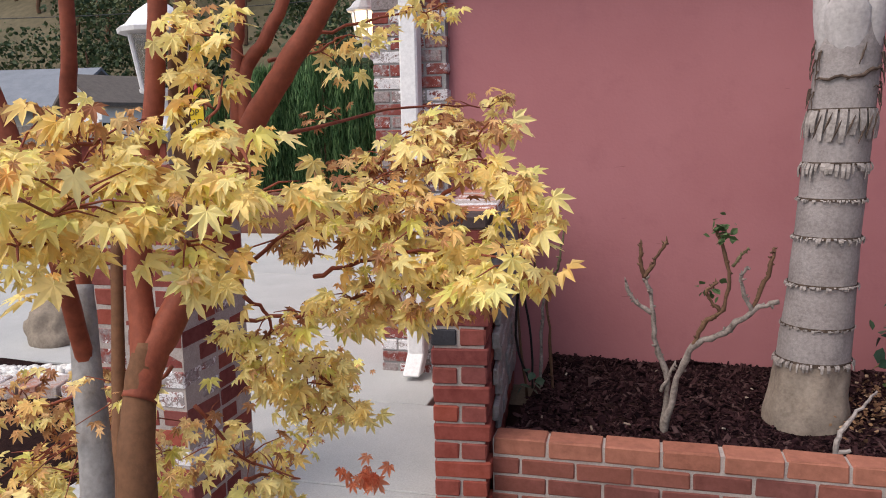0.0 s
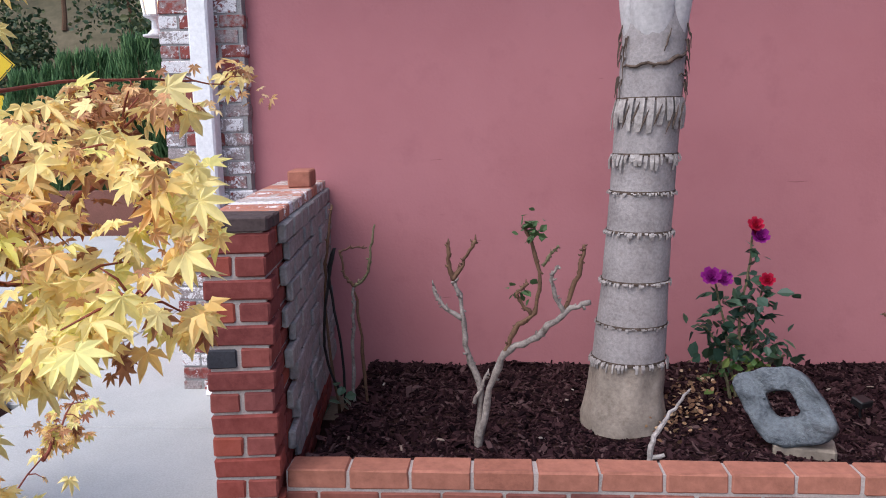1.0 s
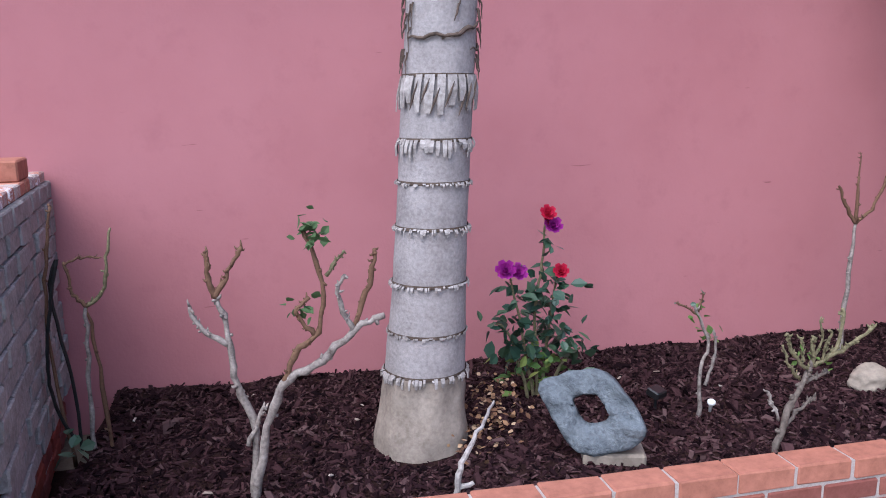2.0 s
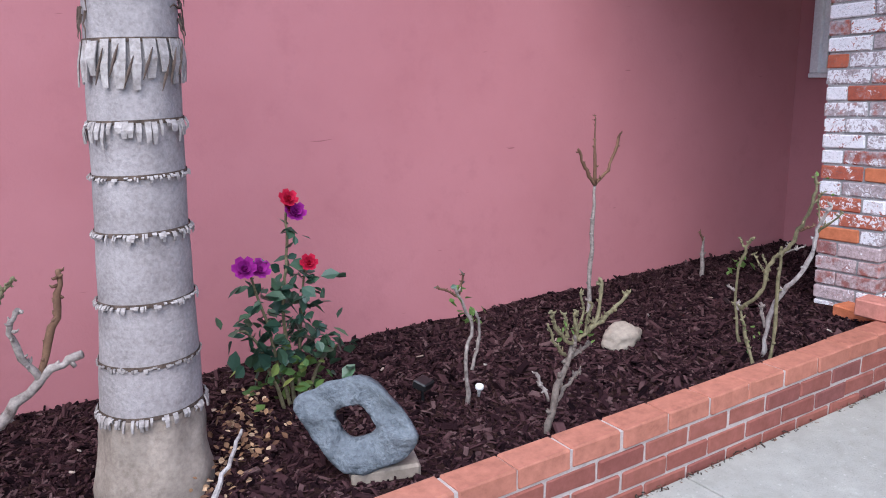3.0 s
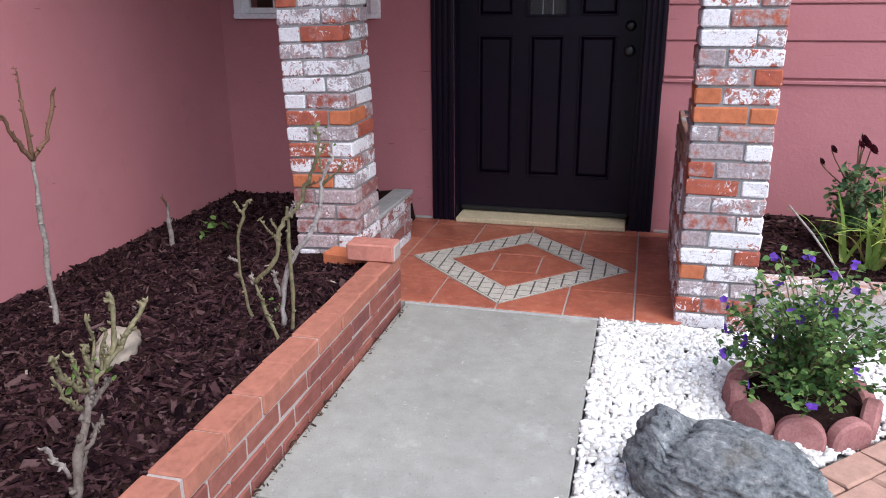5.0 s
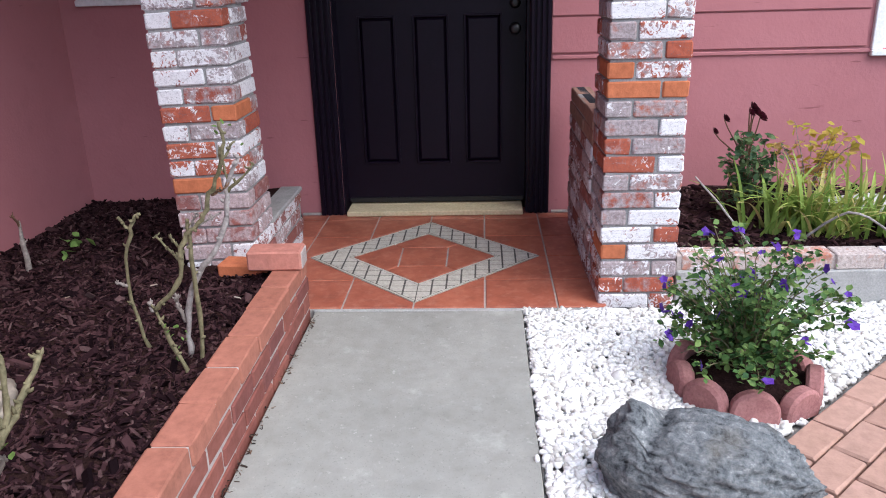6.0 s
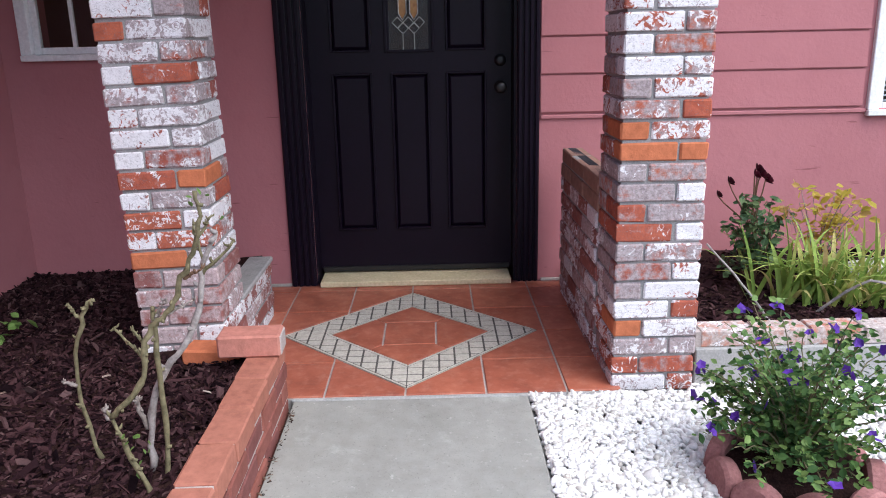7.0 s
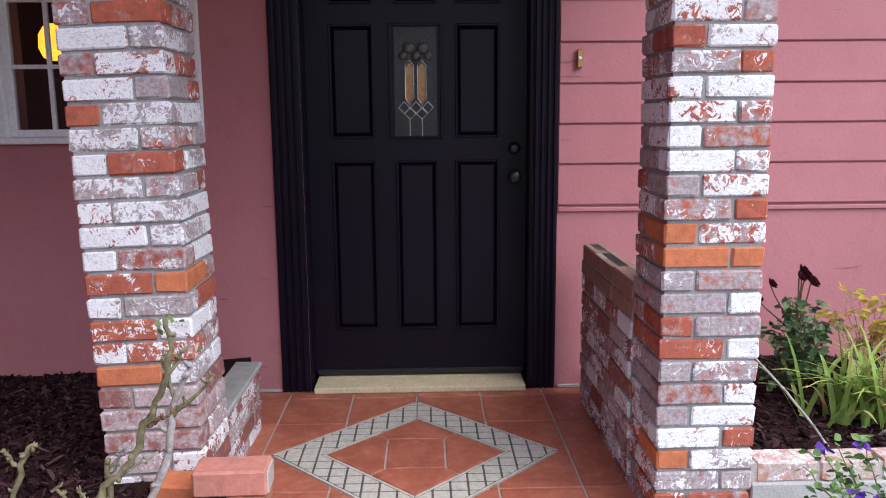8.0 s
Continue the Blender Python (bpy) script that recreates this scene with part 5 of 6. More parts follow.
bare_rose((2.46, 3.17, 0.12), [
    ([(2.46, 3.17, 0.06), (2.475, 3.17, 0.45), (2.49, 3.17, 0.77)], 1.1, None), ([(2.49, 3.17, 0.76), (2.43, 3.17, 0.84), (2.38, 3.17, 0.94)], 0.75, D), ([(2.49, 3.17, 0.77), (2.485, 3.17, 0.98)], 0.8, D),
    ([(2.485, 3.17, 0.96), (2.48, 3.17, 1.09)], 0.35, D), ([(2.49, 3.17, 0.76), (2.59, 3.17, 0.85), (2.645, 3.17, 0.99)], 0.8, D), ([(2.44, 3.17, 0.83), (2.41, 3.17, 0.88)], 0.5, D)],
    "tall single-stemmed rose cut to three prongs", 34, 0.0115, buds=8)
bare_rose((1.47, 2.2, 0.2), [
    ([(1.39, 2.22, 0.14), (1.43, 2.20, 0.35), (1.50, 2.20, 0.48)], 1.35, CANE_ROUGH), ([(1.50, 2.20, 0.46), (1.43, 2.20, 0.53), (1.40, 2.20, 0.60)], 0.8, G), ([(1.50, 2.20, 0.48), (1.50, 2.20, 0.58)], 0.8, G),
    ([(1.51, 2.20, 0.48), (1.59, 2.20, 0.54), (1.60, 2.20, 0.67)], 0.9, G), ([(1.55, 2.20, 0.50), (1.66, 2.20, 0.55), (1.73, 2.20, 0.60)], 0.9, G), ([(1.45, 2.20, 0.42), (1.58, 2.22, 0.45)], 0.8, CANE_ROUGH), ([(1.41, 2.22, 0.24), (1.50, 2.23, 0.33), (1.55, 2.23, 0.36)], 0.8, CANE_ROUGH), ([(1.46, 2.20, 0.44), (1.40, 2.18, 0.50), (1.37, 2.18, 0.57)], 0.6, G), ([(1.54, 2.20, 0.50), (1.55, 2.18, 0.60)], 0.6, G), ([(1.49, 2.20, 0.48), (1.54, 2.21, 0.56), (1.53, 2.21, 0.64)], 0.55, G),
    ([(1.40, 2.21, 0.30), (1.36, 2.22, 0.40)], 0.7, None), ([(1.47, 2.2, 0.5), (1.45, 2.2, 0.58)], 0.6, G)],
    "stubby pruned rose with many short spurs", 35, 0.0088, [([(1.56, 2.2, 0.50), (1.46, 2.2, 0.55), (1.52, 2.2, 0.53)], 14, LIME_LEAF)], leaf_size=0.022, buds=16)
bare_rose((2.46, 2.25, 0.2), [
    ([(2.60, 2.39, 0.12), (2.60, 2.44, 0.39), (2.60, 2.395, 0.59), (2.60, 2.36, 0.63)], 0.85, G), ([(2.60, 2.40, 0.57), (2.60, 2.43, 0.62)], 0.6, G), ([(2.60, 2.44, 0.39), (2.60, 2.475, 0.40)], 0.6, None),
    ([(2.42, 2.20, 0.14), (2.42, 2.24, 0.27), (2.42, 2.28, 0.39)], 0.9, G), ([(2.42, 2.28, 0.385), (2.42, 2.20, 0.47), (2.43, 2.165, 0.60), (2.44, 2.12, 0.645), (2.44, 2.075, 0.73), (2.43, 2.02, 0.84), (2.43, 2.02, 0.94)], 0.95, G),
    ([(2.42, 2.28, 0.385), (2.42, 2.295, 0.41)], 0.9, None), ([(2.44, 2.18, 0.52), (2.44, 2.25, 0.61)], 0.6, G), ([(2.43, 2.17, 0.56), (2.43, 2.205, 0.61)], 0.5, G), ([(2.44, 2.12, 0.64), (2.46, 2.06, 0.67)], 0.5, None),
    ([(2.50, 2.185, 0.14), (2.50, 2.18, 0.47), (2.50, 2.175, 0.64)], 0.95, G), ([(2.50, 2.18, 0.60), (2.49, 2.14, 0.66)], 0.6, None), ([(2.44, 2.07, 0.73), (2.45, 2.03, 0.75)], 0.5, D), ([(2.43, 2.03, 0.83), (2.44, 1.99, 0.88)], 0.45, G),
    ([(2.52, 2.235, 0.18), (2.52, 2.213, 0.385), (2.52, 2.132, 0.51), (2.52, 2.068, 0.62), (2.52, 2.053, 0.73), (2.52, 2.008, 0.82)], 1.15, PALM_HUSK), ([(2.52, 2.054, 0.71), (2.52, 1.967, 0.80)], 0.6, G), ([(2.52, 2.05, 0.74), (2.52, 2.06, 0.84)], 0.5, G), ([(2.52, 2.235, 0.30), (2.51, 2.25, 0.40)], 0.8, None)],
    "leggy pruned rose in front of the column", 36, 0.0088, [([(2.43, 2.22, 0.29), (2.42, 2.20, 0.33)], 9, LIME_LEAF), ([(2.43, 2.02, 0.93), (2.43, 2.01, 0.88)], 5, LIME_LEAF)], leaf_size=0.022, buds=9)
bare_rose((3.52, 3.34, 0.11), [([(3.52, 3.35, 0.05), (3.52, 3.35, 0.33)], 0.9, None), ([(3.52, 3.35, 0.30), (3.48, 3.35, 0.37)], 0.5, D)], "small cut rose stub at the house wall", 37, 0.014, [([(3.62, 3.22, 0.15), (3.66, 3.2, 0.18)], 14, LIME_LEAF)])
stub = thing("broken_twig", (0.28, 2.2, 0.2), "bleached broken twig lying in the mulch", "twig")
part("twig", limb(bmesh.new(), [(0.305, 2.20, 0.19), (0.315, 2.20, 0.27), (0.36, 2.25, 0.315), (0.43, 2.34, 0.35), (0.50, 2.46, 0.36)], 0.011, 0.004, random.Random(41), 4, 0.004, 7), PALM_HUSK, stub)
part("spur", limb(bmesh.new(), [(0.305, 2.20, 0.205), (0.355, 2.19, 0.225)], 0.010, 0.007, random.Random(42), 3, 0.003, 7), PALM_HUSK, stub)
spot = part("painted_stub", turned(bmesh.new(), (1.392, 2.585, 0.18), [(0, 0.006), (0.028, 0.007), (0.034, 0.015), (0.046, 0.015), (0.052, 0.006)], (0, -0.2, 1), 12), CUT_WOOD, None, "", True)
tagged(spot, "small white-topped marker stub in the mulch", "marker")
cable = part("drip_cable", limb(bmesh.new(), [(-0.88, 2.94, 0.12), (-0.885, 2.94, 0.36), (-0.93, 2.94, 0.70), (-0.90, 2.94, 0.82), (-0.93, 2.93, 0.68), (-0.955, 2.92, 0.50), (-0.95, 2.92, 0.33), (-0.89, 2.92, 0.16)], 0.006, 0.006, random.Random(43), 6, 0.002, 6, 0), HOSE)
tagged(cable, "looped black cable beside the divider wall", "cable")

spotlight = thing("garden_light", (1.24, 2.72, 0.15), "small black garden light on a stake in the mulch", "garden light")
part("stake", limb(bmesh.new(), [(1.24, 2.72, 0.10), (1.24, 2.72, 0.21)], 0.006, 0.006, random.Random(44), 3, 0, 6, 0), BLACK, spotlight)
head = part("head", box_bm(-0.032, 0.032, -0.028, 0.028, 0, 0.032, 0.005), BLACK, spotlight)
head.matrix_parent_inverse = Matrix.Translation(spotlight.location).inverted()
head.matrix_basis = pose(1.24, 2.72, 0.205, 14, 0, 25)

# ---- flowering rose ----
rr = random.Random(51)
fl = thing("flowering_rose", (0.87, 3.03, 0.16), "rose bush with magenta and crimson blooms, dark leaves", "rose bush")
stems = [[(0.87, 3.04, 0.08), (0.86, 3.05, 0.45), (0.89, 3.06, 0.68), (0.905, 3.06, 0.86)], [(0.86, 3.04, 0.08), (0.80, 3.04, 0.40), (0.74, 3.03, 0.65)], [(0.89, 3.04, 0.08), (0.92, 3.05, 0.40), (0.955, 3.05, 0.63)],
         [(0.90, 3.04, 0.08), (0.99, 3.03, 0.28), (1.05, 3.02, 0.32)], [(0.84, 3.04, 0.08), (0.74, 3.02, 0.40), (0.67, 3.02, 0.46)]]
for s in stems:
    part("stem", limb(bmesh.new(), s, 0.008, 0.004, rr, 5, 0.004, 6), CANE_GREEN, fl)
pts = [(0.86 + rr.gauss(0, 0.075), 3.04 + rr.gauss(0, 0.05), z) for z in [rr.uniform(0.30, 0.62) for _ in range(190)]]
pts += [(0.89, 3.05, 0.75), (0.87, 3.05, 0.78), (0.92, 3.05, 0.68), (0.94, 3.05, 0.7), (0.86, 3.05, 0.66)] * 3 + [(1.02 + rr.gauss(0, 0.05), 3.02, rr.uniform(0.24, 0.40)) for _ in range(22)] + [(0.70, 3.02, 0.45), (0.68, 3.02, 0.42)] * 4
part("foliage", leaves_at(pts, 0.062, rr, 0.026, 0.5), GREEN_LEAF, fl)
part("low_foliage", leaves_at([(0.88 + rr.gauss(0, 0.08), 3.03 + rr.gauss(0, 0.04), rr.uniform(0.18, 0.32)) for _ in range(60)], 0.052, rr, 0.02), LIME_LEAF, fl)
petal_v = [(0, 0, 0), (0.35, 0.5, 0.25), (0.2, 1, 0.45), (-0.2, 1, 0.45), (-0.35, 0.5, 0.25), (0, 0.6, 0.12)]
petal_f = [(0, 1, 5), (1, 2, 5), (2, 3, 5), (3, 4, 5), (4, 0, 5)]


def bloom(at, size, rnd, tilt=0.5):
    out = []
    base = Euler((tilt, rnd.uniform(-.4, .4), 0)).to_matrix().to_4x4()
    for layer, (n, lift, s) in enumerate(((6, 0.15, 1.0), (6, 0.6, 0.85), (5, 1.0, 0.65), (4, 1.3, 0.45))):
        for k in range(n):
            out.append(Matrix.Translation(at) @ base @ Matrix.Rotation(6.283 * k / n + layer, 4, "Z") @ Matrix.Rotation(lift, 4, "X") @ Matrix.Diagonal((size * s * 1.25, size * s, size * s, 1)))
    me = many("bloom", petal_v, petal_f, out)
    bm = bmesh.new()
    bm.from_mesh(me)
    bmesh.ops.remove_doubles(bm, verts=bm.verts, dist=1e-5)
    return bm


for at, s, m in (((0.905, 3.05, 0.885), 0.038, CRIMSON), ((0.925, 3.04, 0.835), 0.042, MAGENTA), ((0.905, 3.05, 0.855), 0.02, CRIMSON), ((0.72, 3.02, 0.665), 0.046, MAGENTA), ((0.77, 3.02, 0.655), 0.042, MAGENTA), ((0.965, 3.04, 0.645), 0.036, CRIMSON)):
    part("bloom", bloom(at, s, rr, 0.9), m, fl)
lv = random.Random(52)
lit = part("leaf_litter", leaves_at([(0.42 + 0.26 * w + lv.gauss(0, 0.055), 2.45 + 0.48 * w + lv.gauss(0, 0.06), 0.205 + lv.uniform(-.02, .03 + 0.08 * w)) for w in [lv.random() for _ in range(230)]], 0.023, lv, 0.01, 0.2), LITTER)
tagged(lit, "dry curled brown leaves beside the palm foot", "leaf litter", kind="stuff")
crumbs = []
for _ in range(22):
    x, y = lv.uniform(-0.8, 3.2), lv.uniform(2.16, 3.4)
    crumbs.append(Matrix.LocRotScale((x, y, mulch_height(x, y) + 0.014), Euler((lv.gauss(0, .3), lv.gauss(0, .3), lv.uniform(0, 6))), (0.016, 0.009, 0.008)))
cr = part("leaf_litter", many("crumbs", chip_v, chip_f, crumbs), chips_material("pale_chips", [(0, (0.20, 0.13, 0.10)), (1, (0.42, 0.36, 0.31))]))
tagged(cr, "pale wood crumbs scattered over the mulch", "leaf litter", kind="stuff")

# ---- stones ----
ring_stone = thing("holed_stone", (0.80, 2.33, 0.20), "blue-grey stone slab with a square hole, leaning", "stone")
bm = bmesh.new()
N = 40
U, V = Vector((0.20, -0.108, 0.075)), Vector((0.085, -0.155, -0.20))
W = U.cross(V).normalized()
if W.y > 0:
    W = -W
C = Vector((0.797, 2.335, 0.347))
outer, inner = [], []
for k in range(N):
    a = 2 * math.pi * k / N
    c, s = math.cos(a), math.sin(a)
    e = (abs(c) ** 3.2 + abs(s) ** 3.2) ** (-1 / 3.2)
    wob = 1.02 + 0.16 * noise.noise(Vector((c * 2, s * 2, 5)))
    outer.append((c * e * 0.54 * wob, s * e * 0.54 * wob))
    e2 = (abs(c) ** 3 + abs(s) ** 3) ** (-1 / 3) * (1 + 0.12 * noise.noise(Vector((c * 2, s * 2, 9))))
    inner.append((c * e2 * 0.20, s * e2 * 0.19 - 0.03))
loops = []
for t, pl in ((0.0, inner), (0.25, None), (0.6, None), (0.9, None), (1.0, outer)):
    loops.append([(i[0] + (o[0] - i[0]) * t, i[1] + (o[1] - i[1]) * t) for i, o in zip(inner, outer)])
shells = []
for depth, sg in ((0.03, 1), (-0.045, -1)):
    rows_ = []
    for li, lp in enumerate(loops):
        h = depth * (0.75 if li in (0, 4) else 1.0)
        rows_.append([bm.verts.new(C + U * a + V * b + W * (h + 0.034 * noise.fractal(Vector((a * 5, b * 5, depth * 40)), 1, 2, 4))) for a, b in lp])
    shells.append(rows_)
for rows_, flip in ((shells[0], False), (shells[1], True)):
    for r0, r1 in zip(rows_, rows_[1:]):
        for k in range(N):
            f = (r0[k], r0[(k + 1) % N], r1[(k + 1) % N], r1[k])
            bm.faces.new(f[::-1] if flip else f)
for k in range(N):
    bm.faces.new((shells[0][0][k], shells[0][0][(k + 1) % N], shells[1][0][(k + 1) % N], shells[1][0][k]))
    bm.faces.new((shells[0][4][k], shells[1][4][k], shells[1][4][(k + 1) % N], shells[0][4][(k + 1) % N]))
bmesh.ops.recalc_face_normals(bm, faces=bm.faces)
part("slab", bm, ROCK_GREY, ring_stone, "", True)
wedge = part("stone_wedge", box_bm(-0.10, 0.10, -0.06, 0.06, 0, 0.045, 0.008), ROCK_TAN)
wedge.location, wedge.rotation_euler.z = (0.855, 2.30, 0.185), radians(-18)
tagged(wedge, "flat tan stone propping the holed slab", "stone")
rk = random.Random(61)
for name, at, r, sq, mat, lab in (("field_stone", (2.24, 2.72, 0.175), 0.085, (1.15, 0.8, 0.75), ROCK_TAN, "rounded tan stone half sunk in the mulch"),
                                  ("field_stone", (4.10, -0.52, 0.15), 0.17, (0.7, 1.4, 0.5), simple("pale_grey_stone", (0.40, 0.40, 0.38), (0.56, 0.56, 0.53), 14, 0.9, 0.6), "pale grey flat stone among strap leaves"),
                                  ("field_stone", (3.62, -0.62, 0.15), 0.13, (1.0, 1.1, 0.7), BOULDER, "grey stone behind the bed curb"),
                                  ("field_stone", (-4.35, 3.75, 0.05), 0.22, (0.9, 0.9, 1.15), ROCK_TAN, "brown upright stone beside the driveway")):
    ob = part(name, blob(bmesh.new(), (0, 0, 0), r, sq, 0.22, rk, 4), mat, None, "", True)
    ob.location = at
    tagged(ob, lab, "stone")
# large boulder: a high shoulder and a long low tail
bm = bmesh.new()
bmesh.ops.create_icosphere(bm, subdivisions=6, radius=1.0)
for v in bm.verts:
    x, y, z = v.co
    u = y                                                # +1 shoulder, -1 tail
    high = 0.122 + 0.020 * max(0, u) + 0.085 * math.exp(-((u - 0.76) / 0.19) ** 2) - 0.030 * math.exp(-((u - 0.46 + 0.10 * x) / 0.10) ** 2) - 0.045 * max(0, -u) ** 2
    p = Vector((x * (0.175 - 0.045 * u * u + 0.01 * u), y * 0.275, z * high))
    r = 1 + 0.13 * noise.fractal(v.co * 1.9 + Vector((3, 1, 7)), 0.9, 2.1, 5)
    g = 0.010 * noise.fractal(Vector((x * 9, y * 4, z * 9)), 0.8, 2.2, 5)
    v.co = p * r + v.co.normalized() * g
boulder = part("boulder", bm, BOULDER, None, "", True)
boulder.location, boulder.rotation_euler.z = (2.10, 0.735, 0.080), radians(-16)
tagged(boulder, "rough dark grey lava boulder on the white gravel", "boulder")

# ---- ring of scalloped edging with a violet-flowered plant ----
RC, RR = (2.675, 0.455), 0.212
edging = thing("edging_ring", (*RC, 0), "ring of reddish scalloped concrete edging stones", "edging")
bm = bmesh.new()
prof = [(-.072, 0), (.072, 0), (.074, .050), (.062, .080), (.034, .100), (0, .107), (-.034, .100), (-.062, .080), (-.074, .050)]
a, b = ([bm.verts.new((d, x, z)) for x, z in prof] for d in (-0.026, 0.026))
bm.faces.new(a), bm.faces.new(b[::-1])
for i in range(9):
    bm.faces.new((a[i], b[i], b[(i + 1) % 9], a[(i + 1) % 9]))
bmesh.ops.recalc_face_normals(bm, faces=bm.faces)
bmesh.ops.bevel(bm, geom=[e for e in bm.edges], offset=0.010, segments=1, affect="EDGES")
scallop = bpy.data.meshes.new("scallop")
bm.to_mesh(scallop)
bm.free()
scallop.materials.append(SCALLOP)
re = random.Random(71)
for k in range(9):
    t = 2 * math.pi * (k + 0.3) / 9
    ob = new("edging_stone", scallop)
    ob.parent, ob.matrix_parent_inverse = edging, Matrix.Translation(edging.location).inverted()
    ob.matrix_basis = pose(RC[0] + RR * math.cos(t), RC[1] + RR * math.sin(t), -0.02 + re.uniform(-.008, .008), re.uniform(-4, 4), re.uniform(-9, 3), math.degrees(t) + re.uniform(-6, 6))
soil = part("ring_soil", turned(bmesh.new(), (*RC, -0.05), [(0, 0.20), (0.085, 0.20), (0.10, 0.13), (0.105, 0.02)], (0, 0, 1), 24), MULCH_SOIL)
tagged(soil, "dark soil inside the edging ring", "soil", kind="structure")


def bushy(name, at, label, category, stems_n, height, spread, leaf_n, leaf_size, leaf_mat, seed, stem_mat=CANE_GREEN, skew=(0, 0), low=0.1):
    """Many arching stems with leaves along them; returns the thing and the stem tips."""
    rnd = random.Random(seed)
    ob = thing(name, at, label, category)
    tips, spots = [], []
    for _ in range(stems_n):
        a, r, h = rnd.uniform(0, 6.283), spread * math.sqrt(rnd.uniform(0.02, 1)), height * rnd.uniform(0.28, 1.0)
        tip = Vector((at[0] + r * math.cos(a) + skew[0], at[1] + r * math.sin(a) + skew[1], at[2] + h * (1 - 0.45 * (r / spread) ** 2)))
        path = finer([at, Vector(at).lerp(tip, 0.5) + Vector((0, 0, 0.12 * h)), tip], 5, 0.006, rnd)
        part("stem", tube(bmesh.new(), path, [0.0035 - 0.0024 * i / len(path) for i in range(len(path))], 5), stem_mat, ob)
        tips.append(tip)
        spots += path[2:]
    spots = [p for p in spots if p.z > at[2] + low]
    pts_ = [rnd.choice(spots) for _ in range(leaf_n)]
    part("foliage", leaves_at(pts_, leaf_size, rnd, 0.016, 0.2), leaf_mat, ob)
    return ob, tips, rnd


plant, tips, rv = bushy("flowering_plant", (2.70, 0.44, 0.03), "bushy green plant with small violet flowers in a stone ring", "plant", 80, 0.57, 0.30, 3000, 0.027, VIOLA_LEAF, 72, low=0.07)
bm = bmesh.new()
star = [(0, 0, 0)] + [(math.cos(a) * (1 if k % 2 == 0 else 0.75), math.sin(a) * (1 if k % 2 == 0 else 0.75), 0.25) for k, a in ((k, k * math.pi / 5) for k in range(10))]
star_f = [(0, 1 + k, 1 + (k + 1) % 10) for k in range(10)]
fl_m = []
for p in tips[:36]:
    for _ in range(1 if rv.random() < 0.6 else 2):
        s = rv.uniform(0.013, 0.021)
        fl_m.append(Matrix.LocRotScale(p + Vector((rv.gauss(0, .012), rv.gauss(0, .012), 0.008)), Euler((rv.gauss(0, .8), rv.gauss(-0.5, .6), 0)), (s, s, s)))
for m in fl_m:
    part("flower", many("flower", star, star_f, [m]), PURPLE, plant, "small violet five-petalled flower")
bm.free()

# ---- far bed plants ----
dr, tips, rd = bushy("rose_bush", (4.12, 0.00, 0.13), "rose bush with dark maroon blooms and dull leaves", "rose bush", 26, 0.58, 0.18, 640, 0.038, DULL_LEAF, 81, CANE_DARK, low=0.10)
for at, s in (((4.09, 0.035, 0.665), 0.032), ((4.09, 0.02, 0.645), 0.034), ((4.10, -0.01, 0.620), 0.034), ((4.09, 0.045, 0.645), 0.028), ((4.10, 0.155, 0.615), 0.026), ((4.13, 0.19, 0.55), 0.022)):
    part("bloom", bloom(at, s, rd, 1.0), DARK_PETAL, dr, "dark maroon bloom")
    part("stem", limb(bmesh.new(), [(4.12, 0.03, 0.40), (at[0], at[1], at[2])], 0.004, 0.003, rd, 4, 0.004, 5), CANE_DARK, dr)
yr, tips, rd = bushy("rose_bush", (4.15, -0.30, 0.13), "sparse rose bush with yellowing leaves", "rose bush", 17, 0.68, 0.22, 190, 0.05, leaf_material("yellowing_leaf", [(0, (0.42, 0.38, 0.06)), (0.5, (0.60, 0.48, 0.08)), (1, (0.50, 0.30, 0.14))]), 82, CANE, low=0.17)


def strap_clump(at, n, length, seed, label):
    rnd = random.Random(seed)
    ob = thing("strap_plant", at, label, "plant", "strap-leaved clumps")
    for _ in range(n):
        a, lean_, L = rnd.uniform(0, 6.283), rnd.uniform(0.10, 0.78), length * rnd.uniform(0.5, 1.2)
        base = Vector(at) + Vector((rnd.gauss(0, 0.05), rnd.gauss(0, 0.09), 0))
        d, w = Vector((math.cos(a), math.sin(a), 0)), 0.006 + rnd.random() * 0.006
        side = Vector((-d.y, d.x, 0))
        v, f = [], []
        for k in range(8):
            t = k / 7
            p = base + d * (L * (lean_ * t + 0.35 * lean_ * t * t * t)) + Vector((0, 0, L * (t - 0.62 * lean_ * t * t * t) * (1.05 - 0.3 * lean_)))
            ww = w * (1 - t ** 3) + 0.0008
            v += [p + side * ww, p + Vector((0, 0, -0.002)), p - side * ww]
        for k in range(7):
            q = 3 * k
            f += [(q, q + 3, q + 4, q + 1), (q + 1, q + 4, q + 5, q + 2)]
        me = bpy.data.meshes.new("strap_leaf")
        me.from_pydata([tuple(p) for p in v], [], f)
        part("strap_leaf", me, GRASS_LEAF, ob)
    return ob


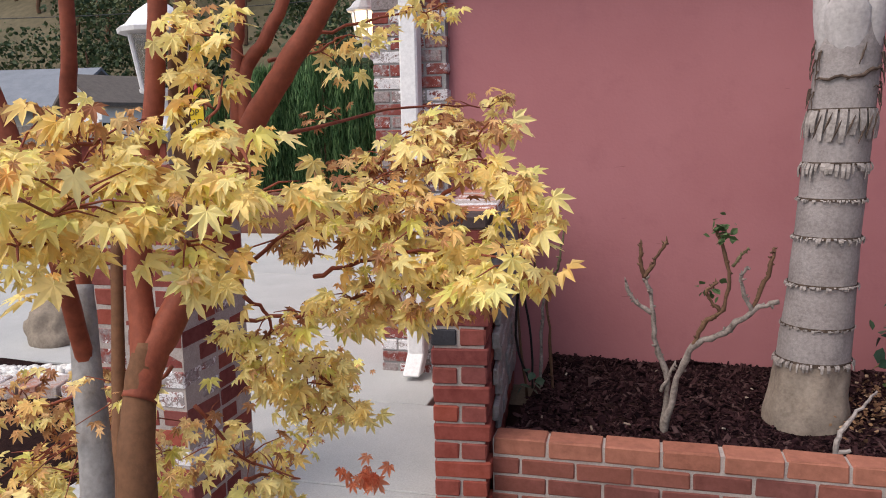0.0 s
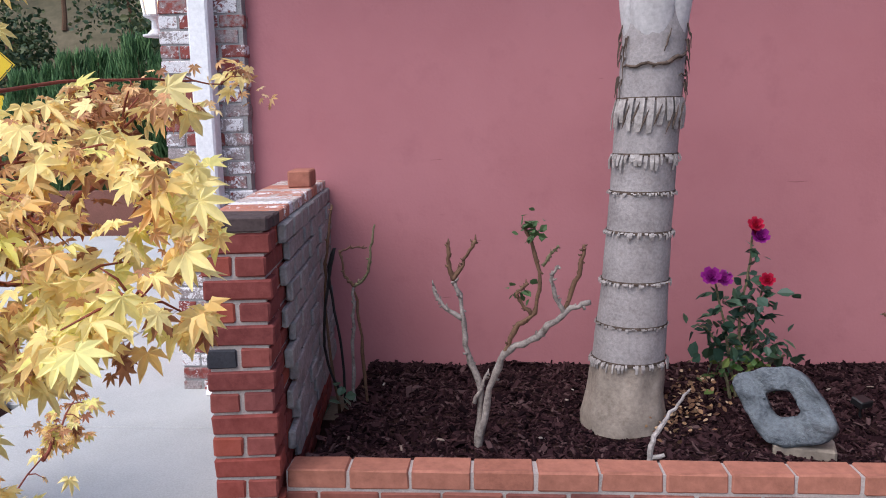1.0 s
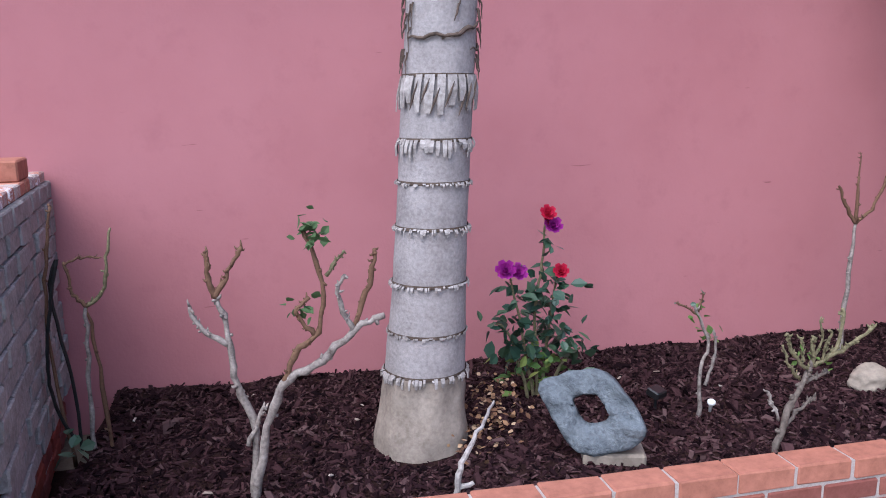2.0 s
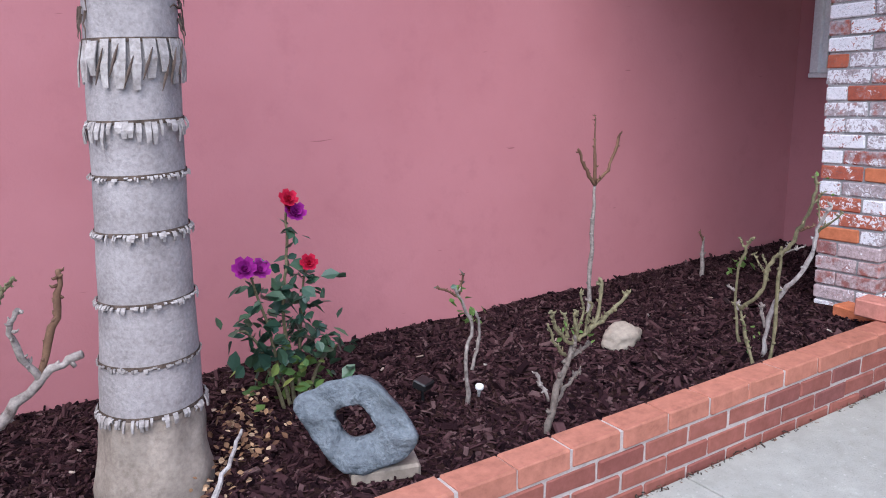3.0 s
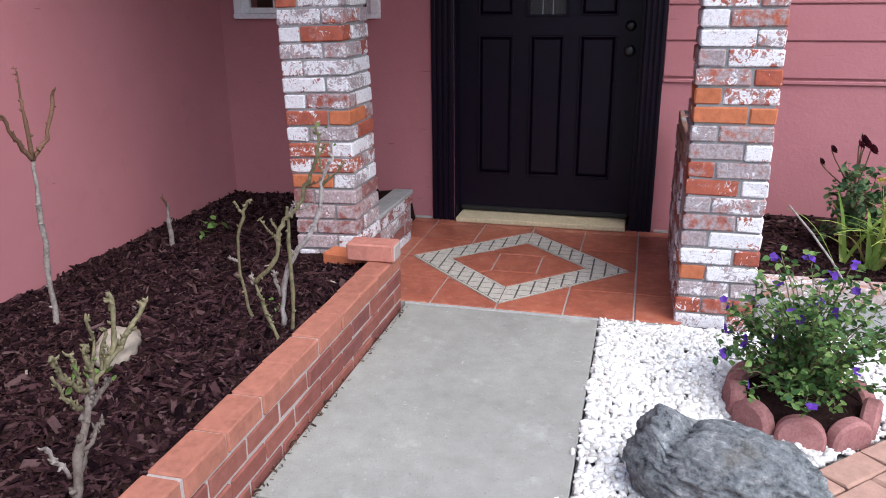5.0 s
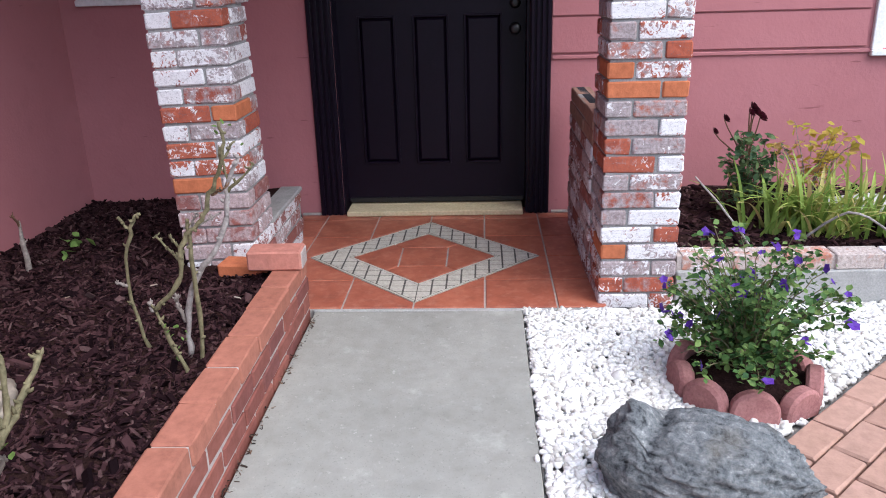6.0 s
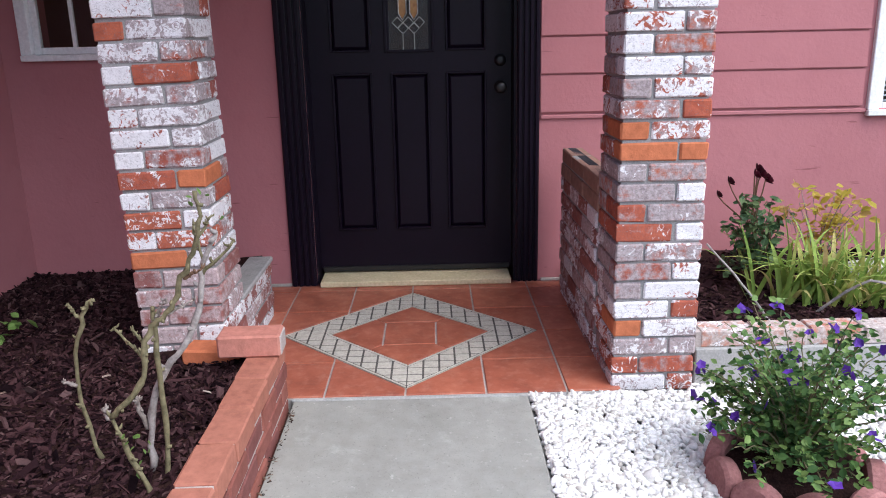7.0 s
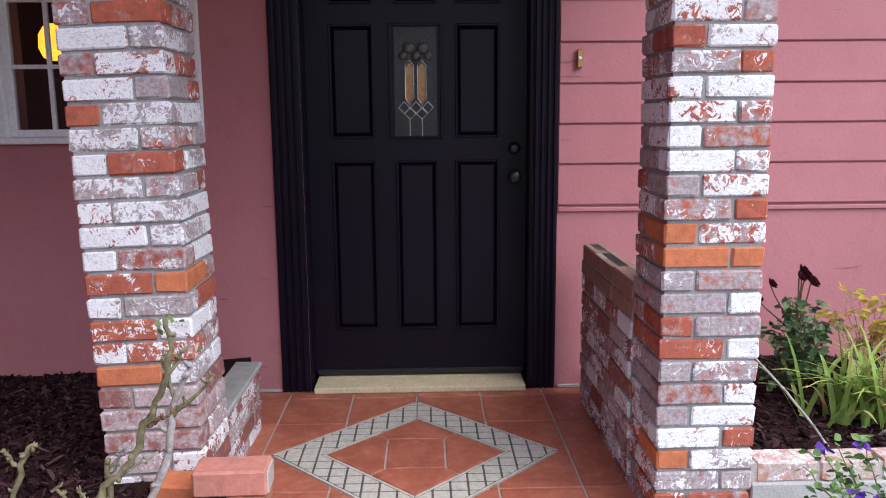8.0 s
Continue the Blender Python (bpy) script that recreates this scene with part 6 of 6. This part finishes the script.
for at, n, L, s in (((3.86, -0.12, 0.12), 60, 0.40, 91), ((3.82, -0.28, 0.12), 75, 0.38, 92), ((3.78, -0.62, 0.12), 75, 0.36, 93), ((3.9, -0.95, 0.12), 60, 0.36, 94)):
    strap_clump(at, n, L, s, "clump of yellow-green strap leaves in the far bed")
stk = part("dry_stalk", limb(bmesh.new(), [(3.62, 0.12, 0.12), (3.66, 0.24, 0.28), (3.70, 0.38, 0.44)], 0.005, 0.004, random.Random(95), 4, 0.003, 6), PALM_HUSK)
tagged(stk, "single dry tan stalk leaning towards the column", "stalk")
stk = part("dry_stalk", limb(bmesh.new(), [(3.72, -0.1, 0.12), (3.60, -0.25, 0.30), (3.50, -0.42, 0.22), (3.45, -0.55, 0.16)], 0.006, 0.004, random.Random(96), 5, 0.003, 6), PALM_HUSK)
tagged(stk, "dry tan stalk bent over the curb", "stalk")

# ---- maple ----
mr = random.Random(101)
maple = thing("maple_tree", (-1.10, 0.25, -0.02), "coral-barked maple with yellow and browning autumn leaves", "tree")


def branch(name, path, r0, r1, mat):
    part(name, limb(bmesh.new(), path, r0, r1, mr, 6, 0.0012 if r0 > 0.008 else 0.004, 12 if r0 > 0.01 else 6, 0.012), mat, maple, "", True)


branch("trunk", [(-1.091, 0.203, -0.060), (-1.102, 0.245, 0.316), (-1.113, 0.291, 0.800), (-1.139, 0.349, 0.953), (-1.139, 0.379, 1.036)], 0.0401, 0.0210, MAPLE_OLD)
branch("limb", [(-1.139, 0.349, 0.953), (-1.139, 0.373, 1.012), (-1.164, 0.407, 1.142), (-1.152, 0.431, 1.307), (-1.130, 0.444, 1.472), (-1.106, 0.455, 1.791), (-1.095, 0.478, 2.381)], 0.0248, 0.0118, MAPLE_BARK)
branch("limb", [(-1.139, 0.349, 0.953), (-1.134, 0.379, 1.012), (-1.093, 0.433, 1.118), (-1.059, 0.470, 1.213), (-1.013, 0.517, 1.366), (-0.944, 0.543, 1.484), (-0.873, 0.556, 1.590), (-0.685, 0.584, 1.909)], 0.0283, 0.0165, MAPLE_BARK)
branch("limb", [(-1.071, 0.468, 1.189), (-1.119, 0.491, 1.354), (-1.119, 0.491, 1.496), (-1.096, 0.503, 1.673), (-1.037, 0.514, 2.263)], 0.0201, 0.0106, MAPLE_OLD)
branch("limb", [(-1.019, 0.523, 1.354), (-1.038, 0.564, 1.472), (-0.992, 0.577, 1.543), (-0.945, 0.602, 1.673), (-0.863, 0.638, 2.027)], 0.0142, 0.0094, MAPLE_BARK)
branch("limb", [(-1.038, 0.529, 1.378), (-1.050, 0.563, 1.508), (-1.038, 0.564, 1.602), (-1.032, 0.575, 2.027)], 0.0118, 0.0071, MAPLE_BARK)
branch("trunk", [(-1.233, 0.333, -0.060), (-1.246, 0.360, 0.316), (-1.270, 0.394, 0.729), (-1.319, 0.451, 0.953), (-1.344, 0.485, 1.107)], 0.0401, 0.0210, GREY_BARK)
branch("limb", [(-1.319, 0.451, 0.953), (-1.344, 0.485, 1.095), (-1.355, 0.508, 1.413), (-1.332, 0.497, 1.602), (-1.320, 0.495, 2.263)], 0.0200, 0.0106, MAPLE_BARK)
branch("limb", [(-1.270, 0.394, 0.729), (-1.319, 0.451, 0.953), (-1.305, 0.380, 1.201), (-1.340, 0.355, 1.366), (-1.386, 0.330, 1.555), (-1.502, 0.267, 2.027)], 0.0170, 0.0142, MAPLE_BARK)
branch("limb", [(-1.150, 0.303, 0.434), (-1.174, 0.337, 0.788), (-1.211, 0.395, 0.977), (-1.236, 0.453, 1.201)], 0.0153, 0.0094, MAPLE_OLD)

# a seven-lobed leaf, folded a little along each lobe
mv, mf = [(0, 0, 0.0)], []
lobes = [(-2.25, 0.42), (-1.45, 0.72), (-0.72, 0.95), (0.0, 1.05), (0.72, 0.95), (1.45, 0.72), (2.25, 0.42)]
for i, (a, r) in enumerate(lobes):
    for da, rr_, z in ((-0.36, 0.42 if i else 0.2, 0.06), (-0.20, r * 0.66, 0.02), (0.0, r, -0.10), (0.20, r * 0.66, 0.02)):
        mv.append((math.sin(a + da) * rr_, math.cos(a + da) * rr_, z))
mv.append((math.sin(2.61) * 0.14, math.cos(2.61) * 0.14, 0.06))
n_m = len(mv) - 1
for i in range(1, n_m):
    mf.append((0, i, i + 1))


leaf_poses = {"yellow": [], "brown": [], "red": []}


def hang_leaf(p, size, kind):
    """One leaf near p, facing up and outward with its tip down."""
    nrm = (Vector((0.12, -0.6, 0.75)) + Vector([mr.gauss(0, 0.5) for _ in range(3)])).normalized()
    tip = Vector((mr.gauss(0.15, 0.5), mr.gauss(-0.1, 0.4), -0.8))
    tip = (tip - nrm * tip.dot(nrm)).normalized()
    s = size * mr.uniform(0.55, 1.2)
    m = Matrix((tip.cross(nrm), tip, nrm)).transposed().to_4x4()
    m.translation = p
    leaf_poses[kind].append(m @ Matrix.Diagonal((s * mr.uniform(0.75, 1.1), s, s * mr.uniform(0.3, 2.4), 1)))


def spray(path, yellow, brown, spread):
    """A thin reddish branch with side twigs, leaves in tiers round the twig ends."""
    q = finer(path, 6, 0.004, mr)
    bm = tube(bmesh.new(), q, [0.0042 - 0.0030 * i / (len(q) - 1) for i in range(len(q))], 6)
    ends = []
    for _ in range(max(5, (yellow + brown) // 7)):
        a = q[min(len(q) - 1, int((0.22 + 0.78 * mr.random() ** 0.8) * len(q)))]
        b = a + Vector([max(-1.35, min(1.35, mr.gauss(0, 1))) * spread * k for k in (1.0, 1.0, 0.62)])
        tube(bm, [a, (a + b) / 2 + Vector((0, 0, 0.006)), b], [0.0017, 0.0013, 0.0007], 4)
        ends.append(b)
    part("branch", bm, MAPLE_BARK, maple, "", True)
    for kind, n, size in (("yellow", yellow, 0.0315), ("brown", brown * 5 // 4, 0.020)):
        for _ in range(n):
            c = mr.choice(ends)
            hang_leaf(c + Vector((mr.gauss(0, 0.022), mr.gauss(0, 0.018), mr.gauss(-0.008, 0.010))), size, kind)


spray([(-1.14, 0.48, 1.31), (-0.98, 0.12, 1.31), (-0.94, -0.02, 1.29)], 130, 14, 0.055)
spray([(-1.14, 0.43, 1.36), (-1.03, 0.15, 1.36), (-1.04, 0.03, 1.34)], 80, 60, 0.050)
spray([(-1.08, 0.22, 1.23), (-1.01, 0.04, 1.25), (-1.00, -0.02, 1.26)], 60, 6, 0.040)
spray([(-1.02, 0.45, 1.29), (-0.88, 0.24, 1.35), (-0.79, 0.13, 1.29)], 70, 8, 0.045)
spray([(-1.11, 0.43, 1.32), (-0.93, 0.16, 1.27), (-0.88, 0.12, 1.24)], 56, 6, 0.040)
spray([(-1.11, 0.50, 1.41), (-1.04, 0.43, 1.52), (-0.93, 0.37, 1.48)], 44, 6, 0.040)
spray([(-1.07, 0.47, 1.45), (-0.95, 0.33, 1.42), (-0.95, 0.28, 1.38)], 36, 4, 0.040)
spray([(-1.05, 0.53, 1.13), (-0.92, 0.52, 1.22), (-0.79, 0.55, 1.29), (-0.63, 0.53, 1.34)], 90, 190, 0.055)
spray([(-0.86, 0.54, 1.23), (-0.77, 0.58, 1.35), (-0.68, 0.61, 1.38)], 30, 90, 0.045)
spray([(-0.90, 0.51, 1.13), (-0.75, 0.44, 1.18), (-0.61, 0.37, 1.20), (-0.52, 0.33, 1.19)], 120, 24, 0.042)
spray([(-0.68, 0.51, 1.26), (-0.58, 0.46, 1.32), (-0.54, 0.40, 1.28)], 70, 16, 0.040)
spray([(-0.83, 0.54, 1.19), (-0.73, 0.47, 1.25), (-0.65, 0.42, 1.24)], 50, 70, 0.045)
spray([(-1.05, 0.51, 1.05), (-0.92, 0.52, 1.06), (-0.79, 0.50, 1.11), (-0.68, 0.45, 1.13)], 110, 70, 0.045)
spray([(-1.05, 0.51, 1.02), (-0.98, 0.57, 0.96), (-0.91, 0.58, 0.91), (-0.95, 0.58, 0.83)], 110, 24, 0.045)
spray([(-1.04, 0.52, 1.09), (-1.00, 0.54, 1.04), (-1.03, 0.52, 0.97)], 56, 16, 0.045)
spray([(-1.16, 0.47, 0.97), (-1.29, 0.47, 0.85), (-1.51, 0.50, 0.75)], 50, 130, 0.085)
spray([(-1.34, 0.47, 0.91), (-1.51, 0.52, 0.85), (-1.64, 0.59, 0.86)], 20, 80, 0.075)
spray([(-1.14, 0.50, 0.89), (-1.06, 0.52, 0.79), (-0.96, 0.54, 0.75)], 64, 34, 0.055)
spray([(-1.24, 0.46, 0.81), (-1.35, 0.46, 0.76), (-1.51, 0.46, 0.72)], 64, 26, 0.065)
spray([(-0.97, 0.72, 1.55), (-0.87, 0.80, 1.59), (-0.77, 0.88, 1.61)], 34, 8, 0.030)
spray([(-1.03, 0.64, 1.50), (-0.97, 0.71, 1.52), (-0.91, 0.73, 1.55)], 18, 6, 0.040)
spray([(-0.98, 0.55, 1.36), (-0.86, 0.93, 1.42), (-0.72, 1.12, 1.42)], 14, 46, 0.035)
spray([(-1.00, 0.42, 0.80), (-1.12, 0.85, 0.64), (-1.22, 1.35, 0.66)], 12, 8, 0.03)
spray([(-1.19, 1.20, 0.64), (-1.23, 1.42, 0.70)], 22, 44, 0.035)
for _ in range(18):
    hang_leaf(Vector((-0.865, 0.617, 0.732)) + Vector((mr.gauss(0, .022), mr.gauss(0, .02), mr.gauss(0, .013))), 0.024, "red")
part("crown", many("crown", mv, mf, leaf_poses["yellow"]), MAPLE_YELLOW, maple)
part("browning_leaves", many("browning_leaves", mv, mf, leaf_poses["brown"]), MAPLE_BROWN, maple)
part("red_leaves", many("red_leaves", mv, mf, leaf_poses["red"]), MAPLE_RED, maple)
fallen = []
for _ in range(420):
    x, y = mr.uniform(-5.2, -0.9), mr.uniform(-0.2, 2.7)
    if x > -2.66 and y > 0.95:
        continue
    s = mr.uniform(0.025, 0.04)
    fallen.append(Matrix.LocRotScale((x, y, front_height(x, y) + 0.025), Euler((mr.gauss(0, .3), mr.gauss(0, .3), mr.uniform(0, 6.3))), (s, s, s)))
fo = part("fallen_leaves", many("fallen_leaves", mv, mf, fallen), MAPLE_BROWN)
tagged(fo, "fallen yellow-brown maple leaves on the front bed", "leaf litter", kind="stuff")
bor = thing("bed_border", (-3.9, 2.9, 0), "curved low brick border of the front bed", "border", kind="structure")
for k in range(22):
    x = -5.2 + k * 0.12
    y = 2.82 + 0.22 * (x + 3.4) - 0.10 * (x + 3.9) ** 2 * 0.3
    ob = new("brick", brick_mesh((0.10, 0.20, 0.08), BRICK_PALE, lay.randrange(5)))
    ob.parent, ob.matrix_parent_inverse = bor, bor.matrix_basis.inverted()
    ob.matrix_basis = pose(x, y, 0.0, 0, 0, 12)

# ---- distance ----
hr = random.Random(121)


def conifer(at, height, radius, seed):
    """A dense upright conifer: trunk, and a crown of many small upward sprays."""
    rnd = random.Random(seed)
    ob = thing("conifer", at, "dense dark green columnar conifer in a clipped row", "tree", "conifer row")
    part("trunk", tube(bmesh.new(), [at, (at[0], at[1], at[2] + height * 0.9)], [0.07, 0.02], 8), CANE_DARK, ob)
    spray_v = [(-0.25, 0, 0), (0.25, 0, 0), (0.16, 0.05, 0.6), (0, 0, 1.0), (-0.16, -0.05, 0.6), (0, 0.18, 0.3)]
    spray_f = [(0, 1, 5), (1, 2, 5), (2, 3, 5), (3, 4, 5), (4, 0, 5)]
    out = []
    for _ in range(3000):
        t = rnd.random() ** 0.8
        a = rnd.uniform(0, 6.283)
        r = radius * (1 - max(0, t - 0.7) * 1.9) * rnd.uniform(0.7, 1.05) * (1 + 0.18 * math.sin(a * 5 + seed))
        p = (at[0] + r * math.cos(a), at[1] + r * math.sin(a), at[2] + height * t * 0.93)
        s = rnd.uniform(0.06, 0.16)
        out.append(Matrix.LocRotScale(p, Euler((rnd.gauss(0, .18), rnd.gauss(0, .18), a)), (s * 0.5, s * 0.5, s * 1.5)))
    part("crown", many("crown", spray_v, spray_f, out), HEDGE_LEAF, ob)


for i in range(9):
    conifer((-7.1 + i * 0.36 + hr.uniform(-.06, .06), 11.0 + hr.uniform(-.25, .25), -0.06), 2.38 + hr.uniform(-.25, .3) + (0.25 if i > 4 else 0), 0.36, 130 + i)
low = part("garden_wall", boxes_bm([(-14, -4.2, 9.45, 9.65, -0.1, 0.55)]), simple("brown_block_wall", (0.13, 0.06, 0.045), (0.20, 0.09, 0.07), 3, 0.9, 0.4))
tagged(low, "low brown wall at the end of the driveway", "wall", kind="structure")

sign = thing("road_sign", (-9.1, 13.0, 0), "yellow diamond road sign on a post", "sign")
part("post", boxes_bm([(-9.14, -9.06, 13.03, 13.09, -0.1, 3.05)], 0.005), simple("steel_post", (0.20, 0.20, 0.20), (0.28, 0.28, 0.28), 5, 0.5, 0.1, metal=1.0), sign)
fx, fy = Vector((0.985, 0.17, 0)).normalized(), Vector((0, 0, 1))


def plate(name, centre, shape, mat, off, parent, label=""):
    bm = bmesh.new()
    out_ = Vector((0.17, -0.985, 0)).normalized()
    f = bm.faces.new([bm.verts.new(Vector(centre) + fx * a + fy * b + out_ * off) for a, b in shape])
    e = bmesh.ops.extrude_face_region(bm, geom=[f])
    bmesh.ops.translate(bm, verts=[v for v in e["geom"] if isinstance(v, bmesh.types.BMVert)], vec=-out_ * 0.004)
    bmesh.ops.recalc_face_normals(bm, faces=bm.faces)
    return part(name, bm, mat, parent, label)


rot = [(0.54 * math.cos(k * math.pi / 2), 0.54 * math.sin(k * math.pi / 2)) for k in range(4)]
SIGN_BLACK = simple("sign_black", (0.02, 0.02, 0.02), (0.03, 0.03, 0.03), 4, 0.5, 0.02)
plate("diamond", (-9.1, 13.0, 2.50), rot, SIGN_YELLOW, 0.0, sign)
for k in range(4):
    (ax, az), (bx, bz) = rot[k], rot[(k + 1) % 4]
    plate("border_line", (-9.1, 13.0, 2.50), [(ax * .955, az * .955), (bx * .955, bz * .955), (bx * .925, bz * .925), (ax * .925, az * .925)], SIGN_BLACK, 0.006, sign)
plate("octagon", (-9.1, 13.0, 2.45), [(0.24 * math.cos(math.pi / 8 + k * math.pi / 4), 0.24 * math.sin(math.pi / 8 + k * math.pi / 4)) for k in range(8)], SIGN_RED, 0.007, sign, "faded red octagon")
plate("arrow", (-9.1, 13.0, 2.50), [(-0.05, 0.22), (0.05, 0.22), (0.05, 0.30), (0.10, 0.30), (0, 0.42), (-0.10, 0.30), (-0.05, 0.30)], SIGN_BLACK, 0.007, sign)
plate("word_plate", (-9.1, 13.0, 1.76), [(-0.29, -0.21), (0.29, -0.21), (0.29, 0.21), (-0.29, 0.21)], SIGN_YELLOW, 0.0, sign)
for word, z in (("STOP", 1.80), ("AHEAD", 1.61)):
    cu = bpy.data.curves.new("word", "FONT")
    cu.body, cu.size, cu.align_x, cu.extrude = word, 0.17, "CENTER", 0.001
    tmp = new("word_curve", cu)
    me = bpy.data.meshes.new_from_object(tmp)
    bpy.data.objects.remove(tmp)
    me.transform(Matrix.Translation((-9.1 + 0.0017, 12.99, z)) @ Matrix(((fx.x, 0, 0.17, 0), (fx.y, 0, -0.985, 0), (0, 1, 0, 0), (0, 0, 0, 1))))
    me.materials.clear()
    part("lettering", me, SIGN_BLACK, sign, "black letters")

truck = thing("pickup_truck", (-23.0, 30.0, 0), "white pickup truck parked across the street", "truck")
bm = boxes_bm([(-25.6, -20.4, 29.1, 30.9, 0.45, 1.1), (-24.0, -22.0, 29.2, 30.8, 1.1, 1.1 + 0.62)], 0.10)
part("body", bm, WHITE_PAINT, truck)
part("windows", boxes_bm([(-23.8, -22.2, 29.18, 30.82, 1.2, 1.62)], 0.05), WINDOW_DARK, truck)
for x in (-24.7, -21.3):
    for y in (29.1, 30.7):
        part("wheel", turned(bmesh.new(), (x, y, 0.32), [(0, 0.30), (0.02, 0.36), (0.18, 0.36), (0.2, 0.30)], (0, 1, 0), 20), BLACK, truck)


def house(at, size, wall_mat, roof_mat, label, turn):
    w, d, h, r = size
    ob = thing("house", at, label, "house")
    M = Matrix.Translation(at) @ Matrix.Rotation(radians(turn), 4, "Z")
    def add(name, bm, mat):
        bmesh.ops.transform(bm, matrix=M, verts=bm.verts)
        return part(name, bm, mat, ob)
    bm = box_bm(-w / 2, w / 2, -d / 2, d / 2, 0, h)
    for x in (-w / 2, w / 2):
        bm.faces.new([bm.verts.new(v) for v in ((x, -d / 2, h), (x, d / 2, h), (x, 0, h + r))])
    add("wall", bm, wall_mat)
    bm = bmesh.new()
    o = 0.35
    for s in (-1, 1):
        q = [(-w / 2 - o, s * (d / 2 + o), h - o * r / (d / 2)), (w / 2 + o, s * (d / 2 + o), h - o * r / (d / 2)), (w / 2 + o, 0, h + r), (-w / 2 - o, 0, h + r)]
        f = bm.faces.new([bm.verts.new(v) for v in q])
        e = bmesh.ops.extrude_face_region(bm, geom=[f])
        bmesh.ops.translate(bm, verts=[v for v in e["geom"] if isinstance(v, bmesh.types.BMVert)], vec=(0, 0, 0.12))
    bmesh.ops.recalc_face_normals(bm, faces=bm.faces)
    add("roof", bm, roof_mat)
    for x in (-w * 0.28, w * 0.22):
        win = add("window", boxes_bm([(x - 0.5, x + 0.5, -d / 2 - 0.03, -d / 2 + 0.05, 0.9, 1.9)]), WINDOW_DARK)
        add("trim", boxes_bm([(x - 0.6, x - 0.5, -d / 2 - 0.05, -d / 2 + 0.05, 0.8, 2.0), (x + 0.5, x + 0.6, -d / 2 - 0.05, -d / 2 + 0.05, 0.8, 2.0)]), WHITE_PAINT)
    return ob


house((-18.0, 22.5, 0.0), (2.2, 3.0, 2.6, 0.8), WHITE_PAINT, ROOF, "small white shed with a gabled roof across the street", 60)
house((-27.0, 26.5, 0.0), (9.0, 6.0, 2.7, 1.5), simple("grey_stucco", (0.30, 0.29, 0.27), (0.38, 0.37, 0.35), 3, 0.9, 0.2), SHINGLE_BLUE, "grey house with a blue-grey roof across the street", 10)
fence = thing("fence", (-22.0, 22.4, 0), "weathered grey board fence across the street", "fence")
board = part("board", boxes_bm([(-24.5, -24.32, 22.40, 22.43, 0, 1.9)]), simple("grey_boards", (0.16, 0.14, 0.13), (0.26, 0.24, 0.22), 4, 0.9, 0.4), fence)
for i in range(1, 26):
    b_ = new("board", board.data)
    b_.parent, b_.matrix_parent_inverse, b_.location = fence, Matrix.Translation(fence.location).inverted(), (i * 0.19, 0, hr.uniform(-.03, .03))


def hill_z(x, y):
    t = max(0.0, (y - 34) / 60)
    return 44 * (1 - math.exp(-t * 1.6)) * (0.8 + 0.35 * noise.noise(Vector((x * 0.02, y * 0.02, 1)))) * min(1, max(0, (45 - x) / 60)) + 0.6 * noise.noise(Vector((x * 0.15, y * 0.15, 3))) * min(1, t * 4) - 0.08


hill = surface("hillside", -190, 70, 34, 190, 4.0, hill_z, HILL)
tagged(hill, "dry brown hillside behind the street", "hill", kind="structure")


def far_tree(at, h, r, seed):
    rnd = random.Random(seed)
    ob = thing("far_tree", at, "dark green broadleaf tree on the far slope", "tree", "hillside trees")
    part("trunk", limb(bmesh.new(), [at, (at[0] + .2, at[1], at[2] + h * 0.4), (at[0], at[1], at[2] + h * 0.75)], 0.16, 0.05, rnd, 3, 0.05, 7), CANE_DARK, ob)
    out = []
    lumps = [(rnd.gauss(0, 0.45) * r, rnd.gauss(0, 0.45) * r, h * rnd.uniform(0.35, 0.95), r * rnd.uniform(0.3, 0.55)) for _ in range(9)]
    for _ in range(650):
        lx, ly, lz, lr = rnd.choice(lumps)
        d = Vector([rnd.gauss(0, 1) for _ in range(3)]).normalized() * lr * rnd.uniform(0.6, 1.05)
        s = rnd.uniform(0.14, 0.34)
        out.append(Matrix.LocRotScale(Vector(at) + Vector((lx, ly, lz)) + d, Euler([rnd.uniform(0, 6.3) for _ in range(3)]), (s, s, s)))
    part("crown", many("crown", rose_leaf_v, rose_leaf_f, out), FAR_LEAF, ob)


spots = 0
while spots < 150:
    x, y = hr.uniform(-75, -6), hr.uniform(24, 95)
    if x > -0.30 * y + 2 or x < -1.05 * y or (y < 34 and (-30 < x < -15)):
        continue
    far_tree((x, y, hill_z(x, y) if y > 34 else -0.1), hr.uniform(3.5, 7.5), hr.uniform(1.8, 3.4), 200 + spots)
    spots += 1
line = thing("utility_line", (-10, 17.5, 0), "thin utility wire between two wooden poles over the street", "utility line")
for x, y, h in ((-40, 19, 6.1), (25, 16, 6.0)):
    part("pole", tube(bmesh.new(), [(x, y, -0.1), (x, y, h + 0.6)], [0.14, 0.10], 10), GREY_BARK, line)
part("wire", tube(bmesh.new(), finer([(-40, 19, 6.1), (-10, 17.5, 4.6), (25, 16, 6.0)], 12, 0, hr), [0.012] * 25, 5), BLACK, line)
